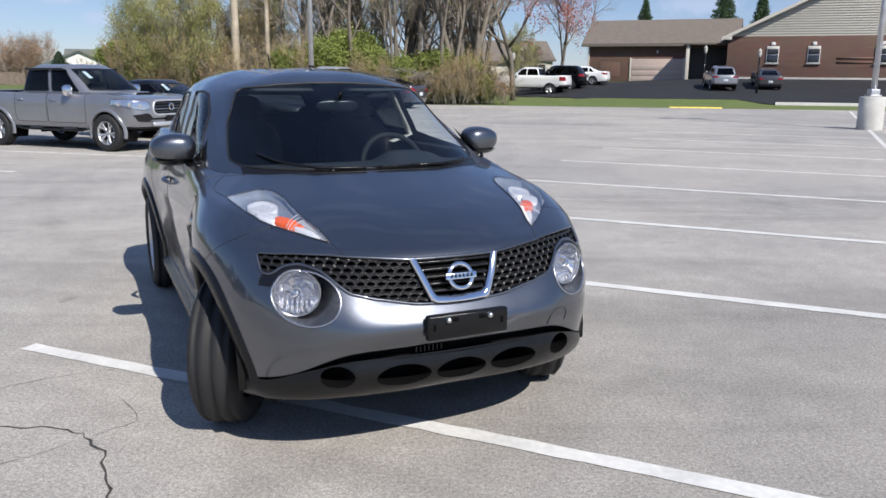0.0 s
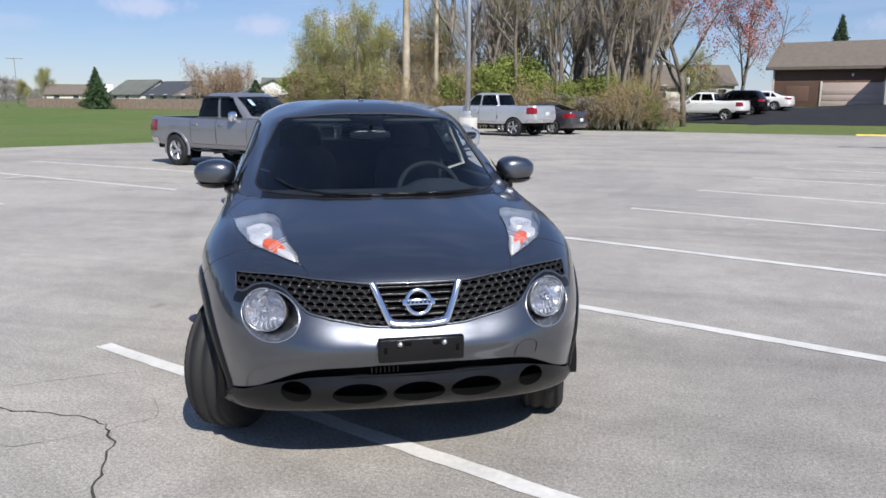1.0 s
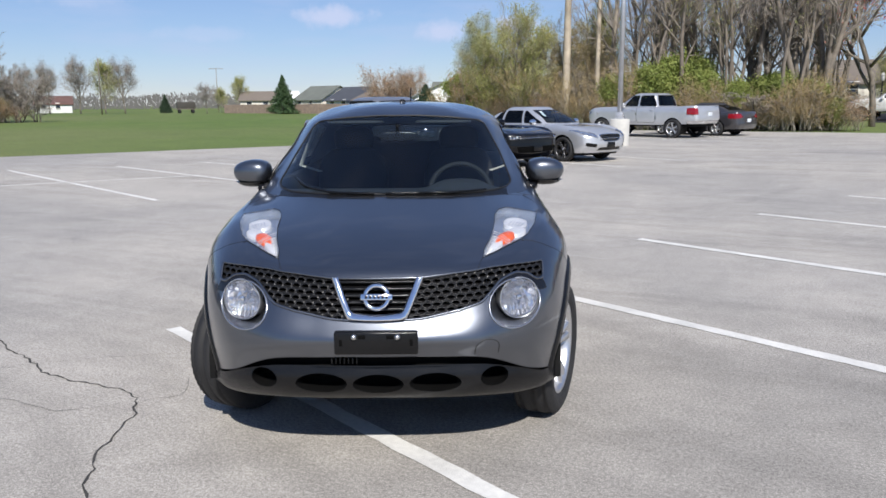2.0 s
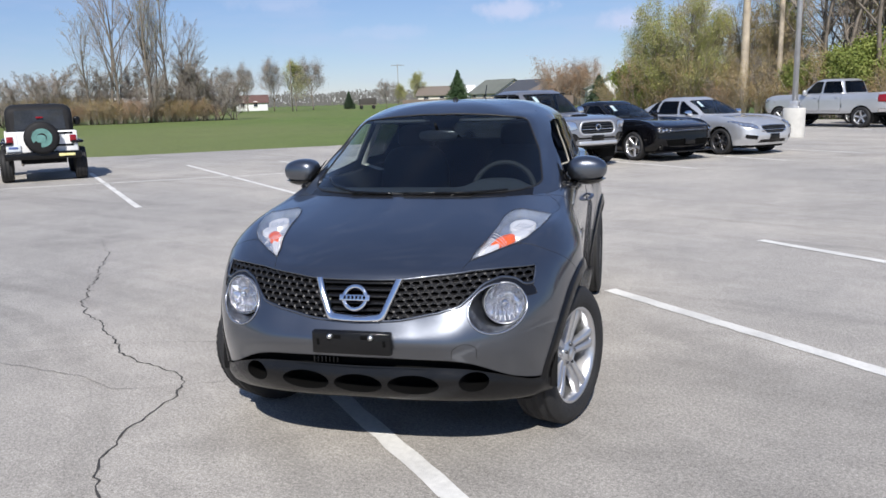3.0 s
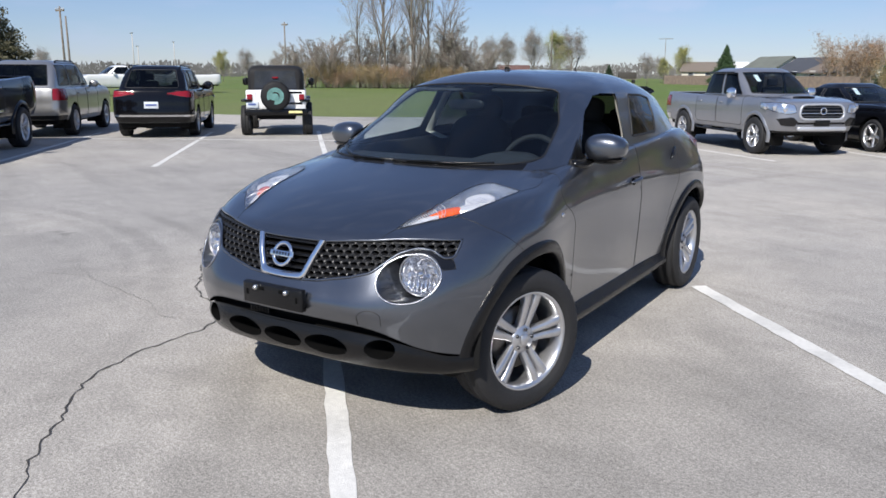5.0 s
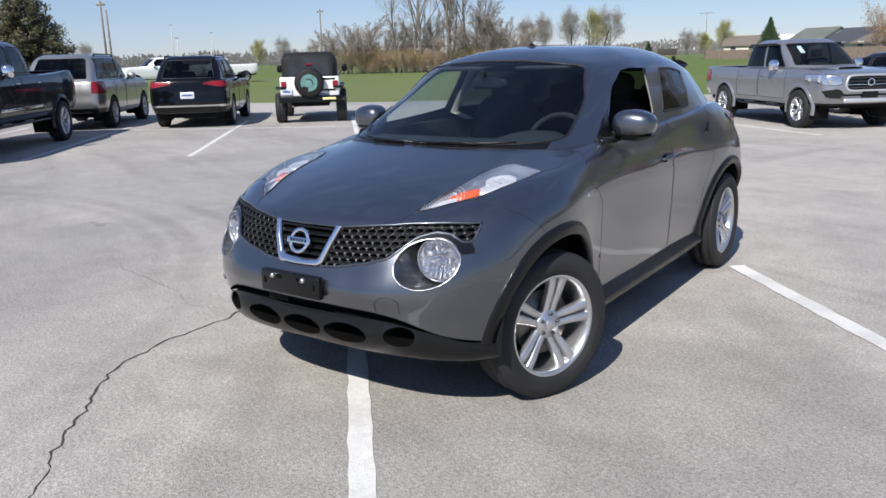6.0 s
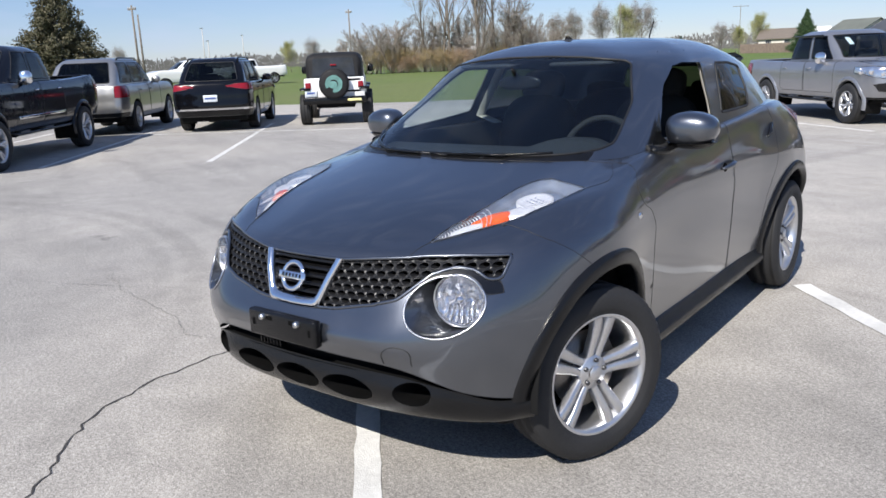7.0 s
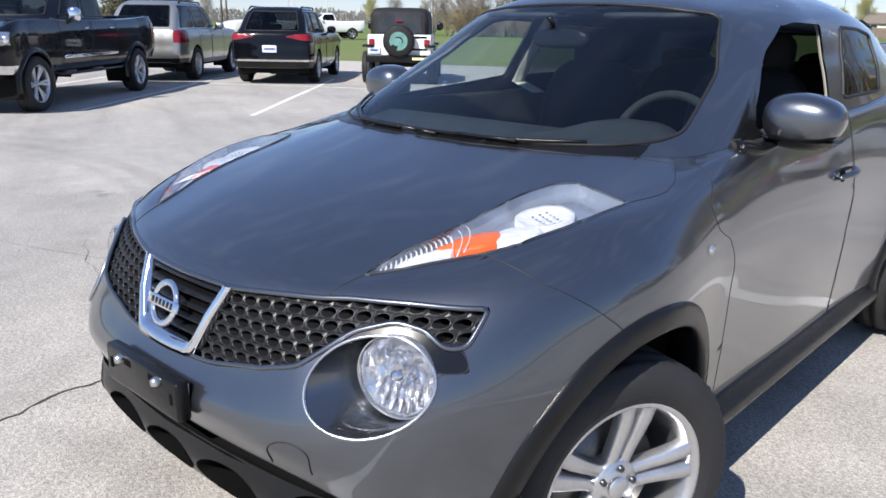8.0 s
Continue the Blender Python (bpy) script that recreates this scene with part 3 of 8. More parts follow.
def both(*fs):
    return lambda p: np.max([f(p) for f in fs], axis=0)


def half(axis, value, sign=1):
    """Inside where sign * (coordinate - value) is below zero."""
    return lambda p: sign * (p[:, axis] - value)


def outward(P):
    """Unit normals of a sampled skin."""
    gv, gu = np.gradient(P, axis=0), np.gradient(P, axis=1)
    n = np.cross(gu, gv)
    return n / (np.linalg.norm(n, axis=2)[..., None] + 1e-12)


def tree_of(*grids):
    verts, faces = [], []
    for P in grids:
        for s in (1, -1):
            nv, nu, _ = P.shape
            ids = np.arange(nv * nu).reshape(nv, nu) + len(verts)
            verts += (P * np.array([s, 1, 1])).reshape(-1, 3).tolist()
            faces += np.stack([ids[:-1, :-1], ids[:-1, 1:], ids[1:, 1:], ids[1:, :-1]], -1).reshape(-1, 4).tolist()
    return BVHTree.FromPolygons(verts, faces)


def ball(cx, cy, cz, rx, ry, rz, n=20, m=12, power=1.0, m4=None):
    """A rounded body: an ellipsoid, boxier for power below 1."""
    verts, faces = [], []
    f = lambda c: math.copysign(abs(c) ** power, c)
    for j in range(m + 1):
        b = -math.pi / 2 + math.pi * j / m
        for i in range(n):
            a = 2 * math.pi * i / n
            verts.append((cx + rx * f(math.cos(b)) * f(math.cos(a)), cy + ry * f(math.cos(b)) * f(math.sin(a)), cz + rz * f(math.sin(b))))
    for j in range(m):
        for i in range(n):
            faces.append((j * n + i, j * n + (i + 1) % n, (j + 1) * n + (i + 1) % n, (j + 1) * n + i))
    if m4 is not None:
        verts = [tuple(m4 @ Vector(v)) for v in verts]
    return verts, faces


def torus(R, r, m4, n=40, k=10, squash=1.0):
    p = [(R * math.cos(2 * math.pi * i / n), R * math.sin(2 * math.pi * i / n), 0) for i in range(n)]
    v, f = tube(p, r, True, k, squash)
    return [tuple(m4 @ Vector(x)) for x in v], f


def strip(rows):
    """Faces between rows of points of equal length."""
    k = len(rows[0])
    verts = [tuple(p) for r in rows for p in r]
    faces = [(j * k + i, j * k + i + 1, (j + 1) * k + i + 1, (j + 1) * k + i) for j in range(len(rows) - 1) for i in range(k - 1)]
    return verts, faces


def mirrored(v, f):
    return [(-x, y, z) for x, y, z in v], [tuple(reversed(g)) for g in f]


# ---- ground ----
A_LOT = radians(-23.4)
LU = Vector((math.cos(A_LOT), math.sin(A_LOT), 0))
LN = Vector((-math.sin(A_LOT), math.cos(A_LOT), 0))


def lot(u, n, z=0.0):
    """A place in the parking lot's own grid: u along the bay lines, n across them."""
    return LU * u + LN * n + Vector((0, 0, z))


def terrain(x, y):
    """Ground height: flat, with a gentle rise towards the brick building."""
    t = min(max((y - 47) / 18, 0), 1)
    s = min(max((x - 2) / 10, 0), 1)
    e = min(max((y - 60) / 7, 0), 1)
    g = min(max((x - 16) / 9, 0), 1)
    return (0.85 * t * t * (3 - 2 * t) + e * e * (3 - 2 * e) * (0.20 + 0.38 * g)) * s * s * (3 - 2 * s)


def sheet(name, x0, x1, y0, y1, step, material, z, label, category, kind="structure", fade=True):
    xs, ys = np.arange(x0, x1 + 0.01, step), np.arange(y0, y1 + 0.01, step)
    verts = [(x, y, z + terrain(x, y)) for y in ys for x in xs]
    k = len(xs)
    faces = [(j * k + i, j * k + i + 1, (j + 1) * k + i + 1, (j + 1) * k + i) for j in range(len(ys) - 1) for i in range(k - 1)]
    return tagged(link(name, verts, faces, material), label, category, "", kind)


def ground_sheet():
    """One sheet of grass to the horizon, finer near the lot."""
    xs = np.concatenate([np.linspace(-2500, -140, 9), np.arange(-120, 121, 6), np.linspace(140, 2500, 9)])
    ys = np.concatenate([np.linspace(-2500, -140, 9), np.arange(-120, 181, 6), np.linspace(200, 2500, 9)])
    k = len(xs)
    verts = [(x, y, -0.05 + terrain(x, y)) for y in ys for x in xs]
    faces = [(j * k + i, j * k + i + 1, (j + 1) * k + i + 1, (j + 1) * k + i) for j in range(len(ys) - 1) for i in range(k - 1)]
    return tagged(link("ground", verts, faces, M["grass"]), "flat green spring grass field reaching to the horizon", "grass field", "", "structure")


def slab(name, outline, z, depth, material, label, category):
    """A flat slab of the given outline with a real edge."""
    bm = bmesh.new()
    f = bm.faces.new([bm.verts.new((x, y, z)) for x, y in outline])
    g = bmesh.ops.extrude_face_region(bm, geom=[f])
    for v in g["geom"]:
        if isinstance(v, bmesh.types.BMVert):
            v.co.z -= depth
    return tagged(part(name, bm, material, None, smooth=False), label, category, "", "structure")


ground_sheet()
LOT = [(-60, -45), (60, -60), (62, 33), (20.9, 38.2), (2.1, 41.3), (-9.0, 42.6), (-15.4, 24.8), (-22.3, 13.7), (-60, -20)]
slab("pavement", LOT, 0.0, 0.3, M["lot"], "weathered light grey asphalt parking lot with fine cracks", "parking lot")


def stripe(a, b, width=0.10, z=0.004, ragged=0.006, seed=1):
    """One painted line with slightly worn edges."""
    rnd = random.Random(seed)
    a, b = Vector(a), Vector(b)
    d = (b - a).normalized()
    s = Vector((-d.y, d.x, 0))
    k = max(2, int((b - a).length / 0.12))
    verts, faces = [], []
    for i in range(k + 1):
        p = a.lerp(b, i / k)
        for sg in (-1, 1):
            q = p + s * sg * (width / 2 + rnd.uniform(-ragged, ragged))
            verts.append((q.x, q.y, z))
    for i in range(k):
        faces.append((2 * i, 2 * i + 1, 2 * i + 3, 2 * i + 2))
    return tagged(link("parking_line", verts, faces, M["line"]), "worn white painted parking bay line on asphalt", "parking line", "bay lines", "structure")


# bay lines beside and beyond the car, and the rows to both sides
for i, (u0, u1, n) in enumerate([
        (-3.74, 7.5, 2.84), (-2.88, 8.5, 5.50), (-3.62, 8.5, 8.12), (-3.66, 8.5, 10.92), (-3.66, 8.5, 13.84), (-3.54, 8.6, 16.80), (-3.5, 8.6, 19.78), (-3.5, 8.6, 22.7), (-3.5, 8.6, 25.6), (-3.5, 8.6, 28.4)]):
    stripe(lot(u0, n), lot(u1, n), 0.098 if n < 5 else 0.115, seed=i)
stripe((9.4, 16.4, 0), (19.0, 36.9, 0), 0.11, seed=40)
for i, (u0, n0, u1, n1) in enumerate([(-19.0, 2.93, -11.1, 3.02), (-18.8, .22, -11.0, .22), (-18.8, -2.5, -11.3, -2.5), (-19.6, 5.33, -11.07, 5.60), (-18.9, 7.65, -10.74, 8.28), (-18.8, -5.2, -11.3, -5.2),
                                     (-18.8, 9.80, -10.6, 10.95), (-16.5, 13.45, -9.6, 13.45), (-16.5, 16.1, -9.6, 16.1), (-16.5, 18.8, -9.6, 18.8)]):
    stripe(lot(u0, n0), lot(u1, n1), 0.10, seed=60 + i)
stripe((-17.6, 2.9, 0), (-10.6, 13.1, 0), 0.10, seed=90)
for i in range(4):
    stripe(lot(-22.0, 28.3 + 2.7 * i), lot(-13.5, 28.3 + 2.7 * i), 0.10, seed=95 + i)


def crack(points, width=0.012, seed=1, rough=0.035, material="crack"):
    """A jagged crack of uneven width."""
    rnd = random.Random(seed)
    p = smooth_line([(x, y, 0) for x, y in points], max(8, int(sum(math.dist(a, b) for a, b in zip(points, points[1:])) / 0.045)))
    verts, faces = [], []
    off = 0.0
    for i, q in enumerate(p):
        t = p[min(i + 1, len(p) - 1)] - p[max(i - 1, 0)]
        t /= np.linalg.norm(t) + 1e-9
        s = np.array([-t[1], t[0], 0])
        off = 0.6 * off + rnd.uniform(-rough, rough) * 0.6
        w = width * rnd.uniform(0.25, 1.0) * min(1, 0.3 + 4 * min(i, len(p) - 1 - i) / len(p))
        for sg in (-1, 1):
            verts.append((*(q + s * (off + sg * w / 2))[:2], 0.003))
    for i in range(len(p) - 1):
        faces.append((2 * i, 2 * i + 1, 2 * i + 3, 2 * i + 2))
    return tagged(link("crack", verts, faces, M[material]), "dark jagged crack running through the asphalt", "crack", "asphalt cracks", "structure")


crack([(0.75, 1.55), (0.2, 1.72), (-0.33, 1.94), (-0.86, 2.15), (-1.2, 2.55), (-1.49, 2.99), (-2.3, 3.08), (-2.7, 3.25), (-3.72, 3.58), (-4.58, 4.12), (-5.82, 4.93), (-6.6, 5.3)], 0.015, 1)
crack([(-1.49, 2.99), (-1.75, 2.75), (-2.2, 2.72), (-2.9, 2.55), (-3.6, 2.5)], 0.007, 2, 0.03, "faint_crack")
crack([(-1.49, 2.99), (-1.35, 3.2), (-1.5, 3.4)], 0.006, 3, 0.03, "faint_crack")
crack([(-0.4, 4.2), (-2.0, 3.6), (-3.4, 2.2), (-5.0, 0.9)], 0.005, 4, 0.012, "faint_crack")


# ---- the grey crossover ----
HERO = pose(-0.2282, 3.4627, 0, 0, 0, 24.92)
hero = thing("crossover_car", HERO, "dark gunmetal grey compact crossover with its front wheels turned", "car")

# rings of the lower body, from below upwards; each runs from the nose's middle round the left side to the tail's middle
RING_SILL = [(0, -.715, .508), (.24, -.702, .505), (.45, -.662, .487), (.63, -.552, .405), (.745, -.40, .362), (.80, -.25, .36), (.810, 0, .36), (.785, .45, .30), (.782, 1.2, .30), (.785, 1.95, .30), (.82, 2.53, .40), (.80, 2.88, .42), (.66, 3.12, .44), (.36, 3.21, .44), (0, 3.24, .44)]
RING_BUMPER = [(0, -.735, .575), (.24, -.722, .575), (.45, -.685, .56), (.64, -.575, .53), (.765, -.40, .52), (.83, -.22, .52), (.850, 0, .52), (.806, .45, .50), (.803, 1.2, .50), (.808, 1.95, .50), (.855, 2.53, .55), (.83, 2.90, .55), (.69, 3.16, .56), (.38, 3.26, .56), (0, 3.29, .56)]
RING_WAIST = [(0, -.69, .66), (.24, -.68, .66), (.45, -.65, .665), (.64, -.545, .68), (.765, -.385, .69), (.835, -.20, .69), (.866, 0, .69), (.822, .45, .68), (.818, 1.2, .68), (.822, 1.95, .69), (.868, 2.53, .71), (.84, 2.91, .71), (.69, 3.15, .71), (.38, 3.24, .71), (0, 3.27, .71)]
RING_NOSE = [(0, -.625, .822), (.24, -.605, .823), (.42, -.545, .832), (.59, -.45, .845), (.715, -.33, .855), (.80, -.18, .86), (.850, 0, .865), (.832, .45, .85), (.824, 1.2, .85), (.825, 1.95, .86), (.86, 2.53, .88), (.81, 2.90, .88), (.66, 3.10, .88), (.36, 3.18, .88), (0, 3.2, .88)]
RING_HOOD = [(0, -.545, .87), (.23, -.525, .87), (.42, -.455, .873), (.56, -.36, .895), (.67, -.22, .925), (.745, -.08, .945), (.795, .08, .95), (.802, .48, .965), (.800, 1.2, .97), (.798, 1.95, .985), (.815, 2.5, 1.0), (.77, 2.85, .99), (.62, 3.04, .98), (.34, 3.11, .98), (0, 3.13, .98)]
RING_BELT = [(0, -.33, .945), (.22, -.31, .945), (.40, -.25, .945), (.53, -.16, .953), (.62, -.03, .972), (.69, .10, .985), (.732, .22, .995), (.768, .55, 1.035), (.773, 1.2, 1.055), (.770, 1.95, 1.085), (.76, 2.45, 1.11), (.70, 2.78, 1.10), (.57, 2.96, 1.08), (.32, 3.03, 1.08), (0, 3.05, 1.08)]
RING_COWL = [(0, .125, 1.058), (.22, .145, 1.056), (.40, .195, 1.052), (.51, .26, 1.046), (.585, .335, 1.043), (.64, .405, 1.040), (.68, .46, 1.04), (.732, .60, 1.055), (.738, 1.2, 1.075), (.732, 1.95, 1.105), (.70, 2.42, 1.13), (.63, 2.72, 1.13), (.52, 2.88, 1.12), (.30, 2.95, 1.12), (0, 2.97, 1.12)]
# rings of the glasshouse
RING_G_MID = [(0, .56, 1.27), (.22, .575, 1.265), (.38, .605, 1.255), (.475, .65, 1.245), (.54, .72, 1.24), (.585, .79, 1.235), (.615, .86, 1.235), (.665, 1.0, 1.25), (.67, 1.35, 1.26), (.665, 1.95, 1.28), (.615, 2.4, 1.28), (.55, 2.66, 1.27), (.45, 2.80, 1.26), (.26, 2.87, 1.26), (0, 2.89, 1.26)]
RING_G_RAIL = [(0, .95, 1.455), (.22, .955, 1.45), (.36, .97, 1.44), (.43, .995, 1.43), (.475, 1.03, 1.425), (.505, 1.07, 1.422), (.525, 1.12, 1.422), (.565, 1.30, 1.43), (.58, 1.55, 1.437), (.57, 2.0, 1.427), (.52, 2.38, 1.395), (.465, 2.6, 1.37), (.38, 2.72, 1.36), (.22, 2.78, 1.365), (0, 2.8, 1.368)]
RING_G_ROOF = [(0, 1.05, 1.487), (.19, 1.05, 1.483), (.31, 1.06, 1.472), (.37, 1.08, 1.463), (.41, 1.11, 1.458), (.435, 1.15, 1.458), (.455, 1.2, 1.46), (.49, 1.35, 1.47), (.50, 1.57, 1.477), (.49, 2.0, 1.468), (.44, 2.33, 1.44), (.39, 2.52, 1.42), (.32, 2.62, 1.41), (.19, 2.68, 1.41), (0, 2.7, 1.41)]
RING_G_TOP = [(0, 1.3, 1.52), (.08, 1.3, 1.52), (.12, 1.31, 1.518), (.15, 1.32, 1.517), (.165, 1.34, 1.517), (.175, 1.37, 1.517), (.18, 1.4, 1.517), (.2, 1.5, 1.52), (.2, 1.65, 1.522), (.2, 1.95, 1.517), (.18, 2.15, 1.505), (.16, 2.28, 1.495), (.13, 2.36, 1.49), (.08, 2.4, 1.488), (0, 2.42, 1.487)]
RING_G_MIDDLE = [(0, y + 0.02 * (1.85 - y), z + 0.004) for x, y, z in RING_G_TOP]

lower = Skin([RING_SILL, RING_BUMPER, RING_WAIST, RING_NOSE, RING_HOOD, RING_BELT, RING_COWL])
upper = Skin([RING_COWL, RING_G_MID, RING_G_RAIL, RING_G_ROOF, RING_G_TOP, RING_G_MIDDLE])


def span(knots, k0, k1, n):
    return np.linspace(knots[k0], knots[k1], n, endpoint=False)


u_lower = np.concatenate([span(lower.ku, 0, 4, 84), span(lower.ku, 4, 7, 80), span(lower.ku, 7, 10, 110), span(lower.ku, 10, 14, 60), [lower.ku[-1]]])
v_lower = np.linspace(lower.kv[0], lower.kv[-1], 104)
u_upper = np.concatenate([span(upper.ku, 0, 7, 80), span(upper.ku, 7, 10, 130), span(upper.ku, 10, 14, 40), [upper.ku[-1]]])
v_upper = np.linspace(upper.kv[0], upper.kv[-1], 90)

WHEEL_Z, ARCH_R = 0.328, 0.412
outer = half(0, 0.45, -1)
GRILLE = [(-.2, .655), (.122, .655), (.19, .660), (.33, .688), (.423, .711), (.467, .75), (.505, .787), (.57, .810), (.625, .800), (.668, .770), (.697, .772), (.702, .836), (.578, .840), (.463, .837), (.408, .831), (.305, .825), (.188, .815), (-.2, .812)]
HOODLINE = [(-.2, -.70), (.405, -.70), (.412, -.545), (.437, -.462), (.449, -.386), (.474, -.315), (.50, -.17), (.51, -.03), (.535, .06), (.575, .105), (.64, .10), (.72, .092), (.740, .162), (.751, .223), (.736, .293), (.682, .397), (.60, .345), (.5, .25), (.38, .185), (.2, .135), (-.2, .115)]
SIGNAL = [(.437, -.466), (.449, -.386), (.474, -.315), (.50, -.17), (.51, -.03), (.535, .06), (.575, .105), (.64, .10), (.724, .092), (.706, -.045), (.690, -.114), (.645, -.235), (.612, -.288), (.568, -.338), (.504, -.406)]
front = half(1, -0.12)
regions = [
    ("", both(disc_sd((0.02, WHEEL_Z), ARCH_R, [1, 2]), outer)),
    ("", both(disc_sd((2.53, WHEEL_Z), ARCH_R, [1, 2]), outer)),
    ("", both(poly_sd(GRILLE, [0, 2]), front)),
    ("", both(disc_sd((.567, .694), .111, [0, 2], None, .83), front)),
    ("", both(poly_sd(SIGNAL, [0, 1]), half(2, .80, -1))),
    ("brow", both(disc_sd((.588, .706), .128, [0, 2], None, .86), half(2, .728, -1), front)),
    ("hood", both(poly_sd(HOODLINE, [0, 1]), half(2, .812, -1))),
    ("front_bumper", poly_sd([(-1, .2), (-1, 1.2), (-.40, 1.2), (-.30, .93), (-.265, .88), (-.185, .822), (-.106, .758), (-.1, .2)], [1, 2])),
    ("front_door", both(poly_sd([(.56, .312), (.545, .50), (.50, .76), (.44, .85), (.37, .885), (.345, .95), (.40, 1.0), (.56, 1.3), (1.50, 1.3), (1.50, .9), (1.56, .312)], [1, 2]), outer)),
    ("rear_door", both(poly_sd([(1.572, .312), (1.512, .9), (1.512, 1.3), (2.22, 1.3), (2.24, 1.0), (2.20, .80), (2.09, .62), (2.04, .312)], [1, 2]), outer)),
    ("rear_bumper", poly_sd([(2.93, .2), (2.90, .74), (3.6, .74), (3.6, .2)], [1, 2])),
]
P_low, C_low = skin_grid(lower, u_lower, v_lower, regions)


def seam(name, verts, faces, parent, r=0.0035, material=None):
    pieces = []
    for ch, closed in loops(faces):
        p = np.array([verts[i] for i in ch], float)
        for _ in range(4):
            q = (np.roll(p, 1, 0) + 2 * p + np.roll(p, -1, 0)) / 4
            if not closed:
                q[0], q[-1] = p[0], p[-1]
            p = q
        pieces.append(tube(p, r, closed, 5))
    if pieces:
        v, f = merge(*pieces)
        link(name, v, f, material or M["seal"], parent)


def skin_part(name, sel, material, P, parent, label="", sides=(0,), r=0.0, gasket=None):
    made = []
    for s in sides:
        v, f = skin_mesh(P, sel, s)
        ob = link(name, v, f, material, parent, label)
        if r:
            seam("seam", v, f, ob, r, gasket)
        made.append(ob)
    return made


skin_part("body_shell", C_low == -1, M["paint"], P_low, hero)
for i, (nm, _) in enumerate(regions):
    if nm:
        skin_part(nm, C_low == i, M["gloss_black" if nm == "brow" else "paint"], P_low, hero, "glossy black brow over the headlamp bowl" if nm == "brow" else "", (1, -1) if nm.endswith("door") or nm == "brow" else (0,), 0.0012)

WSCREEN = [(-.2, 1.070), (.36, 1.068), (.53, 1.068), (.605, 1.076), (.632, 1.095), (.585, 1.24), (.503, 1.395), (.47, 1.413), (.30, 1.433), (.12, 1.443), (-.2, 1.443)]
FWIN = [(.72, 1.083), (1.05, 1.305), (1.20, 1.378), (1.30, 1.392), (1.515, 1.386), (1.435, 1.140), (1.2, 1.118)]
RWIN = [(1.575, 1.135), (1.715, 1.378), (1.95, 1.372), (2.14, 1.348), (2.10, 1.23), (2.03, 1.138)]
win_regions = [
    ("windscreen", both(poly_sd(WSCREEN, [0, 2]), half(1, 1.08))),
    ("front_window", both(poly_sd(FWIN, [1, 2]), half(0, .40, -1))),
    ("rear_window", both(poly_sd(RWIN, [1, 2]), half(0, .35, -1))),
    ("tailgate_window", both(poly_sd([(-.2, 1.16), (.42, 1.165), (.33, 1.34), (-.2, 1.345)], [0, 2]), half(1, 2.4, -1))),
    ("roof", both(half(2, 1.447, -1))),
    ("cowl", both(half(2, 1.069), half(0, .60), half(1, .7))),
]
P_up, C_up = skin_grid(upper, u_upper, v_upper, win_regions)
skin_part("cabin_frame", C_up == -1, M["paint"], P_up, hero)
skin_part("roof", C_up == 4, M["paint"], P_up, hero)
skin_part("windscreen", C_up == 0, M["windscreen"], P_up, hero, "dark tinted windscreen glass", (0,), 0.0055)
skin_part("front_window", C_up == 1, M["side_glass"], P_up, hero, "", (-1,), 0.007)
skin_part("rear_window", C_up == 2, M["dark_glass"], P_up, hero, "", (1, -1), 0.007)
skin_part("tailgate_window", C_up == 3, M["dark_glass"], P_up, hero, "", (0,), 0.007)
skin_part("cowl", C_up == 5, M["black_plastic"], P_up, hero)

# projection of front, side and top drawings on to the body
body_tree = tree_of(P_low)
cabin_tree = tree_of(P_up)


def on_front(x, z, out=0.0):
    p, n, _, _ = body_tree.ray_cast(Vector((x, -3, z)), Vector((0, 1, 0)))
    if p is None:
        p, n = Vector((x, -0.6, z)), Vector((0, -1, 0))
    if n.y > 0:
        n = -n
    return np.array(p + n * out)


def on_side(y, z, out=0.0, side=1):
    p, n, _, _ = body_tree.ray_cast(Vector((3 * side, y, z)), Vector((-side, 0, 0)))
    if p is None:
        p, n = Vector((0.82 * side, y, z)), Vector((side, 0, 0))
    if n.x * side < 0:
        n = -n
    return np.array(p + n * out)


N_low = outward(P_low)

# wheel arch flares, liners, sills and underbody
for cy, r0, r1, a0, a1 in ((0.02, .392, .455, -8, 177), (2.53, .392, .452, -8, 186)):
    for s in (1, -1):
        rows = []
        for a in np.linspace(radians(a0), radians(a1), 60):
            row = []
            for r, o in ((r0, -.075), (r0, -.012), (r0 + .004, .012), (r0 + .014, .018), (r1 - .014, .012), (r1 - .003, .005), (r1, -.006)):
                y, z = cy + r * math.cos(a), WHEEL_Z + r * math.sin(a)
                rr = max(r, ARCH_R + .01)
                q = on_side(cy + rr * math.cos(a), max(WHEEL_Z + rr * math.sin(a), .372), 0, s)
                row.append((q[0] + s * o, y, z))
            rows.append(row)
        link("wheel_arch_flare", *strip(rows), M["black_plastic"], hero, "matt black plastic wheel arch flare")
        v, f = lathe([(.40, .79 * s), (.41, .44 * s), (.02, .43 * s)], 32, "x", (-6, 184))
        link("arch_liner", [(x, y + cy, z + WHEEL_Z) for x, y, z in v], f, M["under"], hero)
for s in (1, -1):
    rows = []
    for y in np.linspace(.40, 2.12, 30):
        rows.append([(s * x, y, z) for x, z in ((.68, .225), (.782, .228), (.818, .246), (.828, .268), (.820, .292), (.800, .306), (.794, .326), (.782, .338), (.76, .34))])
    link("side_sill", *strip(rows), M["black_plastic"], hero, "black plastic sill trim")
boxpart("underbody", (-.70, .70, -.42, 3.05, .235, .36), M["under"], hero, .04)

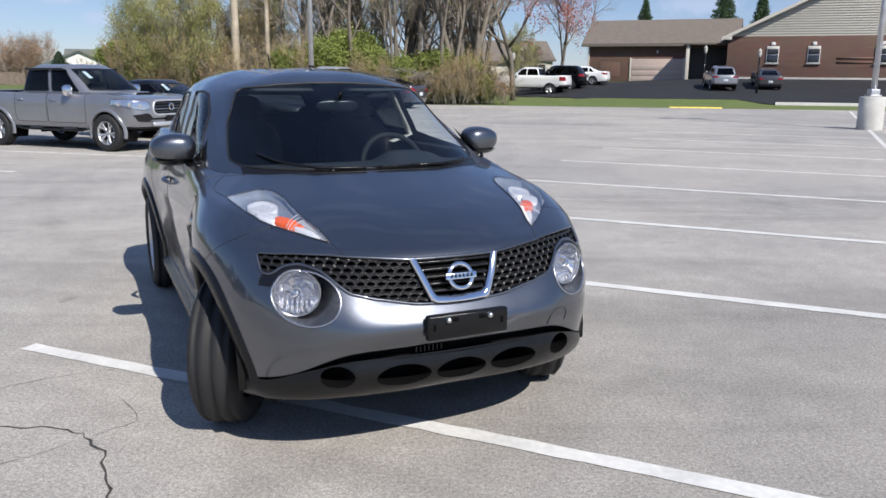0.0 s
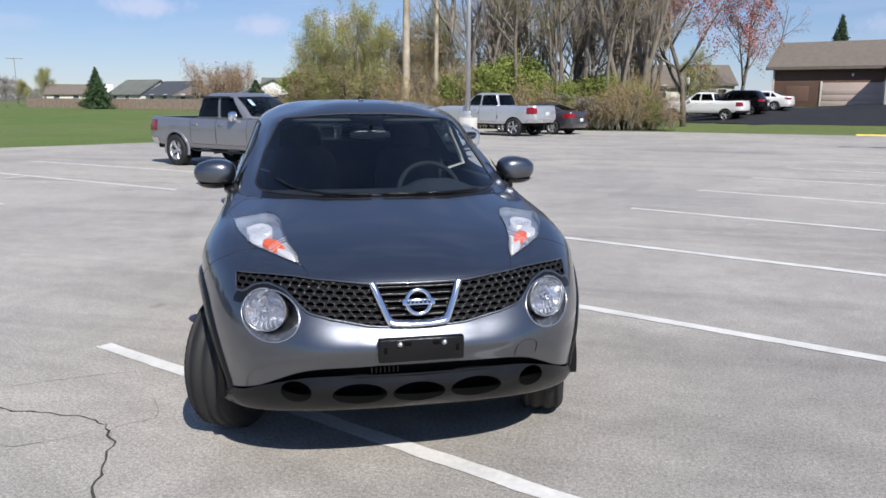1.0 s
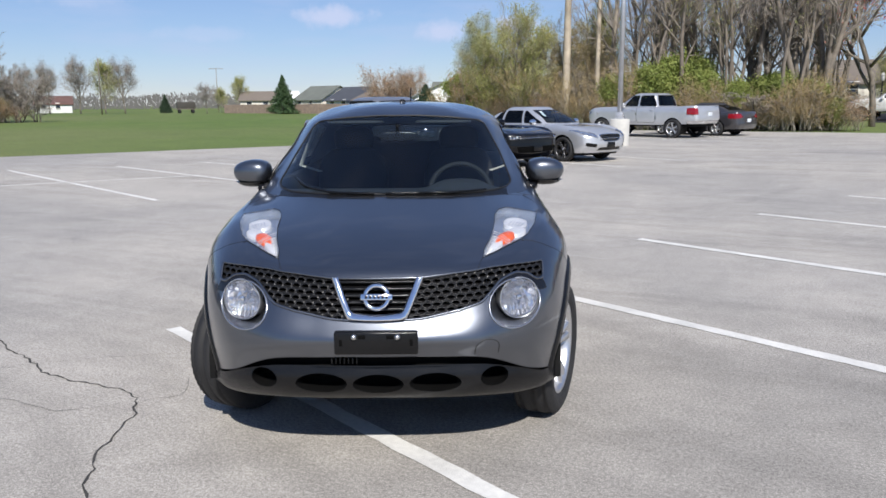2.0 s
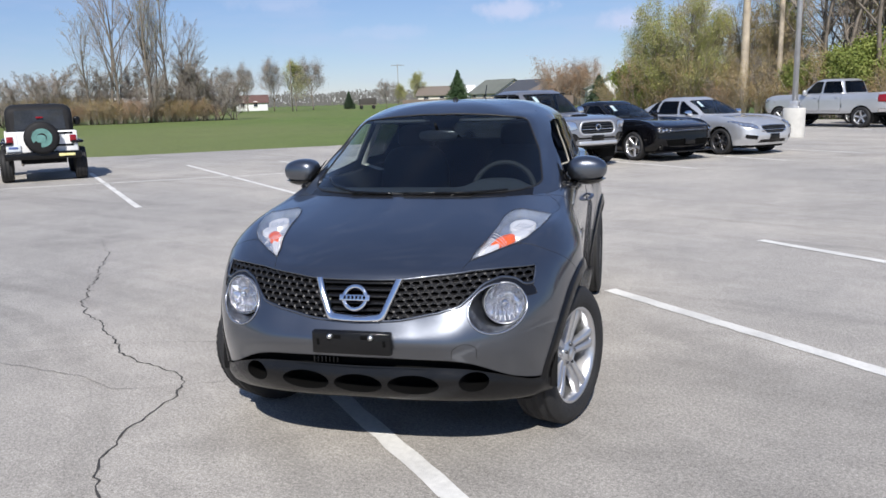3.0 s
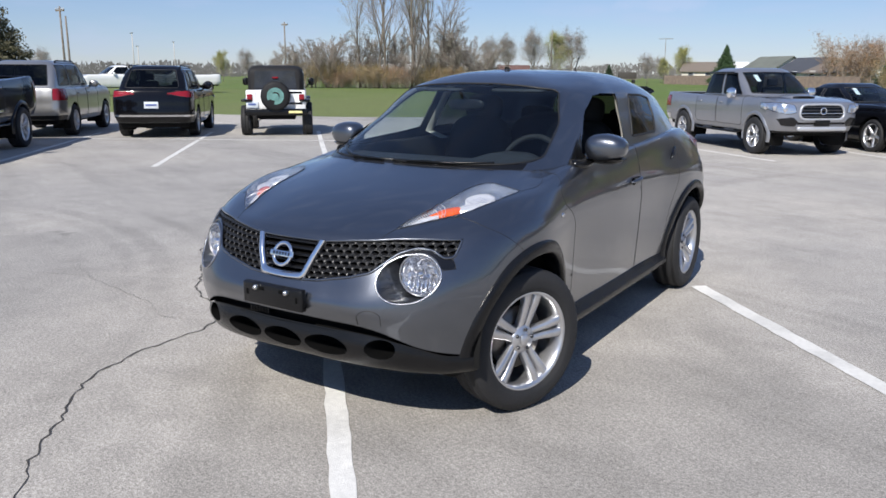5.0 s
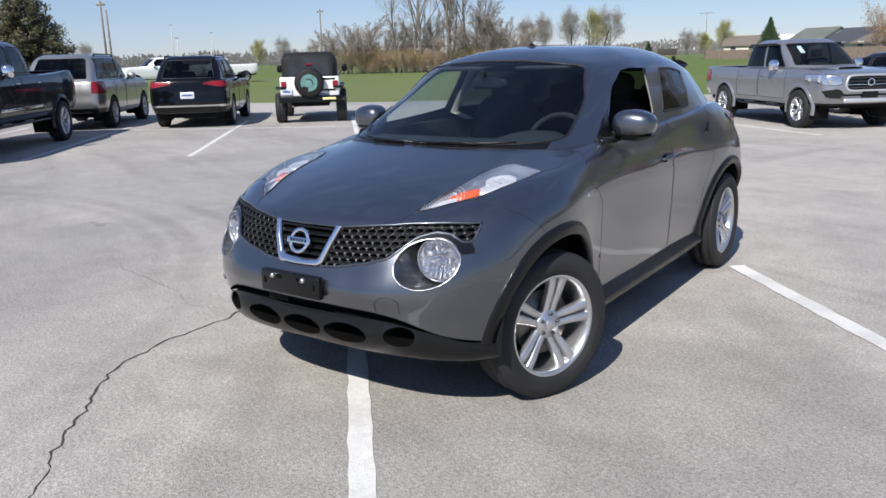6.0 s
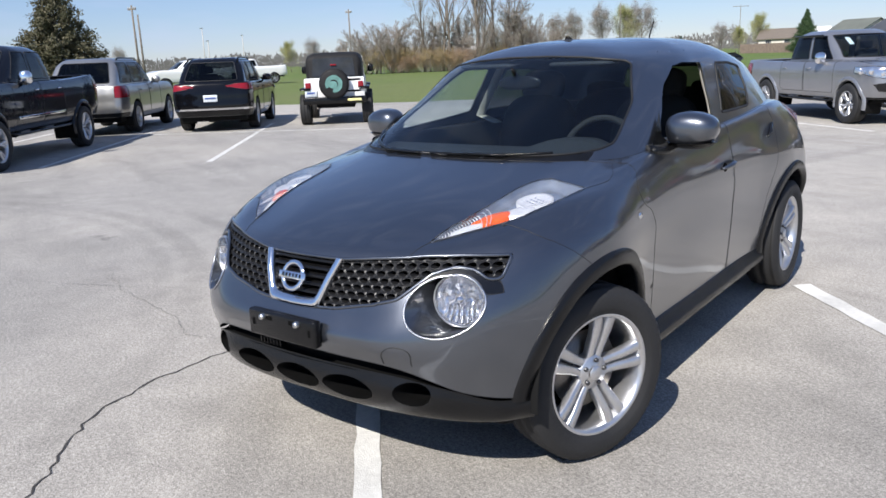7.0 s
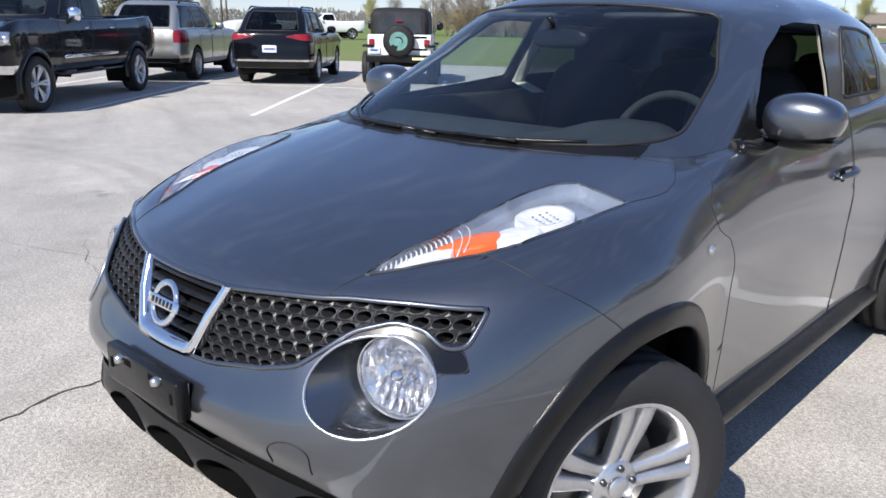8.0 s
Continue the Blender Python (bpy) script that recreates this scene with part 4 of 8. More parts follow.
# lower front fascia with five openings
LIP_TOP = [(0, -.700, .466), (.24, -.690, .466), (.45, -.655, .456), (.60, -.572, .412), (.70, -.475, .368), (.742, -.41, .358), (.770, -.366, .355)]
LIP_MID = [(0, -.712, .405), (.24, -.702, .405), (.46, -.664, .398), (.62, -.562, .362), (.72, -.455, .326), (.752, -.402, .320), (.778, -.362, .316)]
LIP_BOT = [(0, -.655, .315), (.24, -.648, .313), (.45, -.610, .308), (.60, -.530, .292), (.70, -.44, .281), (.735, -.385, .278), (.760, -.352, .277)]
LIP_IN = [(0, -.50, .285), (.24, -.50, .285), (.45, -.47, .283), (.58, -.42, .275), (.66, -.36, .27), (.70, -.33, .269), (.725, -.315, .268)]
lip = Skin([LIP_TOP, LIP_MID, LIP_BOT, LIP_IN], "front")
HOLES = [(0, .388, .104, .044), (.234, .391, .106, .044), (.478, .402, .058, .042)]
P_lip, C_lip = skin_grid(lip, np.linspace(0, lip.ku[-1], 200), np.linspace(0, lip.kv[-1], 70),
                         [("", both(disc_sd((x, z), rx, [0, 2], None, rz / rx), half(1, -.57))) for x, z, rx, rz in HOLES])
skin_part("lower_fascia", C_lip == -1, M["black_plastic"], P_lip, hero, "black plastic lower fascia with five openings")
lip_tree = tree_of(P_lip)
for x0, z0, rx, rz in HOLES:
    for s in ((1, -1) if x0 else (1,)):
        rows = []
        for d, k in ((-.002, 1.0), (.012, .93), (.05, .85), (.10, .80)):
            row = []
            for a in np.linspace(0, 2 * math.pi, 33):
                x, z = x0 * s + rx * math.cos(a), z0 + rz * math.sin(a)
                p, _, _, _ = lip_tree.ray_cast(Vector((x, -3, z)), Vector((0, 1, 0)))
                y = (p.y if p else -.64) + d
                row.append((x0 * s + rx * k * math.cos(a), y, z0 + rz * k * math.sin(a)))
            rows.append(row)
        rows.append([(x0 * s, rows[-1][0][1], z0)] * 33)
        # walls are near-black all through, the opening's shade put into their colour
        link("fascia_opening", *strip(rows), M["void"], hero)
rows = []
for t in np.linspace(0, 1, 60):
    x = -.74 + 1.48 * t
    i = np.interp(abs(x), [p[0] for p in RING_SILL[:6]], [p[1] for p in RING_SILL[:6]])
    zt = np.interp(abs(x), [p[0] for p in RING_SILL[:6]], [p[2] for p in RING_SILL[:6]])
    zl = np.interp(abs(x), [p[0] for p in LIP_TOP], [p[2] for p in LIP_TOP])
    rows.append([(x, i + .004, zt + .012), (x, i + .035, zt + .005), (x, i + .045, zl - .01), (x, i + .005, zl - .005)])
# slot walls carry their shade as near-black colour
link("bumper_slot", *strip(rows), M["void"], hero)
for i in range(7):
    x = -.19 + .017 * i
    boxpart("slot_rib", (x, x + .006, -.700, -.67, .475, .50), M["black_plastic"], hero, .001)

# grille: backing with black shade put into its colour, honeycomb mesh, slats, chrome frame, badge
in_grille = poly_sd(GRILLE, [0, 2])
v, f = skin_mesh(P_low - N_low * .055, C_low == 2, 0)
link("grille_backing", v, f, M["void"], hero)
v, f = skin_mesh(P_low, C_low == 2, 0)
edges = []
for ch, closed in loops(f):
    e = np.array([v[i] for i in ch])
    rows = [[tuple(p) for p in e] + [tuple(e[0])], [tuple(p + np.array([0, .05, -.004])) for p in e] + [tuple(e[0] + np.array([0, .05, -.004]))]]
    edges.append(strip(rows))
ve, fe = merge(*edges)
link("grille_surround", ve, fe, M["black_plastic"], hero)
seam("grille_edge", v, f, hero, .0065, M["paint"])


def v_edge(z):
    return .120 + (z - .655) * .425


for s in (1, -1):
    cells = []
    for r in range(9):
        zc0 = .848 - .0222 * r
        x = .118 + (.0205 if r % 2 else 0)
        while x < .715:
            w = .0415 - .0100 * (x - .12) / .58
            zc = zc0 + .0185 * min((x - .12) / .36, 1.0) - .012
            pitch = .0222
            if in_grille(np.array([[x, 0, zc]]))[0] < .013 and x > v_edge(zc) - .012:
                rows = [[], [], [], [], []]
                for k in range(17):
                    a = 2 * math.pi * k / 16
                    ca, sa = math.cos(a), math.sin(a)
                    sq = 1 / max(abs(ca), abs(sa))
                    ox, oz = w * .502 * ca * sq, pitch * .502 * sa * sq
                    ix, iz = w * .430 * ca, pitch * .405 * sa
                    for row, (dx, dz, o) in zip(rows, ((ox, oz, .0105), (ix * 1.10, iz * 1.14, .0085), (ix, iz, .0080), (ix * .97, iz * .94, .011), (ix * .93, iz * .86, .034))):
                        q = on_front(min(x + dx, .80), zc + dz)
                        row.append((s * (x + dx), q[1] + o, zc + dz))
                cells.append(strip(rows))
            x += w
    vv, ff = merge(*cells)
    link("honeycomb_mesh", vv, ff, M["grille_plastic"], hero, "black plastic grille mesh with oval openings")
for i in range(5):
    z = .694 + i * .026
    wx = v_edge(z) - .018
    rows = []
    for x in np.linspace(-wx, wx, 15):
        y = on_front(x, z)[1]
        rows.append([(x, y + .030, z - .006), (x, y + .006, z - .004), (x, y + .004, z + .001), (x, y + .010, z + .007), (x, y + .034, z + .009)])
    link("grille_slat", *strip(rows), M["black_plastic"], hero)
outer_v = [(-.190, .818), (-.160, .748), (-.131, .678), (-.122, .662), (-.106, .652), (-.05, .649), (0, .648), (.05, .649), (.106, .652), (.122, .662), (.131, .678), (.160, .748), (.190, .818)]
inner_v = [(-.159, .820), (-.133, .756), (-.107, .698), (-.100, .688), (-.090, .683), (-.05, .680), (0, .679), (.05, .680), (.090, .683), (.100, .688), (.107, .698), (.133, .756), (.159, .820)]
rows = []
for (ax, az), (bx, bz) in zip(outer_v, inner_v):
    a, b, m = on_front(ax, az), on_front(bx, bz), on_front((ax + bx) / 2, (az + bz) / 2)
    lerp = lambda t, o: tuple((1 - t) * a + t * b + np.array([0, -o, 0]))
    rows.append([lerp(0, -.012), lerp(0, .006), lerp(.12, .013), lerp(.5, .017), lerp(.88, .012), lerp(1, .004), lerp(1, -.025)])
link("chrome_grille_frame", *strip(rows), M["chrome"], hero, "bright chrome V shaped grille frame")
BADGE = Matrix.Translation((0, -.682, .748)) @ pose(0, 0, 0, 90 - 21, 0, 0)
badge = part("badge", box(bmesh.new(), -.064, .064, -.0125, .0125, .0, .012, .003), M["chrome"], hero, "round chrome maker's badge")
badge.matrix_basis = BADGE
link("badge_ring", *torus(.047, .0085, Matrix.Translation((0, 0, .004)), 44, 10, .7), M["chrome"], badge)
for i in range(6):
    boxpart("badge_bar", (-.046 + i * .0165, -.046 + i * .0165 + .010, -.007, .007, .0115, .0128), M["gloss_black"], badge, .0005)

# number plate carrier with bolts
carrier = boxpart("plate_carrier", (-.167, .167, -.762, -.728, .532, .627), M["black_plastic"], hero, .008, "empty black number plate carrier")
for x, z, w, h in ((-.056, .606, .028, .016), (.056, .606, .028, .016), (-.140, .583, .012, .026), (.140, .583, .012, .026)):
    # a black block painted as the slot's shaded inside
    boxpart("plate_slot", (x - w / 2, x + w / 2, -.7635, -.76, z - h / 2, z + h / 2), M["void"], carrier, .0012)
for x in (-.086, .086):
    v, f = lathe([(0.0005, -.014), (.009, -.012), (.0115, -.005), (.0115, .004)], 12)
    link("plate_bolt", [(y + x, xx - .764, z + .608) for xx, y, z in v], f, M["bolt"], carrier, "shiny zinc bolt")
# towing eye cover and parting seams
tow = smooth_line([(.395, .506, 0), (.402, .548, 0), (.425, .566, 0), (.470, .567, 0), (.490, .555, 0), (.492, .507, 0)], 40)
link("towing_cover_seam", *tube([on_front(p[0], p[1], .0008) for p in tow], .0016, False, 5), M["seal"], hero)

# round headlamps set in bowls
for s in (1, -1):
    lamp = new("headlamp")
    lamp.parent = hero
    tagged(lamp, "round clear headlamp in a dark bowl")
    C = np.array([.589, -.520, .702])
    face = Matrix.Translation(C) @ pose(0, 0, 0, 0, 0, 17)
    ang = np.linspace(0, 2 * math.pi, 49)
    edge = [on_front(.567 + .111 * math.cos(a), .694 + .0921 * math.sin(a)) for a in ang]

    def ringed(r, d, n=ang):
        """Points round the lamp's axis; d runs backwards into the lamp."""
        return [tuple(face @ Vector((r * math.cos(a), d, r * math.sin(a)))) for a in n]

    rows = []
    inner = np.array(ringed(.089, .046))
    for t in (0, .05, .3, .65, 1.0):
        rows.append([tuple((1 - t) * e + t * q + np.array([0, .016 * math.sin(math.pi * t), 0])) for e, q in zip(edge, inner)])
    flip = (lambda g: g) if s == 1 else (lambda g: mirrored(*g))
    link("bowl", *flip(strip(rows)), M["paint"], lamp)
    link("bowl_rim", *flip(tube([e + np.array([0, -.002, 0]) for e in edge[:-1]], .0038, True, 8)), M["bright_rim"], lamp, "pale satin rim")
    link("lens_collar", *flip(strip([ringed(.0895, .060), ringed(.0895, .004), ringed(.0880, -.001), ringed(.0850, .001), ringed(.0850, .020)])), M["alloy"], lamp, "satin silver collar")
    link("lens", *flip(strip([ringed(.0850 * math.cos(b), .002 - .030 * math.sin(b)) for b in np.linspace(0, math.pi / 2 - .001, 12)])), M["lens"], lamp, "clear domed lens")
    # stepped bright facets round a bulb shield, a clear shelf below
    facet = random.Random(77)
    few = np.linspace(0, 2 * math.pi, 15)
    rows = []
    for r, d in ((.0845, .006), (.080, .016), (.066, .034), (.048, .050), (.030, .060), (.014, .066), (.001, .068)):
        rows.append([tuple(face @ Vector((r * math.cos(a), d + (facet.uniform(-.006, .006) if .02 < r < .082 else 0), r * math.sin(a)))) for a in few])
        rows[-1][-1] = rows[-1][0]
    link("reflector", *flip(strip(rows)), M["reflector"], lamp, smooth=False)
    link("bulb_shield", *flip(ball(0, .026, .004, .021, .034, .019, 16, 10, 1.0, face)), M["chrome"], lamp)
    for k in range(7):
        x0 = -.054 + k * .018
        lowz = -math.sqrt(max(.078 ** 2 - x0 ** 2, .001))
        link("reflector_flute", *flip(tube([face @ Vector((x0 * .9, .036, -.020)), face @ Vector((x0 * .95, .026, .5 * lowz - .010)), face @ Vector((x0, .012, lowz))], .0065, False, 6)), M["reflector"], lamp)

# slanted signal lamps on the wing tops
for s in (1, -1):
    sig = new("signal_lamp")
    sig.parent = hero
    tagged(sig, "slanted clear signal lamp with amber element")
    v, f = skin_mesh(P_low + N_low * .0035, C_low == 4, s)
    lens = link("lens", v, f, M["lens"], sig, "clear plastic lens")
    inner, fi = skin_mesh(P_low - N_low * .026, C_low == 4, s)
    link("reflector", inner, fi, M["clear_housing"], sig)
    walls = []
    for ch, closed in loops(f):
        idx = ch + [ch[0]]
        walls.append(strip([[tuple(v[i]) for i in idx], [tuple(inner[i]) for i in idx]]))
    link("housing", *merge(*walls), M["clear_housing"], sig)
    seam("lens_seal", v, f, sig, .0009)

    def top(x, y, depth):
        p, _, _, _ = body_tree.ray_cast(Vector((x, y, 3)), Vector((0, 0, -1)))
        return (s * x, y, p.z - depth)

    def patch(cx, cy, rx, ry, turn, depth, dome, power=2.0):
        """A pillow that follows the lens: rim at depth, middle raised by dome."""
        c, d = math.cos(radians(turn)), math.sin(radians(turn))
        rows = []
        for q in np.linspace(1, .02, 9):
            row = []
            for a in np.linspace(0, 2 * math.pi, 37):
                ca, sa = math.cos(a), math.sin(a)
                ex, ey = rx * q * math.copysign(abs(ca) ** (2 / power), ca), ry * q * math.copysign(abs(sa) ** (2 / power), sa)
                row.append(top(cx + ex * c - ey * d, cy + ex * d + ey * c, depth - dome * math.sqrt(1 - q * q) if dome > 0 else depth - dome * (1 - q * q)))
            rows.append(row)
        skirt = [(x, y, z - .02) for x, y, z in rows[0]]
        return strip([skirt] + rows)

    amber = link("amber_reflector", *patch(.550, -.236, .030, .070, -34, .016, .010, 2.3), M["amber"], sig, "amber turn signal element")
    link("amber_bulb", *patch(.514, -.290, .011, .030, -30, .014, .006), M["amber"], sig)
    lampw = link("side_reflector", *patch(.606, -.068, .050, .070, -26, .010, -.012, 2.3), M["white_reflector"], sig, "clear white oval side lamp")
    link("white_tail", *patch(.606, -.170, .036, .056, -34, .013, .005), M["white_reflector"], sig)
    # small beads on the white lamp
    for k in range(15):
        bx, by = .606 + .013 * (k % 5 - 2) + .006 * (k // 5), -.060 + .018 * (k // 5 - 1) - .004 * (k % 5)
        q = top(bx, by, .016)
        link("lens_bead", *ball(q[0], q[1], q[2], .0030, .0044, .0022, 8, 5), M["clear_housing"], lampw)
    link("fluted_tip", *patch(.496, -.345, .016, .066, -30, .014, .004, 2.2), M["white_reflector"], sig)
    for k in range(15):
        t = k / 14
        x, y = .446 + .042 * t, -.425 + .160 * t
        w = .010 + .014 * t
        link("reflector_flute", *tube([top(x, y, .007), top(x + w * .5, y - .004, .006), top(x + w, y - .012, .008)], .0019, False, 6), M["white_reflector"], sig)
    for k, (y0, bow) in enumerate(((-.262, .012), (-.236, .016), (-.212, .018))):
        arc = [top(.494 + .070 * t, y0 - .085 * t + bow * 4 * t * (1 - t), .007) for t in np.linspace(0, 1, 9)]
        link("reflector_arc", *tube(arc, .0013, False, 6), M["white_reflector"], sig)

# door mirrors
for s in (1, -1):
    mir = new("door_mirror")
    mir.parent = hero
    v, f = ball(0, 0, 0, .110, .085, .076, 32, 20, .74)
    v = [(x * (1 - .10 * (z < 0) * abs(z) / .08), min(y, .035), z * (1 - .18 * max(0, x) / .112)) for x, y, z in v]
    mm = Matrix.Translation((s * .848, .82, 1.125)) @ pose(0, 0, 0, 0, 0, s * 8)
    put = lambda g: ([tuple(mm @ Vector((s * x, y, z))) for x, y, z in g[0]], g[1] if s == 1 else [tuple(reversed(q)) for q in g[1]])
    link("housing", *put((v, f)), M["paint"], mir)
    v2, f2 = ball(0, 0, -.028, .104, .082, .055, 28, 14, .85)
    link("lower_cover", *put(([(x, min(y, .034), min(z, -.052)) for x, y, z in v2], f2)), M["black_plastic"], mir, "black lower mirror cover")
    link("mirror_glass", *put(([(x * .95, .0365, z * .93) for x, y, z in lathe([(.0005, 0), (.068, 0)], 28, "z")[0]], lathe([(.0005, 0), (.068, 0)], 28, "z")[1])), M["chrome"], mir)
    arm = [(s * .785, .785, 1.054), (s * .775, .70, 1.045), (s * .745, .62, 1.055)]
    link("arm", *tube(smooth_line(arm, 10), [.016 + .016 * i / 9 for i in range(10)], False, 8, .7), M["black_plastic"], mir)
    sail = [(.755, .60, 1.055), (.752, .78, 1.080), (.735, .76, 1.10), (.690, .84, 1.20)]
    link("sail_panel", [(s * x * 1.004, y, z) for x, y, z in sail], [(0, 1, 2), (0, 2, 3)], M["black_plastic"], mir, smooth=False)

# handles, side repeaters, scuffs, aerial, wipers, tail lamps
for s in (1, -1):
    y0, y1 = 1.315, 1.475
    p = [on_side(y, .888 + .018 * (y - y0) / (y1 - y0), .030 * math.sin(math.pi * t) + .006, s) for t, y in zip(np.linspace(0, 1, 14), np.linspace(y0, y1, 14))]
    h = link("door_handle", *tube(p, [.009 + .006 * math.sin(math.pi * i / 13) for i in range(14)], False, 8, .75), M["paint"], hero, "body coloured pull handle")
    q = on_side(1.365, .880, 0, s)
    # a near-black bulge painted as the shade behind the handle
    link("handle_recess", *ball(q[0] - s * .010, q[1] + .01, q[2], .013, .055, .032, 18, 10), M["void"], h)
    q = on_side(2.21, 1.00, .002, s)
    hr = link("rear_door_handle", *tube([on_side(2.10, .958, .004, s), on_side(2.15, .982, .006, s), on_side(2.205, 1.025, .004, s)], [.004, .014, .008], False, 6), M["gloss_black"], hero)
    q = on_side(.300, .851, .002, s)
    link("side_repeater", *ball(q[0], q[1], q[2], .008, .019, .015, 16, 10), M["lens"], hero, "small clear oval side repeater")
    link("side_repeater_base", *ball(q[0] - s * .004, q[1], q[2], .008, .017, .013, 16, 10), M["reflector"], hero)
    tl = [(.70, 2.80, 1.10), (.745, 2.70, 1.075), (.785, 2.66, 1.04), (.80, 2.78, .99), (.775, 2.92, .93), (.71, 3.03, .90), (.67, 3.02, .98), (.66, 2.94, 1.06)]
    mid = np.mean(tl, axis=0) + np.array([.03, .02, .02])
    link("tail_lamp", [(s * x * 1.01, y, z) for x, y, z in tl] + [(s * mid[0] * 1.02, mid[1], mid[2])], [(i, (i + 1) % 8, 8) for i in range(8)] if s == 1 else [((i + 1) % 8, i, 8) for i in range(8)], M["red_lens"], hero, "red tail lamp lens")
aerial = link("roof_aerial", *tube([(0, 2.36, 1.49), (0, 2.385, 1.545), (0, 2.445, 1.626)], [.007, .0045, .0035], False, 7), M["black_plastic"], hero)
link("aerial_foot", *ball(0, 2.355, 1.492, .022, .040, .018, 16, 8), M["black_plastic"], aerial)


def on_screen(x, z, out=0.006):
    p, n, _, _ = cabin_tree.ray_cast(Vector((x, -3, z)), Vector((0, 1, 0)))
    if p is None:
        return np.array((x, .3, z))
    return np.array(p + (n if n.y < 0 else -n) * out)


for pts, px in (([(-.52, 1.122), (-.44, 1.090), (-.30, 1.071), (-.08, 1.066)], -.05), ([(-.02, 1.068), (.14, 1.067), (.32, 1.067), (.48, 1.070)], .10)):
    blade = smooth_line([(x, z, 0) for x, z in pts], 18)
    w = link("wiper", *tube([on_screen(b[0], b[1], .008) for b in blade], .0055, False, 6), M["black_plastic"], hero)
    a = on_screen(px + .12 if px < 0 else px + .22, 1.070, .012)
    link("wiper_arm", *tube([on_screen(pts[1][0], pts[1][1], .010), on_screen(pts[2][0], pts[2][1] - .004, .010), a + np.array([0, -.01, -.012])], .0065, False, 6), M["black_plastic"], w)
link("spoiler", *strip([[(x, 2.68 + .13 * abs(x), 1.415), (x, 2.86, 1.395), (x, 2.93, 1.375), (x, 2.85, 1.355)] for x in np.linspace(-.42, .42, 13)]), M["paint"], hero)

# cabin
cab = M["dash"]
boxpart("cabin_floor", (-.72, .72, .45, 2.9, .36, .44), M["cloth"], hero, .02)
for s in (1, -1):
    boxpart("door_card", (s * .70, s * .76, .62, 2.55, .42, 1.075), M["cloth"], hero, .015, "dark door lining")
    rows = []
    for z in np.linspace(1.07, 1.41, 9):
        y = 1.475 + .10 * (z - 1.07) / .34
        q, _, _, _ = cabin_tree.ray_cast(Vector((3 * s, y, z)), Vector((-s, 0, 0)))
        x = (abs(q.x) if q else .6) - .035
        rows.append([(s * (x + .012), y - .012, z), (s * x, y - .004, z), (s * (x - .004), y + .05, z), (s * (x + .012), y + .085, z)])
    link("pillar_trim", *strip(rows), M["beige_trim"], hero, "light beige pillar lining")
rows = []
for x in np.linspace(-.66, .66, 41):
    hump = math.exp(-((x - .36) / .16) ** 4)
    c = math.exp(-(x / .20) ** 4)
    k = .45 * (x / .66) ** 2
    rows.append([(x, .18 + k * .75, 1.025), (x, .42 + k * .5, 1.048 + .01 * hump), (x, .62 + k * .2, 1.040 + .048 * hump), (x, .74 + .03 * hump, 1.035 + .050 * hump), (x, .775 + .03 * hump, 1.0 + .035 * hump), (x, .76 + .05 * c, .86), (x, .84 + .06 * c, .66), (x, .70, .46)])
link("dashboard", *strip(rows), cab, hero, "dark grey dashboard")
WHL = Matrix.Translation((.36, .93, .985)) @ pose(0, 0, 0, 66, 0, 0)
sw = link("steering_wheel", *torus(.182, .015, WHL, 40, 10), M["cloth"], hero, "black steering wheel")
link("wheel_hub", *ball(0, 0, 0, .07, .055, .028, 20, 10, .8, WHL), cab, sw)
for a in (10, 170, 270):
    link("wheel_spoke", *tube([WHL @ Vector((.05 * math.cos(radians(a)), .05 * math.sin(radians(a)), 0)), WHL @ Vector((.178 * math.cos(radians(a)), .178 * math.sin(radians(a)), 0))], .016, False, 6, .5), cab, sw)


def seat(x, y, w, rear=False):
    st = new("rear_seat" if rear else "front_seat")
    st.parent = hero
    link("cushion", *ball(x, y + .05, .60, w, .27, .11, 22, 12, .55), M["cloth"], st)
    tilt = Matrix.Translation((x, y + .30, .90)) @ pose(0, 0, 0, -16, 0, 0)
    link("backrest", *ball(0, 0, 0, w * .96, .085, .33, 24, 14, .55, tilt), M["cloth"], st)
    for hx in ((-.36, .36) if rear else (0,)):
        hd = Matrix.Translation((x + hx, y + .405, 1.275 if not rear else 1.20)) @ pose(0, 0, 0, -12, 0, 0)
        link("headrest", *ball(0, 0, 0, .135, .055, .085 if not rear else .06, 22, 12, .6, hd), M["cloth"], st)
        for k in (-.05, .05):
            link("headrest_post", *tube([(x + hx + k, y + .39, 1.24), (x + hx + k, y + .375, 1.15)], .006, False, 6), M["chrome"], st)


seat(.36, 1.28, .25)
seat(-.36, 1.28, .25)
seat(0, 2.12, .60, True)
link("inner_mirror", *ball(0, .83, 1.325, .115, .018, .032, 22, 12, .6), M["black_plastic"], hero)
link("inner_mirror_stalk", *tube([(0, .82, 1.35), (0, .76, 1.395)], .010, False, 6), M["black_plastic"], hero)
Pn = P_up - outward(P_up) * .018
v, f = skin_mesh(Pn, C_up == 4, 0)
link("headlining", v, f, M["cloth"], hero)
for s in (1, -1):
    link("sun_visor", *ball(s * .26, .98, 1.405, .17, .065, .012, 18, 8, .5), M["dash"], hero)


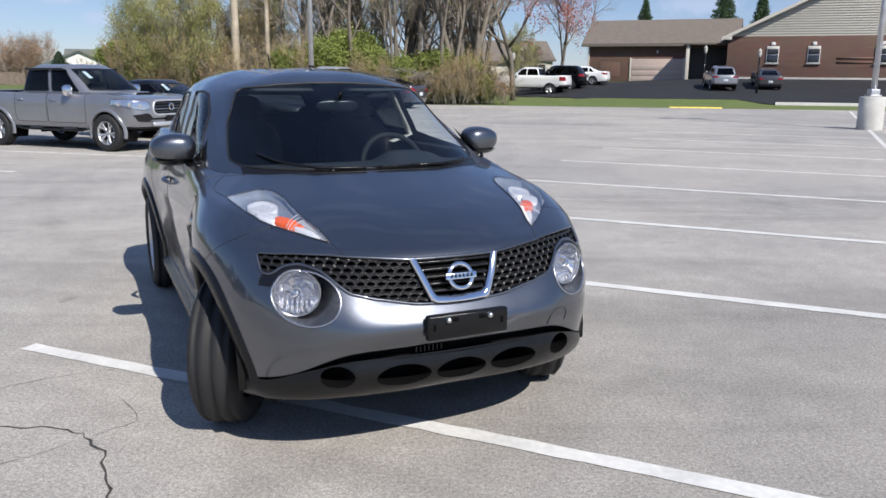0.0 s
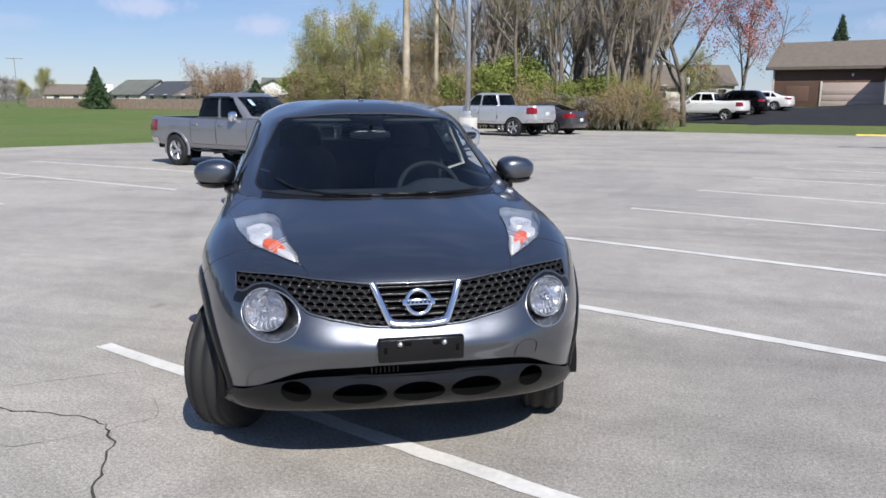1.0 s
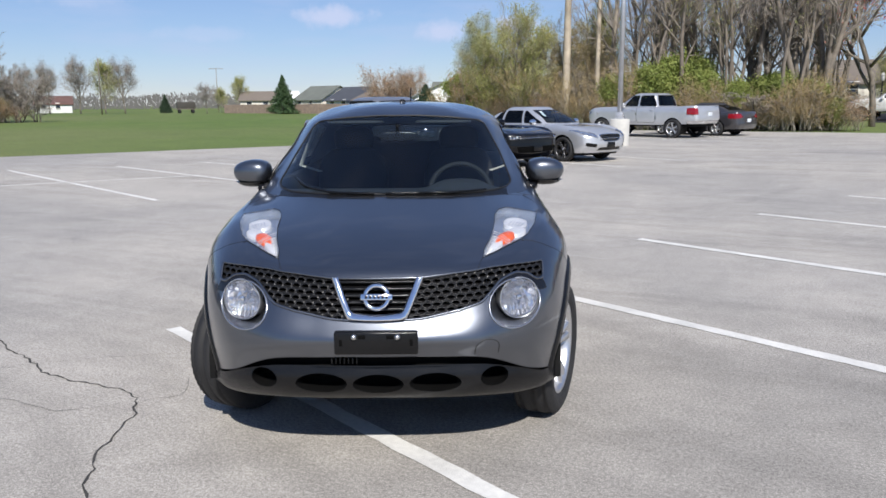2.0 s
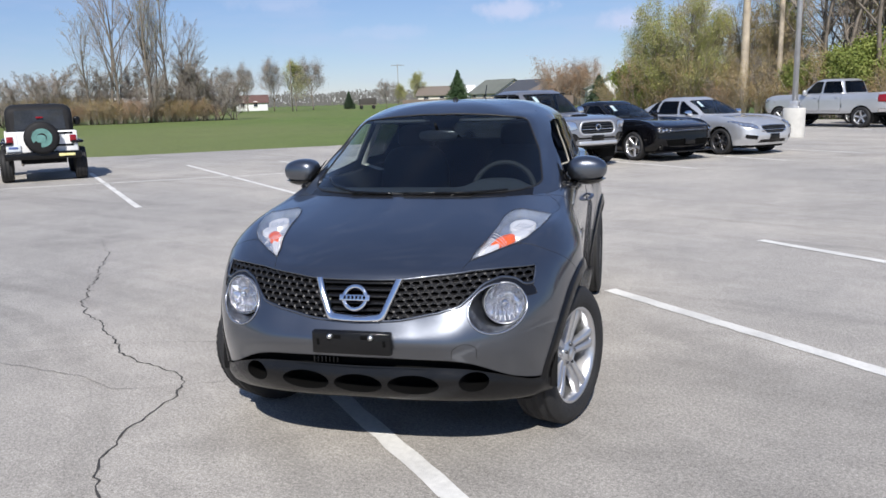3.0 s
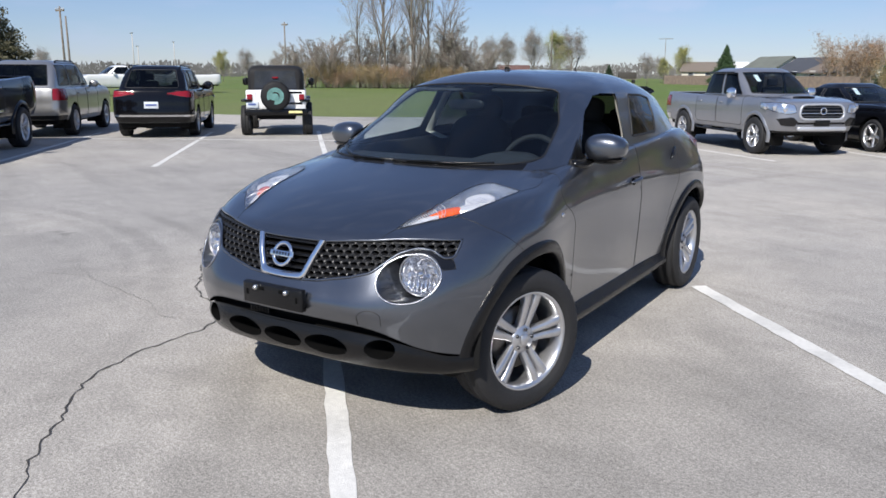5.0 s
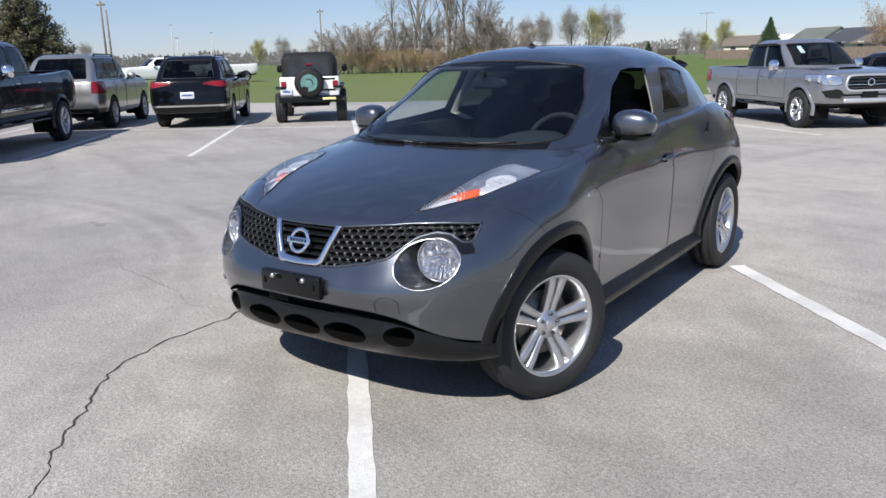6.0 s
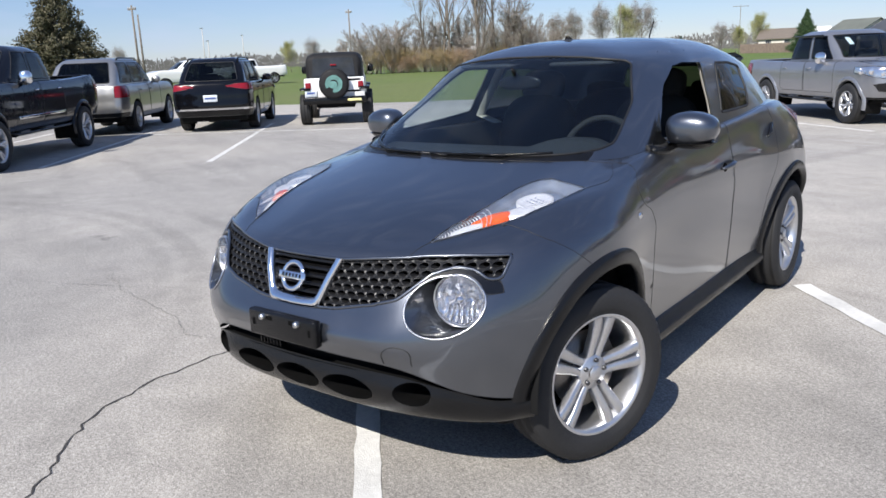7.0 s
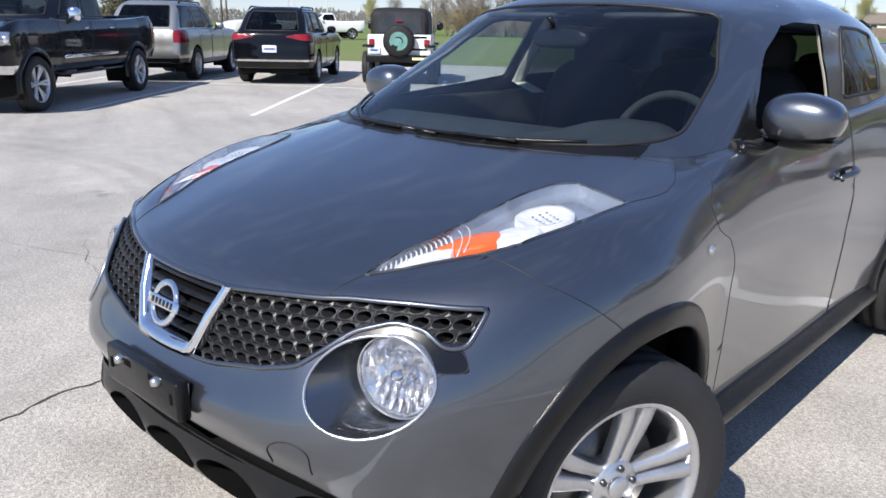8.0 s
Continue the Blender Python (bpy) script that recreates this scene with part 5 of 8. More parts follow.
# ---- wheels ----
def tyre_data(r, w, rim, n=48, blocks=True):
    """A tyre with rounded shoulders, side wall and tread grooves; axis along x, outside towards +x."""
    h = w / 2
    prof = [(rim, -h * .72), (rim + .012, -h * .86), (rim + (r - rim) * .45, -h), (r - .03, -h * .96), (r - .010, -h * .80)]
    for g in (-.45, 0.0, .45):
        prof += [(r - .002, (g - .10) * h * 1.3), (r - .010, (g - .06) * h * 1.3), (r - .010, (g + .06) * h * 1.3), (r - .002, (g + .10) * h * 1.3)]
    prof += [(r - .010, h * .80), (r - .03, h * .96), (rim + (r - rim) * .55, h), (rim + .03, h * .985), (rim + .026, h * .97), (rim + .012, h * .90), (rim - .004, h * .80)]
    v, f = lathe(prof, n)
    if blocks:
        # shoulder notches between the tread blocks
        k = len(prof)
        v = [list(p) for p in v]
        for i in range(n):
            for j in range(k):
                rr, x = prof[j]
                if i % 2 == 0 and rr > r - .035 and abs(x) > .62 * h:
                    q = (rr - .004) / rr
                    v[i * k + j][1] *= q
                    v[i * k + j][2] *= q
    return v, f


def spokes(r, count, split, x0, dish, thick, wide0, wide1, pair=None):
    """Spokes from hub to rim; split pairs when split > 0 (degrees between the twins)."""
    pieces = []
    for i in range(count):
        for tw in ((-1, 1) if split else (0,)):
            a0 = 360 / count * i + tw * split * 0.50
            a1 = 360 / count * i + tw * split
            rings = []
            for t in np.linspace(0, 1, 6):
                if pair:
                    # twin spokes run side by side and flare into the rim
                    rr = .030 + (r - .032) * t
                    base = radians(360 / count * i)
                    off = tw * (pair[0] + pair[1] * t * t)
                    w = (wide0 + (wide1 - wide0) * t ** 1.5) / 2
                    x = x0 - dish * math.sin(math.pi * (1 - t) * 0.5) ** 2 + 0.004
                    c, s = math.cos(base), math.sin(base)
                    for px, pw in ((x - thick, -w * 1.12), (x - .007, -w), (x, -w * .72), (x, w * .72), (x - .007, w), (x - thick, w * 1.12)):
                        rings.append((px, c * rr - s * (pw + off), s * rr + c * (pw + off)))
                    continue
                rr = 0.045 + (r - 0.047) * t
                a = radians(a0 + (a1 - a0) * t)
                w = (wide0 + (wide1 - wide0) * t) / 2
                x = x0 - dish * math.sin(math.pi * (1 - t) * 0.5) ** 2 + 0.004
                c, s = math.cos(a), math.sin(a)
                for px, pw in ((x - thick, -w * 1.15), (x - .006, -w), (x, -w * .55), (x, w * .55), (x - .006, w), (x - thick, w * 1.15)):
                    rings.append((px, c * rr - s * pw, s * rr + c * pw))
            faces = []
            for k in range(5):
                for j in range(5):
                    a, b = k * 6 + j, k * 6 + j + 1
                    faces.append((a, b, b + 6, a + 6))
            pieces.append((rings, faces))
    return merge(*pieces)


def wheel(parent, at, yaw, left, r=.332, w=.215, rim=.228, count=5, split=11.5, alloy=None, n=56, detail=True, pair=None, phase=None):
    """A wheel with tyre, rim barrel, spokes, hub cap, nuts and brake disc. left: which side of the car it is on."""
    alloy = alloy or M["alloy"]
    wh = new("wheel")
    wh.parent = parent
    wh.matrix_basis = Matrix.Translation(at) @ pose(0, 0, 0, 0, 0, yaw + (0 if left else 180)) @ pose(0, 0, 0, random.Random(int(at[1] * 100)).uniform(0, 72) if phase is None else phase, 0, 0)
    link("tyre", *tyre_data(r, w, rim, 120 if pair else n, bool(pair)), M["rubber"], wh, "black rubber tyre with tread grooves")
    h = w / 2
    v, f = merge(lathe([(rim - .018, -h * .75), (rim - .020, h * .45), (rim - .012, h * .66), (rim - .006, h * .82), (rim + .006, h * .86), (rim + .011, h * .80), (rim + .008, h * .74)], n),
                 spokes(rim - .010, count, split, h * .70, .030, .030, *((.028, .042, pair) if pair else (.050 if not split else .028, .062 if not split else .037))),
                 lathe([(0.001, h * .54), (.036, h * .54), (.040, h * .50), (.060, h * .50), (.066, h * .42), (.066, 0)], 24))
    link("rim", v, f, alloy, wh, "silver alloy rim")
    if detail:
        link("hub_cap", *lathe([(0.0005, h * .66), (.026, h * .655), (.029, h * .62)], 20), M["alloy"], wh)
        nuts = []
        for i in range(5):
            a = radians(72 * i + (0 if pair else 36))
            b = lathe([(0.0005, h * .60), (.008, h * .60), (.009, h * .52)], 6)
            nuts.append(([(x, y + .047 * math.cos(a), z + .047 * math.sin(a)) for x, y, z in b[0]], b[1]))
            link("wheel_nut", *nuts[-1], M["dark_alloy"], wh)
    v, f = lathe([(0.05, h * .05), (rim * .66, h * .05), (rim * .66, h * -.03)], 32)
    link("brake_disc", v, f, M["brake"], wh)
    link("inner_barrel", *lathe([(rim - .03, -h * .7), (.03, -h * .5), (0.001, -h * .5)], 24), M["void"], wh)
    return wh


HERO_WHEEL = dict(r=.330, w=.205, rim=.222, pair=(.0185, .0125))
wheel(hero, (.765, 0.0, WHEEL_Z), -20.5, True, phase=8, **HERO_WHEEL)
wheel(hero, (-.728, .075, WHEEL_Z), -27.0, False, phase=20, **HERO_WHEEL)
wheel(hero, (.770, 2.53, WHEEL_Z), 0, True, phase=30, **HERO_WHEEL)
wheel(hero, (-.770, 2.53, WHEEL_Z), 0, False, phase=50, **HERO_WHEEL)


# ---- the other vehicles ----
def plan(w, yf, yr, wb, z_f, z_s, z_r, bow=0.10, rx=1.0):
    """One ring of a vehicle's body: half width, front and rear end, heights at the nose, along the side and at the tail."""
    q = [(0, yf), (.42 * w, yf + .12 * bow), (.72 * w, yf + .55 * bow), (.92 * w, yf + 1.7 * bow), (.985 * w, yf + 3.2 * bow)]
    s0, s1 = yf + 3.2 * bow, yr - .30
    q += [(w, s0 + (s1 - s0) * t) for t in (.10, .22, .38, .54, .70, .86)]
    q += [(.985 * w, yr - .26), (.93 * w, yr - .10), (.55 * w, yr - .02), (0, yr)]
    zz = [z_f] * 4 + [z_f + (z_s - z_f) * .55] + [z_s] * 5 + [z_s + (z_r - z_s) * .4, z_r, z_r, z_r, z_r]
    return [(x * rx, y, z) for (x, y), z in zip(q, zz)]


LAST = {}


def vehicle(name, label, category, m, body, wb, fo, ro, w, H, r, zs, zb, zh, zc, yc, yw, yr, yb, deck=None, bed=None, tumble=.80,
            front=(), rear=(), pillars=(), rim=None, glass_side="dark_glass", trim="black_plastic", fine=1.0, spokes_n=5, split=0.0, rim_mat=None,
            mirror=None, flare=None, steps=False, sticker=False, handle=None, bow=.10, group="parked vehicles", arch=None, plates=True, doors=(), wscreen="windscreen", rake=0.0, frame_of=None):
    """A parked road vehicle: lofted body with cut wheel arches, glasshouse with real panes, lamps, bumpers, mirrors, handles and wheels."""
    car = thing(name, m, label, category, group)
    yfr, yre = -fo, wb + ro
    deck = deck or zb
    zm = zs + (zb - zs) * .52
    bm_ = M[body]
    tail = deck if not bed else bed[2]
    low = Skin([
        plan(w * .94, yfr + .10, yre - .08, wb, zs + .02, zs, zs + .06, bow),
        plan(w * .985, yfr + .005, yre, wb, zs + .20, zs + .14, zs + .22, bow),
        plan(w, yfr, yre - .01, wb, zs + (zh - zs) * .62, zm, zm + .03, bow),
        plan(w * .99, yfr + .035, yre - .03, wb, zh - .03, zb - .13, tail - .16, bow),
        plan(w * .955, yfr + .11, yre - .07, wb, zh + .015, zb - .02, tail - .01, bow),
        plan(w * .90, yfr + .34, yre - (.14 if not bed else .06), wb, zh + (zc - zh) * .45, zb, tail, bow, 1 if not bed else .995),
        plan(w * .84, yc, (yb - .02) if not bed else yre - .09, wb, zc, zb + .012, tail + .002, bow, .96 if not bed else 1.03)])
    nu, nvv = int(170 * fine), int(52 * fine)
    us, vs = np.linspace(0, low.ku[-1], nu), np.linspace(0, low.kv[-1], nvv)
    ar = arch or r + .06
    out = half(0, w * .5, -1)
    regs = [("", both(disc_sd((0, r), ar, [1, 2]), out)), ("", both(disc_sd((wb, r), ar, [1, 2]), out))]
    for nm, poly, mk in front:
        regs.append((nm, both(poly_sd(poly, [0, 2]), half(1, yfr + .75))))
    for nm, poly, mk in rear:
        regs.append((nm, both(poly_sd(poly, [0, 2]), half(1, yre - .5, -1))))
    mats = [None, None] + [a[2] for a in front] + [a[2] for a in rear]
    for y0, y1 in doors:
        regs.append(("door", both(poly_sd([(y0, zs + .10), (y0, zb + .1), (y1, zb + .1), (y1, zs + .10)], [1, 2]), out)))
        mats.append(body)
    P, C = skin_grid(low, us, vs, regs)
    skin_part("body", C == -1, bm_, P, car)
    N = outward(P)
    for i, (nm, _) in enumerate(regs):
        if nm and (C == i).any():
            sides = (1, -1) if nm in ("door", "headlamp", "tail_lamp", "fog_lamp", "side_intake", "signal") else (0,)
            lift = -.02 if nm in ("grille", "lower_intake", "side_intake") else (.006 if "lamp" in nm else 0)
            Q = P + N * lift
            skin_part(nm, C == i, M[mats[i]], Q, car, "", sides, .005 if fine > .6 else 0)
            if nm == "headlamp":
                skin_part("headlamp_lens", C == i, M["lens"], P + N * .014, car, "", (1, -1))
                c = P[:-1, :-1][C == i]
                xs = np.sort(c[:, 0])
                for t in (.22, .5, .78):
                    x0 = xs[int(t * (len(xs) - 1))]
                    q = c[np.abs(c[:, 0] - x0) < .03].mean(axis=0)
                    hz = np.ptp(c[np.abs(c[:, 0] - x0) < .05][:, 2]) * .36 + .008
                    for s in (1, -1):
                        link("lamp_projector", *ball(s * q[0], q[1] + .012, q[2], hz * 1.15, .022, hz, 14, 10), M["reflector"], car)
            if nm == "grille":
                if frame_of:
                    seam("grille_frame", *skin_mesh(P, C == i, 0), car, frame_of[1], M[frame_of[0]])
                zz = [p[1] for p in front[i - 2][1]]
                xx = max(abs(p[0]) for p in front[i - 2][1])
                tr = tree_of(P)
                for k in range(1, 5):
                    z = min(zz) + (max(zz) - min(zz)) * k / 5
                    row = []
                    for x in np.linspace(-xx * .96, xx * .96, 15):
                        p, _, _, _ = tr.ray_cast(Vector((x, -9, z)), Vector((0, 1, 0)))
                        row.append((x, (p.y if p else yfr) + .004, z))
                    link("grille_bar", *tube(row, .011, False, 5), M["chrome"] if k == 2 else M["dark_alloy"], car)
    LAST["tree"] = tree_of(P)
    if bed:
        y0, y1, zr = bed
        rows = []
        e = [tuple(p) for p in P[-1]]
        e = [p for p in e if p[1] > y0 - .05]
        ring = e + [(-x, y, z) for x, y, z in reversed(e)]
        rows = [ring, [(x * .97, min(y, y1 - .12), z - .10) for x, y, z in ring], [(x * .96, min(y, y1 - .13), zr - .52) for x, y, z in ring]]
        link("bed_liner", *strip(rows), M["void"], car)
        boxpart("bed_floor", (-w * .84, w * .84, y0, y1 - .10, zr - .56, zr - .50), M["void"], car, .01)
        boxpart("cab_back", (-w * .86, w * .86, yb - .06, yb + .02, zs + .2, zb + .02), bm_, car, .03)
        boxpart("tailgate_top", (-w * .78, w * .78, yre - .13, yre - .06, zr - .02, zr + .012), bm_, car, .012)
    # glasshouse
    wg = w * .855
    yy = yb if not bed else yb
    g0 = plan(wg, yc - .02, yy, wb, zc - .01, zb - .01, (deck if not bed else zb) - .01, .16 + rake)
    wt = wg * tumble
    g2 = plan(wt, yw, yr, wb, H - .075, H - .085, H - .09, .09)
    g1 = [tuple(.5 * (np.array(a) + np.array(b)) + np.array([.022 * np.sign(a[0]) * (abs(a[0]) > .7 * wg), 0, .022])) for a, b in zip(g0, g2)]
    g3 = plan(wt * .88, yw + .12, yr - .10, wb, H - .022, H - .030, H - .030, .07)
    g4 = plan(wt * .35, yw + .40, yr - .40, wb, H, H, H - .004, .03)
    g5 = [(0, y, H + .002) for x, y, z in g4]
    up = Skin([g0, g1, g2, g3, g4, g5])
    us, vs = np.linspace(0, up.ku[-1], int(150 * fine)), np.linspace(0, up.kv[-1], int(44 * fine))
    zt = H - .105
    wr = [("windscreen", both(poly_sd([(-.3, zc + .03), (wg * .84, zc + .045), (wt * .86, zt + .005), (-.3, zt + .02)], [0, 2]), half(1, yw + .16)))]
    zrb = (deck if not bed else zb) + .05
    wr.append(("rear_window", both(poly_sd([(-.3, zrb), (wg * .78, zrb), (wt * .80, zt), (-.3, zt)], [0, 2]), half(1, yr - .16, -1))))
    n_side = len(pillars) - 1
    for i in range(n_side):
        (b0, t0), (b1, t1) = pillars[i], pillars[i + 1]
        g = .045
        wr.append(("side_window", both(poly_sd([(b0 + g, zb + .045), (t0 + g, zt - .005), (t1 - g, zt - .005), (b1 - g, zb + .045)], [1, 2]), half(0, wt * .6, -1))))
    PU, CU = skin_grid(up, us, vs, wr)
    skin_part("cabin", CU == -1, bm_, PU, car)
    sk = .010 if fine > .6 else 0
    skin_part("windscreen", CU == 0, M[wscreen], PU, car, "", (0,), sk)
    skin_part("rear_window", CU == 1, M["dark_glass"], PU, car, "", (0,), sk)
    for i in range(n_side):
        skin_part("side_window", CU == 2 + i, M[glass_side], PU, car, "", (1, -1), sk)
    # dark cabin inside, seats
    boxpart("cabin_floor", (-w * .8, w * .8, yc + .1, yb - .1, zs + .1, zb - .28), M["cloth"], car, .05)
    boxpart("dashboard", (-w * .78, w * .78, yc + .05, yc + .55, zb - .30, zb - .02), M["dash"], car, .06)
    for sx in (-.4, .4):
        st = boxpart("seat_back", (sx - .24, sx + .24, yc + 1.10, yc + 1.26, zb - .3, zb + .20), M["cloth"], car, .06)
        boxpart("headrest", (sx - .13, sx + .13, yc + 1.16, yc + 1.26, zb + .22, zb + .38), M["cloth"], st, .04)
    boxpart("underbody", (-w * .82, w * .82, yfr + .35, yre - .25, zs - .06, zs + .12), M["under"], car, .03)
    for cy in (0, wb):
        for s in (1, -1):
            v, f = lathe([(ar - .003, w * .97 * s), (ar, w * .55 * s), (.02, w * .54 * s)], 24, "x", (-25, 205))
            link("arch_liner", [(x, y + cy, z + r) for x, y, z in v], f, M["under"], car)
            wheel(car, (s * (w - .115 if not flare else w - .10), cy, r), 0, s > 0, r, .235 if r < .37 else .27, rim or r * .66, spokes_n, split, M[rim_mat or "alloy"], 40, fine > .6)
            if flare:
                rows = []
                tr = tree_of(P) if cy == 0 and s == 1 else tr
                for a in np.linspace(radians(-12), radians(192), 36):
                    row = []
                    for rr, o in ((ar - .01, -.06), (ar - .01, .02), (ar + .02, .035), (ar + .055, .022), (ar + .07, -.004)):
                        y, z = cy + rr * math.cos(a), r + rr * math.sin(a)
                        ra = max(rr, ar + .02)
                        p, _, _, _ = tr.ray_cast(Vector((5 * s, cy + ra * math.cos(a), max(r + ra * math.sin(a), zs + .05))), Vector((-s, 0, 0)))
                        row.append(((p.x if p else w * s) + s * o, y, z))
                    rows.append(row)
                link("wheel_arch_flare", *strip(rows), M[flare], car)
    # mirrors, handles, steps, stickers, plates
    for s in (1, -1):
        mx, my, mz = s * (w + .03), yc + .55, zb + .07
        mo = link("door_mirror", *ball(mx, my, mz, .11, .07, .085 if not bed else .12, 18, 12, .75), M[mirror or body], car)
        link("mirror_arm", *tube([(mx - s * .05, my, mz - .04), (s * w * .90, my + .03, zb)], .022, False, 6), M["black_plastic"], mo)
        for y0, y1 in doors:
            yh = y1 - .17
            link("door_handle", *tube([(s * (w + .000), yh - .09, zb - .14), (s * (w + .018), yh, zb - .138), (s * (w + .000), yh + .09, zb - .14)], .013, False, 6), M[handle or body], car)
        if steps:
            stp = link("side_step", *tube([(s * w * .93, .55, zs - .02), (s * w * .96, .75, zs - .06), (s * w * .96, wb - .75, zs - .06), (s * w * .93, wb - .55, zs - .02)], .045, False, 8, .6), M["black_plastic" if steps == 1 else "chrome"], car)
            for yk in (.9, 1.9):
                boxpart("step_pad", (s * w * .92 - .06, s * w * .92 + .06, yk, yk + .35, zs - .045, zs - .01), M["dark_alloy"], stp, .01)
    if plates:
        boxpart("number_plate_rear", (-.155, .155, yre - .005, yre + .012, zm - .02, zm + .13), M["plate"], car, .004)
        boxpart("number_plate_front", (-.16, .16, yfr - .025, yfr + .02, zs + .16, zs + .30), M["black_plastic"], car, .006)
    if sticker:
        for x, z in ((-wg * .42, .62),):
            t = .72
            p0 = Vector((x, yc + (yw - yc) * t + .06, zc + (H - .1 - zc) * t + .01))
            boxpart("price_sticker", (-.05, .05, -.01, .0, -.12, .12), M["sticker"], car, .002, "", Matrix.Translation(p0) @ pose(0, 0, 0, -55, 0, 0))
    return car


TOWARDS, AWAY = math.degrees(math.atan2(LU.x, -LU.y)), math.degrees(math.atan2(-LU.x, LU.y))


def parked(u, n, heading, turn=0.0):
    p = lot(u, n)
    return pose(p.x, p.y, 0, 0, 0, heading + turn)


def lamp_poly(x0, x1, z0, z1, slant=0.0):
    return [(x0, z0), (x1, z0 + slant), (x1, z1 + slant), (x0, z1)]


# grey double cab pickup
vehicle("pickup_truck", "cement grey double cab pickup with step bars and hood scoop", "pickup truck", parked(-11.98, 12.17, TOWARDS), "cement_grey",
        3.235, .90, 1.22, .93, 1.78, .385, .47, 1.17, 1.09, 1.20, .42, 1.20, 2.46, 2.66, bed=(2.72, 4.45, 1.19), tumble=.84,
        front=[("grille", [(-.3, .76), (.42, .76), (.50, .84), (.46, 1.00), (.40, 1.05), (-.3, 1.06)], "black_plastic"), ("headlamp", [(.54, .90), (.70, .86), (.90, .90), (.98, 1.02), (.90, 1.09), (.60, 1.05)], "reflector"),
               ("fog_lamp", [(.56, .62), (.80, .64), (.88, .76), (.62, .80), (.52, .72)], "gloss_black"), ("lower_intake", [(-.3, .66), (.50, .66), (.52, .70), (-.3, .71)], "black_plastic"), ("front_valance", [(-.3, .40), (1.2, .40), (1.2, .53), (-.3, .50)], "black_plastic")],
        rear=[("tail_lamp", lamp_poly(.76, .99, .86, 1.12), "red_lens"), ("rear_bumper", [(-.3, .40), (1.2, .40), (1.2, .68), (-.3, .68)], "chrome")],
        pillars=[(.80, 1.26), (1.66, 1.72), (2.60, 2.44)], flare="cement_grey", steps=1, sticker=True, mirror="chrome", doors=[(.55, 1.64), (1.67, 2.62)], rim_mat="alloy", spokes_n=5, split=13.0, rim=.235, frame_of=("silver", .026))
grey_truck = bpy.data.objects["pickup_truck"]
scoop = link("hood_scoop", *ball(0, .06, 1.175, .30, .30, .050, 24, 12, .7), M["cement_grey"], grey_truck)
# black body painted as the shade in the scoop's mouth
link("scoop_mouth", *ball(0, -.215, 1.176, .25, .05, .026, 20, 8, .7), M["void"], scoop)
link("front_badge", *torus(.062, .014, Matrix.Translation((0, -.915, .925)) @ pose(0, 0, 0, 90, 0, 0), 24, 8), M["chrome"], grey_truck)
boxpart("skid_bumper", (-.54, .54, -.94, -.86, .53, .62), M["silver"], grey_truck, .03)
for sx in (1, -1):
    link("fog_lamp_bulb", *ball(sx * .70, -.70, .71, .055, .05, .05, 16, 10), M["reflector"], grey_truck)
    boxpart("window_visor", (sx * .74 - .012, sx * .74 + .012, 1.30, 2.42, 1.655, 1.70), M["gloss_black"], grey_truck, .006)

# black coupe
vehicle("coupe_car", "black muscle coupe with silver five spoke wheels", "car", parked(-12.04, 14.80, TOWARDS), "black_paint",
        2.95, .97, 1.10, .95, 1.45, .352, .24, 1.00, .84, 1.0, .74, 1.62, 2.62, 3.45, deck=1.03, tumble=.74,
        front=[("grille", [(-.3, .70), (.62, .70), (.66, .79), (-.3, .80)], "gloss_black"), ("headlamp", lamp_poly(.62, .88, .69, .81), "gloss_black"), ("lower_intake", [(-.3, .36), (.62, .36), (.72, .52), (-.3, .54)], "void")],
        rear=[("tail_lamp", lamp_poly(.1, .9, .78, .92), "red_lens")], pillars=[(1.10, 1.66), (2.10, 2.12), (2.92, 2.60)], sticker=True, doors=[(.80, 2.05)], spokes_n=5, split=0.0, rim=.255, rake=.05)
coupe = bpy.data.objects["coupe_car"]
coupe_front = LAST["tree"]
for s in (1, -1):
    for x in (.52, .70, .82):
        p, _, _, _ = coupe_front.ray_cast(Vector((s * x, -3, .752)), Vector((0, 1, 0)))
        turn = Matrix.Translation((s * x, p.y - .012, .752)) @ pose(0, 0, 0, 90, 0, 0) @ pose(0, 0, 0, 0, s * (12 if x < .6 else 28), 0)
        if x != .70:
            link("lamp_ring", *torus(.052, .006, turn, 24, 8), M["dark_alloy"], coupe)
        else:
            boxpart("grille_strip", (-.50, .50, -.985, -.965, .712, .720), M["dark_alloy"], coupe, .003)
boxpart("front_splitter", (-.85, .85, -.96, -.60, .215, .245), M["black_plastic"], coupe, .01)

# silver saloon
vehicle("saloon_car", "silver four door saloon with black alloy wheels", "car", parked(-11.74, 17.25, TOWARDS), "silver",
        2.737, .96, 1.13, .92, 1.49, .340, .24, .99, .76, 1.0, .52, 1.45, 2.60, 3.28, deck=1.08, tumble=.74,
        front=[("grille", [(-.3, .56), (.30, .56), (.46, .70), (.44, .75), (-.3, .77)], "black_plastic"), ("headlamp", [(.52, .66), (.86, .74), (.92, .87), (.60, .79)], "reflector"), ("side_intake", lamp_poly(.56, .84, .40, .50, .04), "black_plastic"), ("lower_intake", [(-.3, .32), (.50, .32), (.46, .40), (-.3, .40)], "black_plastic")],
        rear=[("tail_lamp", lamp_poly(.60, .95, .82, .98), "red_lens")], pillars=[(.86, 1.56), (1.62, 1.70), (2.45, 2.40), (2.88, 2.58)], sticker=True, doors=[(.68, 1.64), (1.67, 2.5)], rim_mat="dark_alloy", split=12.0, rim=.245, mirror="chrome", bow=.12, frame_of=("chrome", .012))

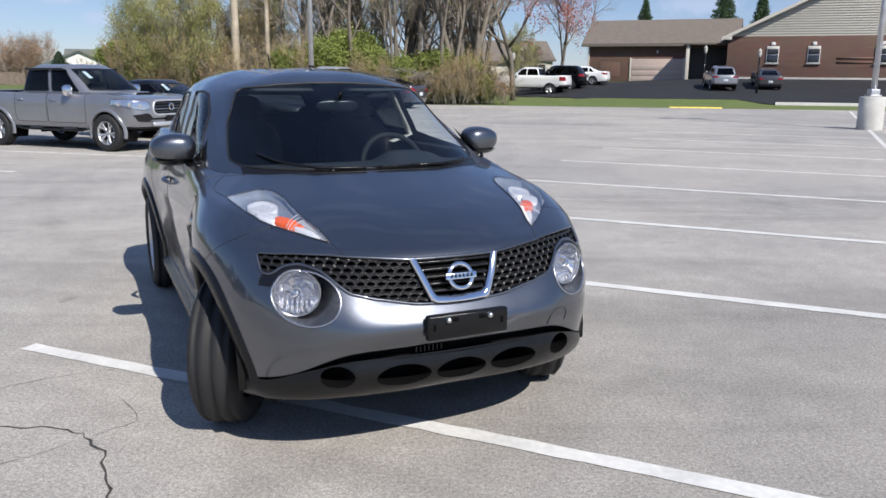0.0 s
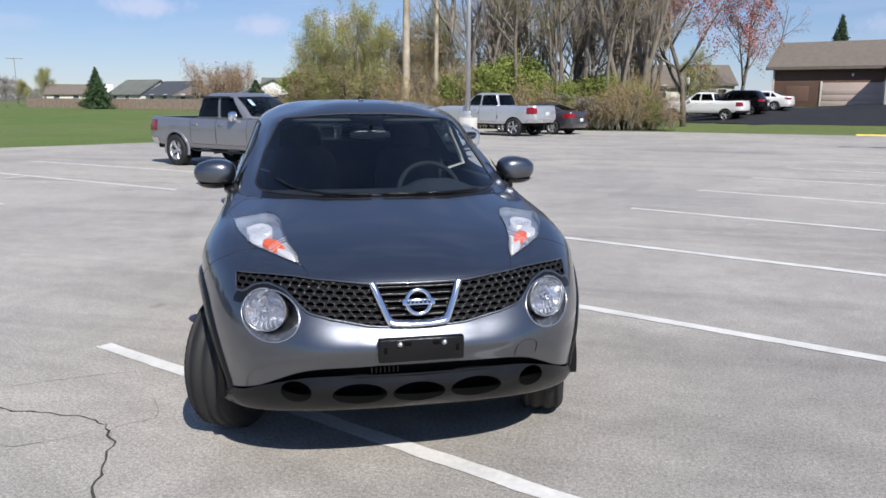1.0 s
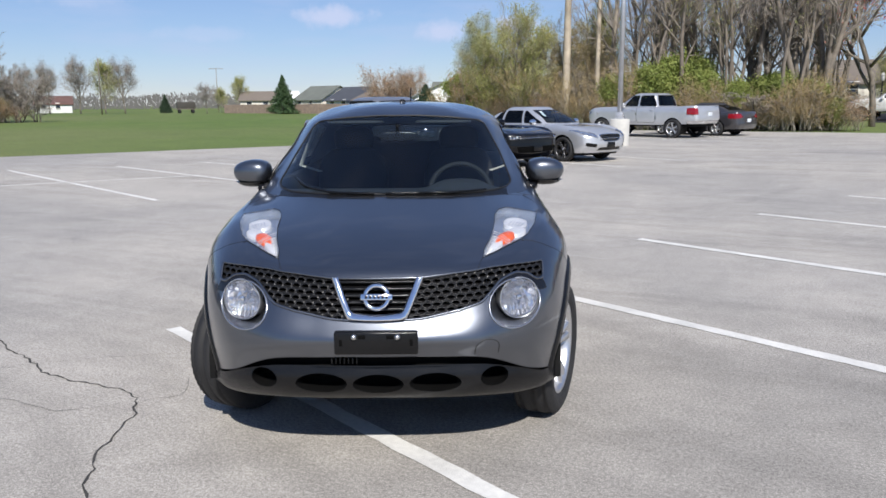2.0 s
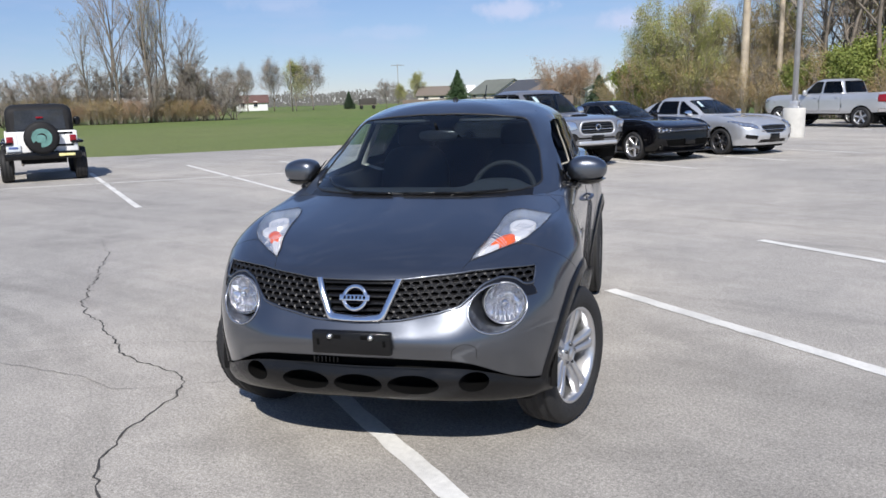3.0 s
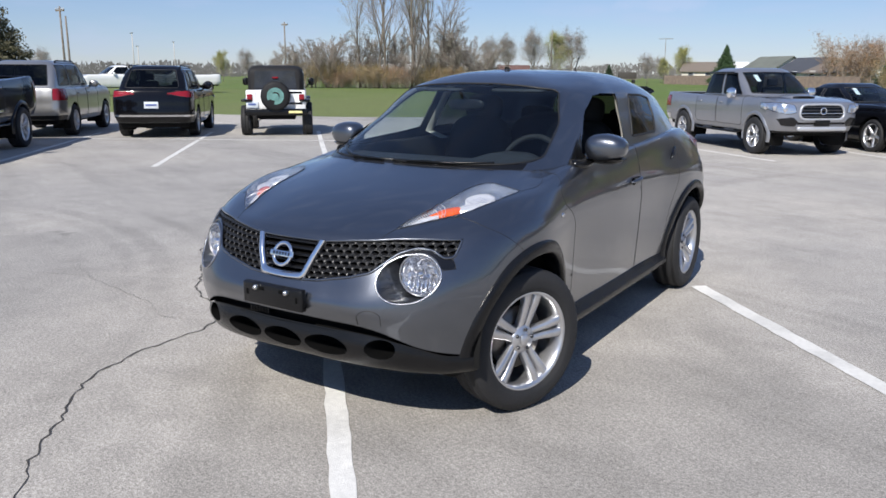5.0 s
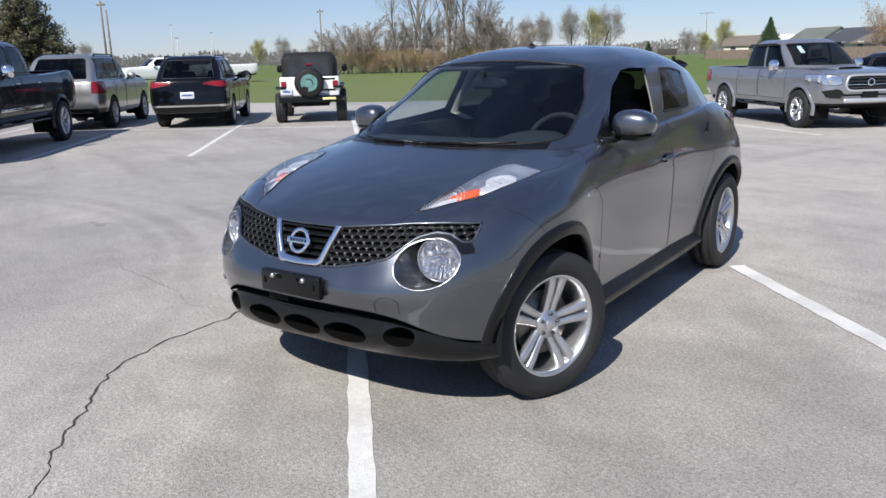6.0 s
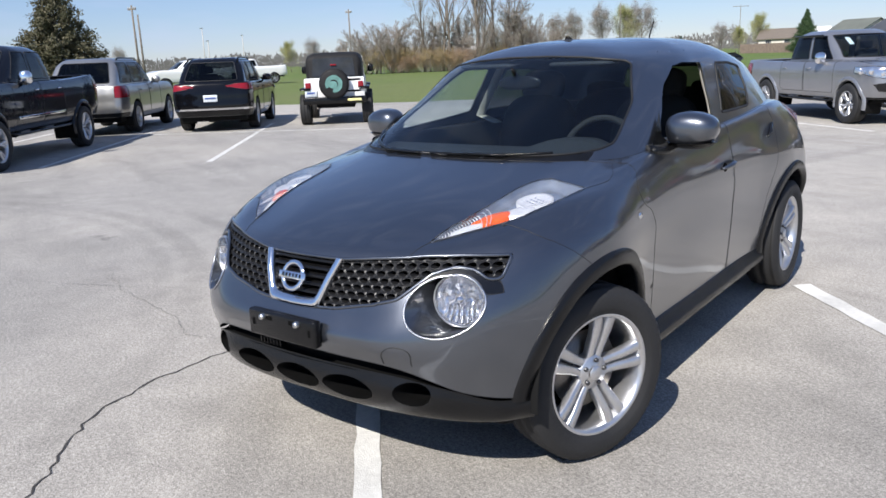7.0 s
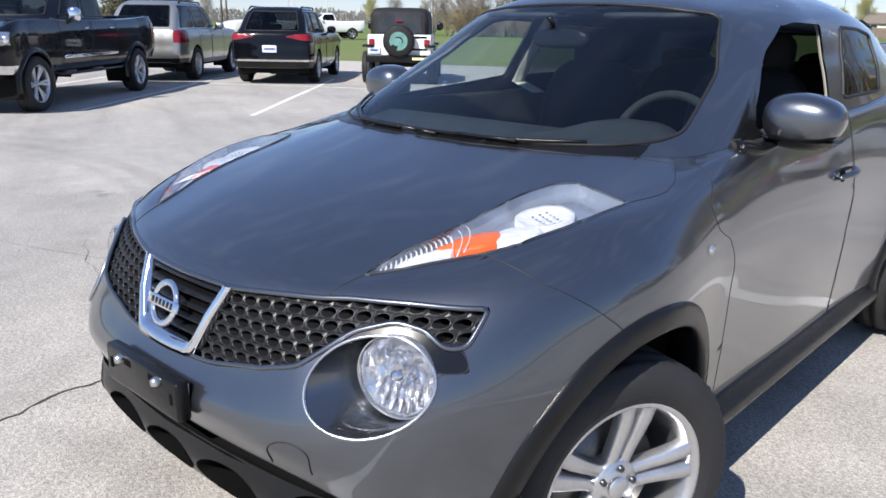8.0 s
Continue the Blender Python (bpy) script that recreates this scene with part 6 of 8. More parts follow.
# these three are compact models
for ob in (grey_truck, coupe, bpy.data.objects["saloon_car"]):
    ob.scale = (.93, .93, .93)

# silver pickup seen from behind and a grey saloon beyond it
vehicle("pickup_truck", "silver crew cab pickup seen from the tail", "pickup truck", parked(-20.45, 30.35, AWAY), "silver",
        3.745, .95, 1.19, 1.01, 1.93, .405, .55, 1.32, 1.18, 1.34, .70, 1.45, 2.72, 2.92, bed=(2.98, 4.93, 1.36), tumble=.84,
        front=[("grille", [(-.3, .90), (.6, .90), (.6, 1.1), (-.3, 1.1)], "black_plastic"), ("headlamp", lamp_poly(.66, 1.0, 1.0, 1.12), "reflector")],
        rear=[("tail_lamp", lamp_poly(.84, 1.1, 1.0, 1.28), "red_lens"), ("rear_bumper", [(-.3, .45), (1.2, .45), (1.2, .74), (-.3, .74)], "chrome")],
        pillars=[(1.10, 1.52), (1.92, 1.96), (2.86, 2.68)], doors=[(.8, 1.9), (1.93, 2.86)], fine=.8, rim=.26)
vehicle("saloon_car", "dark grey saloon with red tail lamps", "car", parked(-19.25, 33.2, AWAY), "grey_paint",
        2.70, .90, 1.05, .90, 1.42, .325, .24, .95, .74, .97, .5, 1.4, 2.5, 3.3, deck=1.04, tumble=.74,
        front=[("headlamp", lamp_poly(.55, .9, .66, .76), "reflector")], rear=[("tail_lamp", [(.42, .80), (.95, .74), (.97, .96), (.62, .94)], "red_lens")], pillars=[(.84, 1.5), (1.6, 1.68), (2.4, 2.35), (2.85, 2.5)], doors=[(.66, 1.6), (1.63, 2.4)], fine=.7)

bpy.data.objects["pickup_truck.001"].scale = (.96, .96, .96)

# black crossover, pewter estate, navy pickup in the row beside the grass
vehicle("suv_car", "black crossover with red tail lamps and silver bumper strip", "car", parked(-20.45, -.84, AWAY), "black_paint",
        2.725, .92, 1.00, .90, 1.66, .352, .30, 1.09, .88, 1.1, .5, 1.32, 3.10, 3.58, deck=1.10, tumble=.80,
        front=[("grille", lamp_poly(-.3, .6, .6, .8), "black_plastic"), ("headlamp", lamp_poly(.55, .9, .82, .92), "reflector")],
        rear=[("tail_lamp", [(.36, 1.015), (.66, .955), (.97, .93), (.99, 1.08), (.60, 1.075), (.36, 1.04)], "red_lens"), ("rear_trim", lamp_poly(-.3, 1.2, .50, .545), "chrome"), ("rear_bumper", [(-.3, .25), (1.2, .25), (1.2, .49), (-.3, .49)], "black_plastic")],
        pillars=[(.90, 1.46), (1.66, 1.72), (2.55, 2.52), (3.22, 3.0)], doors=[(.66, 1.64), (1.67, 2.55)])
vehicle("suv_car", "pewter silver estate with dark roof rails", "car", parked(-20.95, -3.78, AWAY), "tan_silver",
        2.87, .93, 1.10, .93, 1.76, .370, .36, 1.14, .98, 1.16, .6, 1.35, 3.35, 3.85, deck=1.14, tumble=.82,
        front=[("headlamp", lamp_poly(.55, .9, .86, .98), "reflector")],
        rear=[("tail_lamp", lamp_poly(.74, .99, .86, 1.12), "red_lens"), ("rear_bumper", [(-.3, .30), (1.2, .30), (1.2, .52), (-.3, .52)], "black_plastic")],
        pillars=[(.98, 1.48), (1.74, 1.78), (2.62, 2.62), (3.55, 3.32)], doors=[(.74, 1.72), (1.75, 2.62)])
for ob in [o for o in bpy.data.objects if o.name.startswith("suv_car")]:
    tan = "pewter" in ob["label"]
    for s in (1, -1):
        hh = 1.76 if tan else 1.66
        ww = .60 if tan else .57
        link("roof_rail", *tube([(s * ww, 1.5, hh - .06), (s * ww, 1.6, hh - .005), (s * ww, 2.9, hh - .005), (s * ww, 3.05, hh - .06)], .020, False, 6), M["black_plastic"], ob)
    bar = boxpart("plate_print_bar", (-.12, .12, 4.74 if not tan else 4.985, 4.745 if not tan else 4.99, .75, .79), M["plate_bar"], ob, .001)
    bar.location.y = -1.0 if not tan else -1.0
vehicle("pickup_truck", "dark navy crew cab pickup with chrome mirrors and side strips", "pickup truck", parked(-11.12, -3.98, TOWARDS), "navy_paint",
        3.745, .97, 1.20, 1.01, 1.96, .405, .56, 1.34, 1.20, 1.35, .70, 1.45, 2.75, 2.95, bed=(3.0, 4.95, 1.40), tumble=.84,
        front=[("grille", [(-.3, .82), (.6, .82), (.62, 1.14), (-.3, 1.16)], "chrome"), ("headlamp", lamp_poly(.66, 1.0, .98, 1.16), "reflector"), ("front_bumper", [(-.3, .45), (1.2, .45), (1.2, .70), (-.3, .70)], "chrome")],
        rear=[("tail_lamp", lamp_poly(.84, 1.1, 1.0, 1.30), "red_lens"), ("rear_bumper", [(-.3, .45), (1.2, .45), (1.2, .74), (-.3, .74)], "chrome")],
        pillars=[(1.10, 1.52), (1.92, 1.96), (2.88, 2.70)], doors=[(.8, 1.9), (1.93, 2.88)], rim=.27, steps=1, mirror="chrome", handle="chrome", flare="navy_paint", spokes_n=6, split=8.0)
navy_truck = bpy.data.objects["pickup_truck.002"]
for s in (1, -1):
    boxpart("side_strip", (s * 1.008, s * 1.022, .85, 2.85, .74, .79), M["chrome"], navy_truck, .004)

def on_ground(x, y, heading, tilt=True):
    """A place on the sloping drive: front axle at x, y, tilted to the ground under both axles, or level."""
    a = radians(heading)
    rear = terrain(x - 2.7 * math.sin(a), y + 2.7 * math.cos(a))
    z = terrain(x, y)
    if not tilt:
        return pose(x, y, (z + rear) / 2, 0, 0, heading)
    return pose(x, y, z + .01, -math.degrees(math.atan2(z - rear, 2.7)), 0, heading)


# vehicles across the grass, before the brick building
vehicle("pickup_truck", "white crew cab pickup parked on dark asphalt", "pickup truck", on_ground(*lot(-19.35, 56.2)[:2], AWAY, False), "white_paint",
        3.70, .95, 1.19, 1.01, 1.95, .405, .55, 1.34, 1.20, 1.35, .70, 1.45, 2.72, 2.92, bed=(2.98, 4.88, 1.38), tumble=.84,
        front=[("headlamp", lamp_poly(.66, 1.0, .98, 1.14), "reflector")], rear=[("tail_lamp", lamp_poly(.84, 1.1, 1.0, 1.28), "red_lens"), ("rear_bumper", [(-.3, .45), (1.2, .45), (1.2, .72), (-.3, .72)], "chrome")],
        pillars=[(1.10, 1.52), (1.92, 1.96), (2.86, 2.68)], doors=[(.8, 1.9), (1.93, 2.86)], fine=.55, rim=.26)
vehicle("suv_car", "black utility vehicle beside the white pickup", "car", on_ground(*lot(-18.0, 59.6)[:2], AWAY, False), "black_paint",
        2.95, .95, 1.10, .95, 1.80, .37, .36, 1.16, 1.0, 1.18, .6, 1.35, 3.4, 3.85, deck=1.15, tumble=.82,
        rear=[("tail_lamp", lamp_poly(.7, .99, 1.0, 1.16), "red_lens")], pillars=[(.98, 1.48), (1.74, 1.78), (2.62, 2.62), (3.55, 3.32)], fine=.5)
vehicle("saloon_car", "white saloon on the dark asphalt drive", "car", on_ground(*lot(-16.9, 63.0)[:2], AWAY, False), "white_paint",
        2.75, .93, 1.10, .91, 1.44, .33, .24, .96, .74, .97, .5, 1.4, 2.5, 3.3, deck=1.04, tumble=.74,
        rear=[("tail_lamp", lamp_poly(.5, .9, .8, .94), "red_lens")], pillars=[(.84, 1.5), (1.6, 1.68), (2.4, 2.35), (2.85, 2.5)], fine=.5)


vehicle("suv_car", "silver grey utility vehicle parked facing the brick building", "car", on_ground(21.0, 61.4, 171), "cement_grey",
        2.75, .92, 1.0, .92, 1.70, .36, .32, 1.1, .9, 1.1, .5, 1.32, 3.1, 3.58, deck=1.10, tumble=.80,
        rear=[("tail_lamp", [(.5, .98), (.95, .94), (.97, 1.09), (.55, 1.07)], "red_lens"), ("rear_bumper", [(-.3, .25), (1.2, .25), (1.2, .5), (-.3, .5)], "black_plastic")], pillars=[(.90, 1.46), (1.66, 1.72), (2.55, 2.52), (3.22, 3.0)], fine=.55)
vehicle("saloon_car", "dark blue grey saloon parked by a lamp post", "car", on_ground(25.1, 62.6, 166), "grey_paint",
        2.70, .90, 1.05, .90, 1.44, .325, .24, .95, .74, .97, .5, 1.4, 2.5, 3.3, deck=1.04, tumble=.74,
        rear=[("tail_lamp", lamp_poly(.5, .9, .8, .94), "red_lens")], pillars=[(.84, 1.5), (1.6, 1.68), (2.4, 2.35), (2.85, 2.5)], fine=.5)
# far row behind the estate
for i, (x, y, hd) in enumerate(((-53.8, 10.6, 8), (-60.5, 16.4, 4))):
    vehicle("pickup_truck", "white pickup in the distant parking row", "pickup truck", pose(x, y, 0, 0, 0, hd), "white_paint",
            3.70, .95, 1.19, 1.01, 1.95, .405, .55, 1.34, 1.20, 1.35, .70, 1.45, 2.4, 2.6, bed=(2.66, 4.88, 1.38), tumble=.84, pillars=[(1.10, 1.52), (2.4, 2.3)], fine=.45)


# white off-roader with a black soft top
def soft_top_off_roader(m):
    j = thing("off_roader", m, "white short off-roader with black soft top and covered spare wheel", "car", "parked vehicles")
    wp, bp = M["white_paint"], M["black_plastic"]
    part("tub", box(bmesh.new(), -.70, .70, .55, 2.78, .56, 1.10, .035, 3), wp, j)
    part("hood", box(bmesh.new(), -.56, .56, -.50, .62, .80, 1.10, .05, 3), wp, j)
    part("grille", box(bmesh.new(), -.58, .58, -.56, -.49, .66, 1.09, .03, 2), wp, j)
    for s in (1, -1):
        for y0, y1 in ((-.52, .52), (1.92, 2.86)):
            part("fender", box(bmesh.new(), s * .56, s * .82, y0, y1, .82, .88, .03, 2), bp, j, "black fender flare")
        part("door", box(bmesh.new(), s * .695, s * .715, .66, 1.62, .60, 1.10, .008), wp, j)
        part("tail_lamp", box(bmesh.new(), s * .55, s * .68, 2.77, 2.815, .84, 1.0, .015), M["red_lens"], j)
        link("door_mirror", *ball(s * .85, .74, 1.28, .08, .05, .10, 14, 10, .7), bp, j)
        link("mirror_arm", *tube([(s * .70, .70, 1.12), (s * .78, .72, 1.22)], .014, False, 6), bp, j)
        part("rear_corner", box(bmesh.new(), s * .46, s * .705, 2.72, 2.79, .56, 1.09, .02), wp, j)
    rows = []
    for y, sc, zt in ((.62, .96, 1.38), (.78, .98, 1.63), (1.0, 1.0, 1.68), (1.6, 1.0, 1.69), (2.4, 1.0, 1.68), (2.62, .985, 1.645), (2.70, .97, 1.59)):
        row = []
        for a in np.linspace(0, math.pi, 25):
            x = .665 * sc * math.copysign(abs(math.cos(a)) ** .28, math.cos(a))
            z = 1.09 + (zt - 1.09) * abs(math.sin(a)) ** .30
            row.append((x, y, z))
        rows.append(row)
    rows.append([(x * .90, 2.72, 1.09 + (z - 1.09) * .93) for x, y, z in rows[-1]])
    rows.append([(x * 1.0, 2.755, 1.09 + (z - 1.09) * .05) for x, y, z in rows[-1]])
    link("soft_top", *strip(rows), M["canvas"], j, "black canvas soft top")
    rows = []
    for k in range(13):
        t = k / 12
        rows.append([(x, 2.735 + .030 * (1 - t) + .006 * math.sin(9 * x + 4 * t), 1.13 + .42 * t) for x in np.linspace(-.50 + .03 * t, .50 - .03 * t, 13)])
    link("rear_vinyl_window", *strip(rows), M["clear_vinyl"], j, "creased clear vinyl rear window")
    part("stop_lamp", box(bmesh.new(), -.07, .07, 2.755, 2.79, 1.37, 1.41, .008), M["red_lens"], j)
    part("tailgate", box(bmesh.new(), -.46, .46, 2.74, 2.785, .62, 1.08, .012), wp, j)
    part("rear_bumper", box(bmesh.new(), -.74, .74, 2.80, 2.94, .50, .66, .02), bp, j)
    part("yellow_bumper_sticker", box(bmesh.new(), -.62, -.30, 2.938, 2.945, .555, .61, .002), M["yellow_sticker"], j)
    part("number_plate", box(bmesh.new(), .42, .70, 2.80, 2.82, .68, .83, .004), M["plate"], j)
    part("plate_print_bar", box(bmesh.new(), .47, .65, 2.818, 2.824, .735, .785, .001), M["plate_bar"], j)
    for z in (.76, 1.02):
        part("hinge", box(bmesh.new(), -.62, -.26, 2.78, 2.80, z, z + .045, .006), bp, j)
    v, f = lathe([(.0005, .125), (.28, .125), (.335, .10), (.352, .05), (.352, -.08), (.30, -.11), (.0005, -.11)], 40)
    cover = link("spare_wheel_cover", [(y, 2.90 + x, z + .96) for x, y, z in v], f, M["canvas"], j, "black spare wheel cover with faded green print")
    v, f = lathe([(.10, .128), (.20, .1285)], 30, "x", (-30, 280))
    link("printed_ring", [(y, 2.90 + x, z + .96) for x, y, z in v], f, M["green_print"], cover)
    link("printed_patch", *ball(.02, 3.026, .94, .10, .004, .085, 18, 8, .8), M["green_print"], cover)
    link("windscreen_frame", *tube([(-.66, .58, 1.10), (-.64, .66, 1.55), (.64, .66, 1.55), (.66, .58, 1.10)], .03, False, 6), wp, j)
    part("chassis", box(bmesh.new(), -.45, .45, -.4, 2.8, .40, .56, .02), M["under"], j)
    link("exhaust", *tube([(.35, 1.9, .40), (.42, 2.7, .40), (.42, 2.86, .40)], .03, False, 8), M["brake"], j)
    for s in (1, -1):
        for cy in (0, 2.37):
            wheel(j, (s * .735, cy, .365), 0, s > 0, .365, .25, .20, 5, 0.0, M["alloy"], 36, True)
    return j


soft_top_off_roader(parked(-20.12, 1.93, AWAY))


# ---- trees and shrubs ----
M["bark"] = mat("grey_bark", (0.175, 0.150, 0.122), 0.9, noise_scale=3, vary=0.4, bump=0.5, bump_scale=12)
M["pale_bark"] = mat("pale_bark", (0.40, 0.34, 0.26), 0.85, noise_scale=2, vary=0.35, bump=0.4, bump_scale=10)
M["twig"] = mat("bare_twigs", (0.300, 0.250, 0.200), 0.9, noise_scale=1.2, vary=0.35)
M["grey_twig"] = mat("grey_twigs", (0.330, 0.290, 0.250), 0.9, noise_scale=1.2, vary=0.3)
M["grove_twig"] = mat("grey_brown_twigs", (0.290, 0.255, 0.220), 0.9, noise_scale=1.0, vary=0.3)
M["straw"] = mat("dry_brush", (0.330, 0.230, 0.120), 0.9, noise_scale=0.9, vary=0.45)


def leaf_mat(name, a, b):
    m = mat(name, a, 0.7)
    n, l = m.node_tree.nodes, m.node_tree.links
    g = n.new("ShaderNodeNewGeometry")
    r = n.new("ShaderNodeMixRGB")
    r.inputs["Color1"].default_value, r.inputs["Color2"].default_value = (*a, 1), (*b, 1)
    l.new(g.outputs["Random Per Island"], r.inputs["Fac"])
    l.new(r.outputs["Color"], n["Principled BSDF"].inputs["Base Color"])
    n["Principled BSDF"].inputs["Subsurface Weight"].default_value = 0.0
    return m


M["bud_green"] = leaf_mat("spring_buds", (0.240, 0.275, 0.070), (0.350, 0.320, 0.135))
M["fresh_green"] = leaf_mat("fresh_leaves", (0.150, 0.205, 0.035), (0.260, 0.285, 0.075))
M["olive"] = leaf_mat("olive_brush", (0.240, 0.205, 0.080), (0.350, 0.265, 0.130))
M["rust"] = leaf_mat("rusty_brush", (0.300, 0.165, 0.085), (0.380, 0.250, 0.140))
M["red_bud"] = leaf_mat("red_buds", (0.330, 0.060, 0.050), (0.420, 0.170, 0.130))
M["spruce"] = leaf_mat("spruce_needles", (0.018, 0.040, 0.020), (0.040, 0.070, 0.030))
M["pine"] = leaf_mat("pine_needles", (0.030, 0.070, 0.025), (0.060, 0.105, 0.035))
M["dull_spruce"] = leaf_mat("brownish_spruce", (0.060, 0.062, 0.030), (0.115, 0.100, 0.055))
M["far_brown"] = leaf_mat("distant_woods", (0.100, 0.097, 0.094), (0.128, 0.122, 0.114))
# paler, greyer copies for far trees: haze of distance put into the colour
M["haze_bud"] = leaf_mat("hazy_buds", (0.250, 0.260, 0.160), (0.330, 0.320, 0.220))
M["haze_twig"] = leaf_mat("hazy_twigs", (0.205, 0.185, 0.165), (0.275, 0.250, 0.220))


class Grower:
    def __init__(self, seed):
        self.r = random.Random(seed)
        self.wood, self.fine, self.tufts = ([], []), ([], []), []

    def add(self, store, piece):
        v, f = piece
        o = len(store[0])
        store[0].extend(tuple(p) for p in v)
        store[1].extend(tuple(i + o for i in g) for g in f)

    def twig(self, pts, rads):
        """A three sided tapering twig along pts."""
        verts, faces = self.fine
        (ax, ay, az), (bx, by, bz) = pts[0], pts[-1]
        dx, dy, dz = bx - ax, by - ay, bz - az
        k = math.sqrt(dx * dx + dy * dy + dz * dz) + 1e-9
        dx, dy, dz = dx / k, dy / k, dz / k
        ux, uy, uz = (dy, -dx, 0.0) if abs(dz) < .9 else (0.0, dz, -dy)
        k = math.sqrt(ux * ux + uy * uy + uz * uz) + 1e-9
        ux, uy, uz = ux / k, uy / k, uz / k
        wx, wy, wz = dy * uz - dz * uy, dz * ux - dx * uz, dx * uy - dy * ux
        o = len(verts)
        for (x, y, z), r in zip(pts, rads):
            verts.append((x + r * ux, y + r * uy, z + r * uz))
            verts.append((x + r * (-.5 * ux + .866 * wx), y + r * (-.5 * uy + .866 * wy), z + r * (-.5 * uz + .866 * wz)))
            verts.append((x + r * (-.5 * ux - .866 * wx), y + r * (-.5 * uy - .866 * wy), z + r * (-.5 * uz - .866 * wz)))
        for i in range(len(pts) - 1):
            a = o + 3 * i
            faces.append((a, a + 1, a + 4, a + 3))
            faces.append((a + 1, a + 2, a + 5, a + 4))
            faces.append((a + 2, a, a + 3, a + 5))

    def leaves(self, p, n, spread, size):
        self.tufts.append((p[0], p[1], p[2], n, spread, size))

    def foliage(self):
        """All the small leaves of the tufts: one thin diamond each."""
        g = np.random.default_rng(self.r.randrange(1 << 30))
        t = np.repeat(np.array(self.tufts, float), [int(q[3]) for q in self.tufts], axis=0)
        n = len(t)
        c = t[:, :3] + g.normal(size=(n, 3)) * t[:, 4:5]
        a, b = g.normal(size=(n, 3)), g.normal(size=(n, 3))
        a /= np.linalg.norm(a, axis=1)[:, None]
        b -= a * (a * b).sum(1)[:, None]
        b /= np.linalg.norm(b, axis=1)[:, None] + 1e-9
        q = t[:, 5:6] * g.uniform(.6, 1.3, (n, 1))
        v = np.stack([c - a * q, c + b * q * .55, c + a * q, c - b * q * .55], 1).reshape(-1, 3)
        return v.tolist(), np.arange(4 * n).reshape(n, 4).tolist()

    def limb(self, p, d, length, rad, level, spec):
        """Grows one limb and its children."""
        r = self.r
        seg = (7, 5, 4, 2, 1)[min(level, 4)]
        wob, lift = spec["wobble"], spec["lift"] * (level > 0)
        x, y, z = p
        dx, dy, dz = d
        pts, step = [(x, y, z)], length / seg
        for i in range(seg):
            dx, dy, dz = dx + r.gauss(0, wob), dy + r.gauss(0, wob), dz + r.gauss(0, wob) + lift
            k = math.sqrt(dx * dx + dy * dy + dz * dz)
            dx, dy, dz = dx / k, dy / k, dz / k
            x, y, z = x + dx * step, y + dy * step, z + dz * step
            pts.append((x, y, z))
        rads = [rad * (1 - .75 * i / seg) for i in range(seg + 1)]
        if level < 2:
            self.add(self.wood, tube(pts, rads, False, (8, 6)[level]))
        else:
            self.twig(pts, rads)
        if level >= spec["levels"]:
            if spec["leaf"]:
                for q in pts[1:]:
                    self.leaves(q, spec["leaf"], spec["spread"], spec["size"])
            return
        k = spec["kids"][level]
        lo = spec["bare"] if level == 0 else .15
        for j in range(k):
            t = lo + (1 - lo) * (j + r.random()) / k
            u = t * seg
            i = min(int(u), seg - 1)
            a, b = Vector(pts[i]), Vector(pts[i + 1])
            q = a.lerp(b, u - i)
            az = r.uniform(0, 2 * math.pi)
            ax = (b - a).normalized()
            side = ax.cross(Vector((math.cos(az), math.sin(az), .3))).normalized()
            an = radians(r.uniform(*spec["angle"]))
            nd = ax * math.cos(an) + side * math.sin(an)
            ln = length * spec["ratio"][level] * (1.15 - .65 * t) * r.uniform(.75, 1.2)
            self.limb(tuple(q), tuple(nd), ln, max(rads[i] * spec["thin"], spec["min"]), level + 1, spec)


def tree(name, label, category, seed, height, spec, wood, fine, leaf, stems=1, lean=.06):
    """A tree of tapered trunk, limbs, twigs and buds or leaves, standing at the origin."""
    g = Grower(seed)
    for s in range(stems):
        a = 2 * math.pi * s / stems + g.r.random()
        off = .0 if stems == 1 else spec.get("gap", .3)
        g.limb((off * math.cos(a), off * math.sin(a), -.1), (lean * g.r.gauss(0, 1) + .12 * off * math.cos(a), lean * g.r.gauss(0, 1) + .12 * off * math.sin(a), 1),
               height * g.r.uniform(.85, 1.05) * .80, height * spec["girth"], 0, spec)
    t = thing(name, pose(0, 0, 0), label, category)
    link("trunk", *g.wood, M[wood], t)
    if g.fine[0]:
        link("branchwork", *g.fine, M[fine], t)
    if g.tufts:
        link("crown", *g.foliage(), M[leaf], t, smooth=False)
    return t


TALL = dict(levels=4, kids=(9, 6, 6, 4), ratio=(.42, .5, .5, .5), angle=(22, 52), wobble=.07, lift=.05, bare=.25, thin=.55, min=.007, girth=.0095, leaf=0, spread=.2, size=.05)
SLIM = dict(TALL, kids=(8, 6, 5, 4), ratio=(.30, .5, .5, .5), angle=(18, 42), bare=.3, girth=.008)
BUSHY = dict(levels=3, kids=(16, 9, 8), ratio=(.42, .5, .5), angle=(20, 50), wobble=.09, lift=.07, bare=.06, thin=.5, min=.0055, girth=.010, leaf=2, spread=.16, size=.036)
BRUSH = dict(levels=2, kids=(9, 8), ratio=(.5, .45), angle=(8, 36), wobble=.12, lift=.06, bare=.04, thin=.5, min=.005, girth=.0045, leaf=1, spread=.10, size=.030, gap=.7)
LEAFY = dict(BUSHY, leaf=6, size=.065, spread=.22)
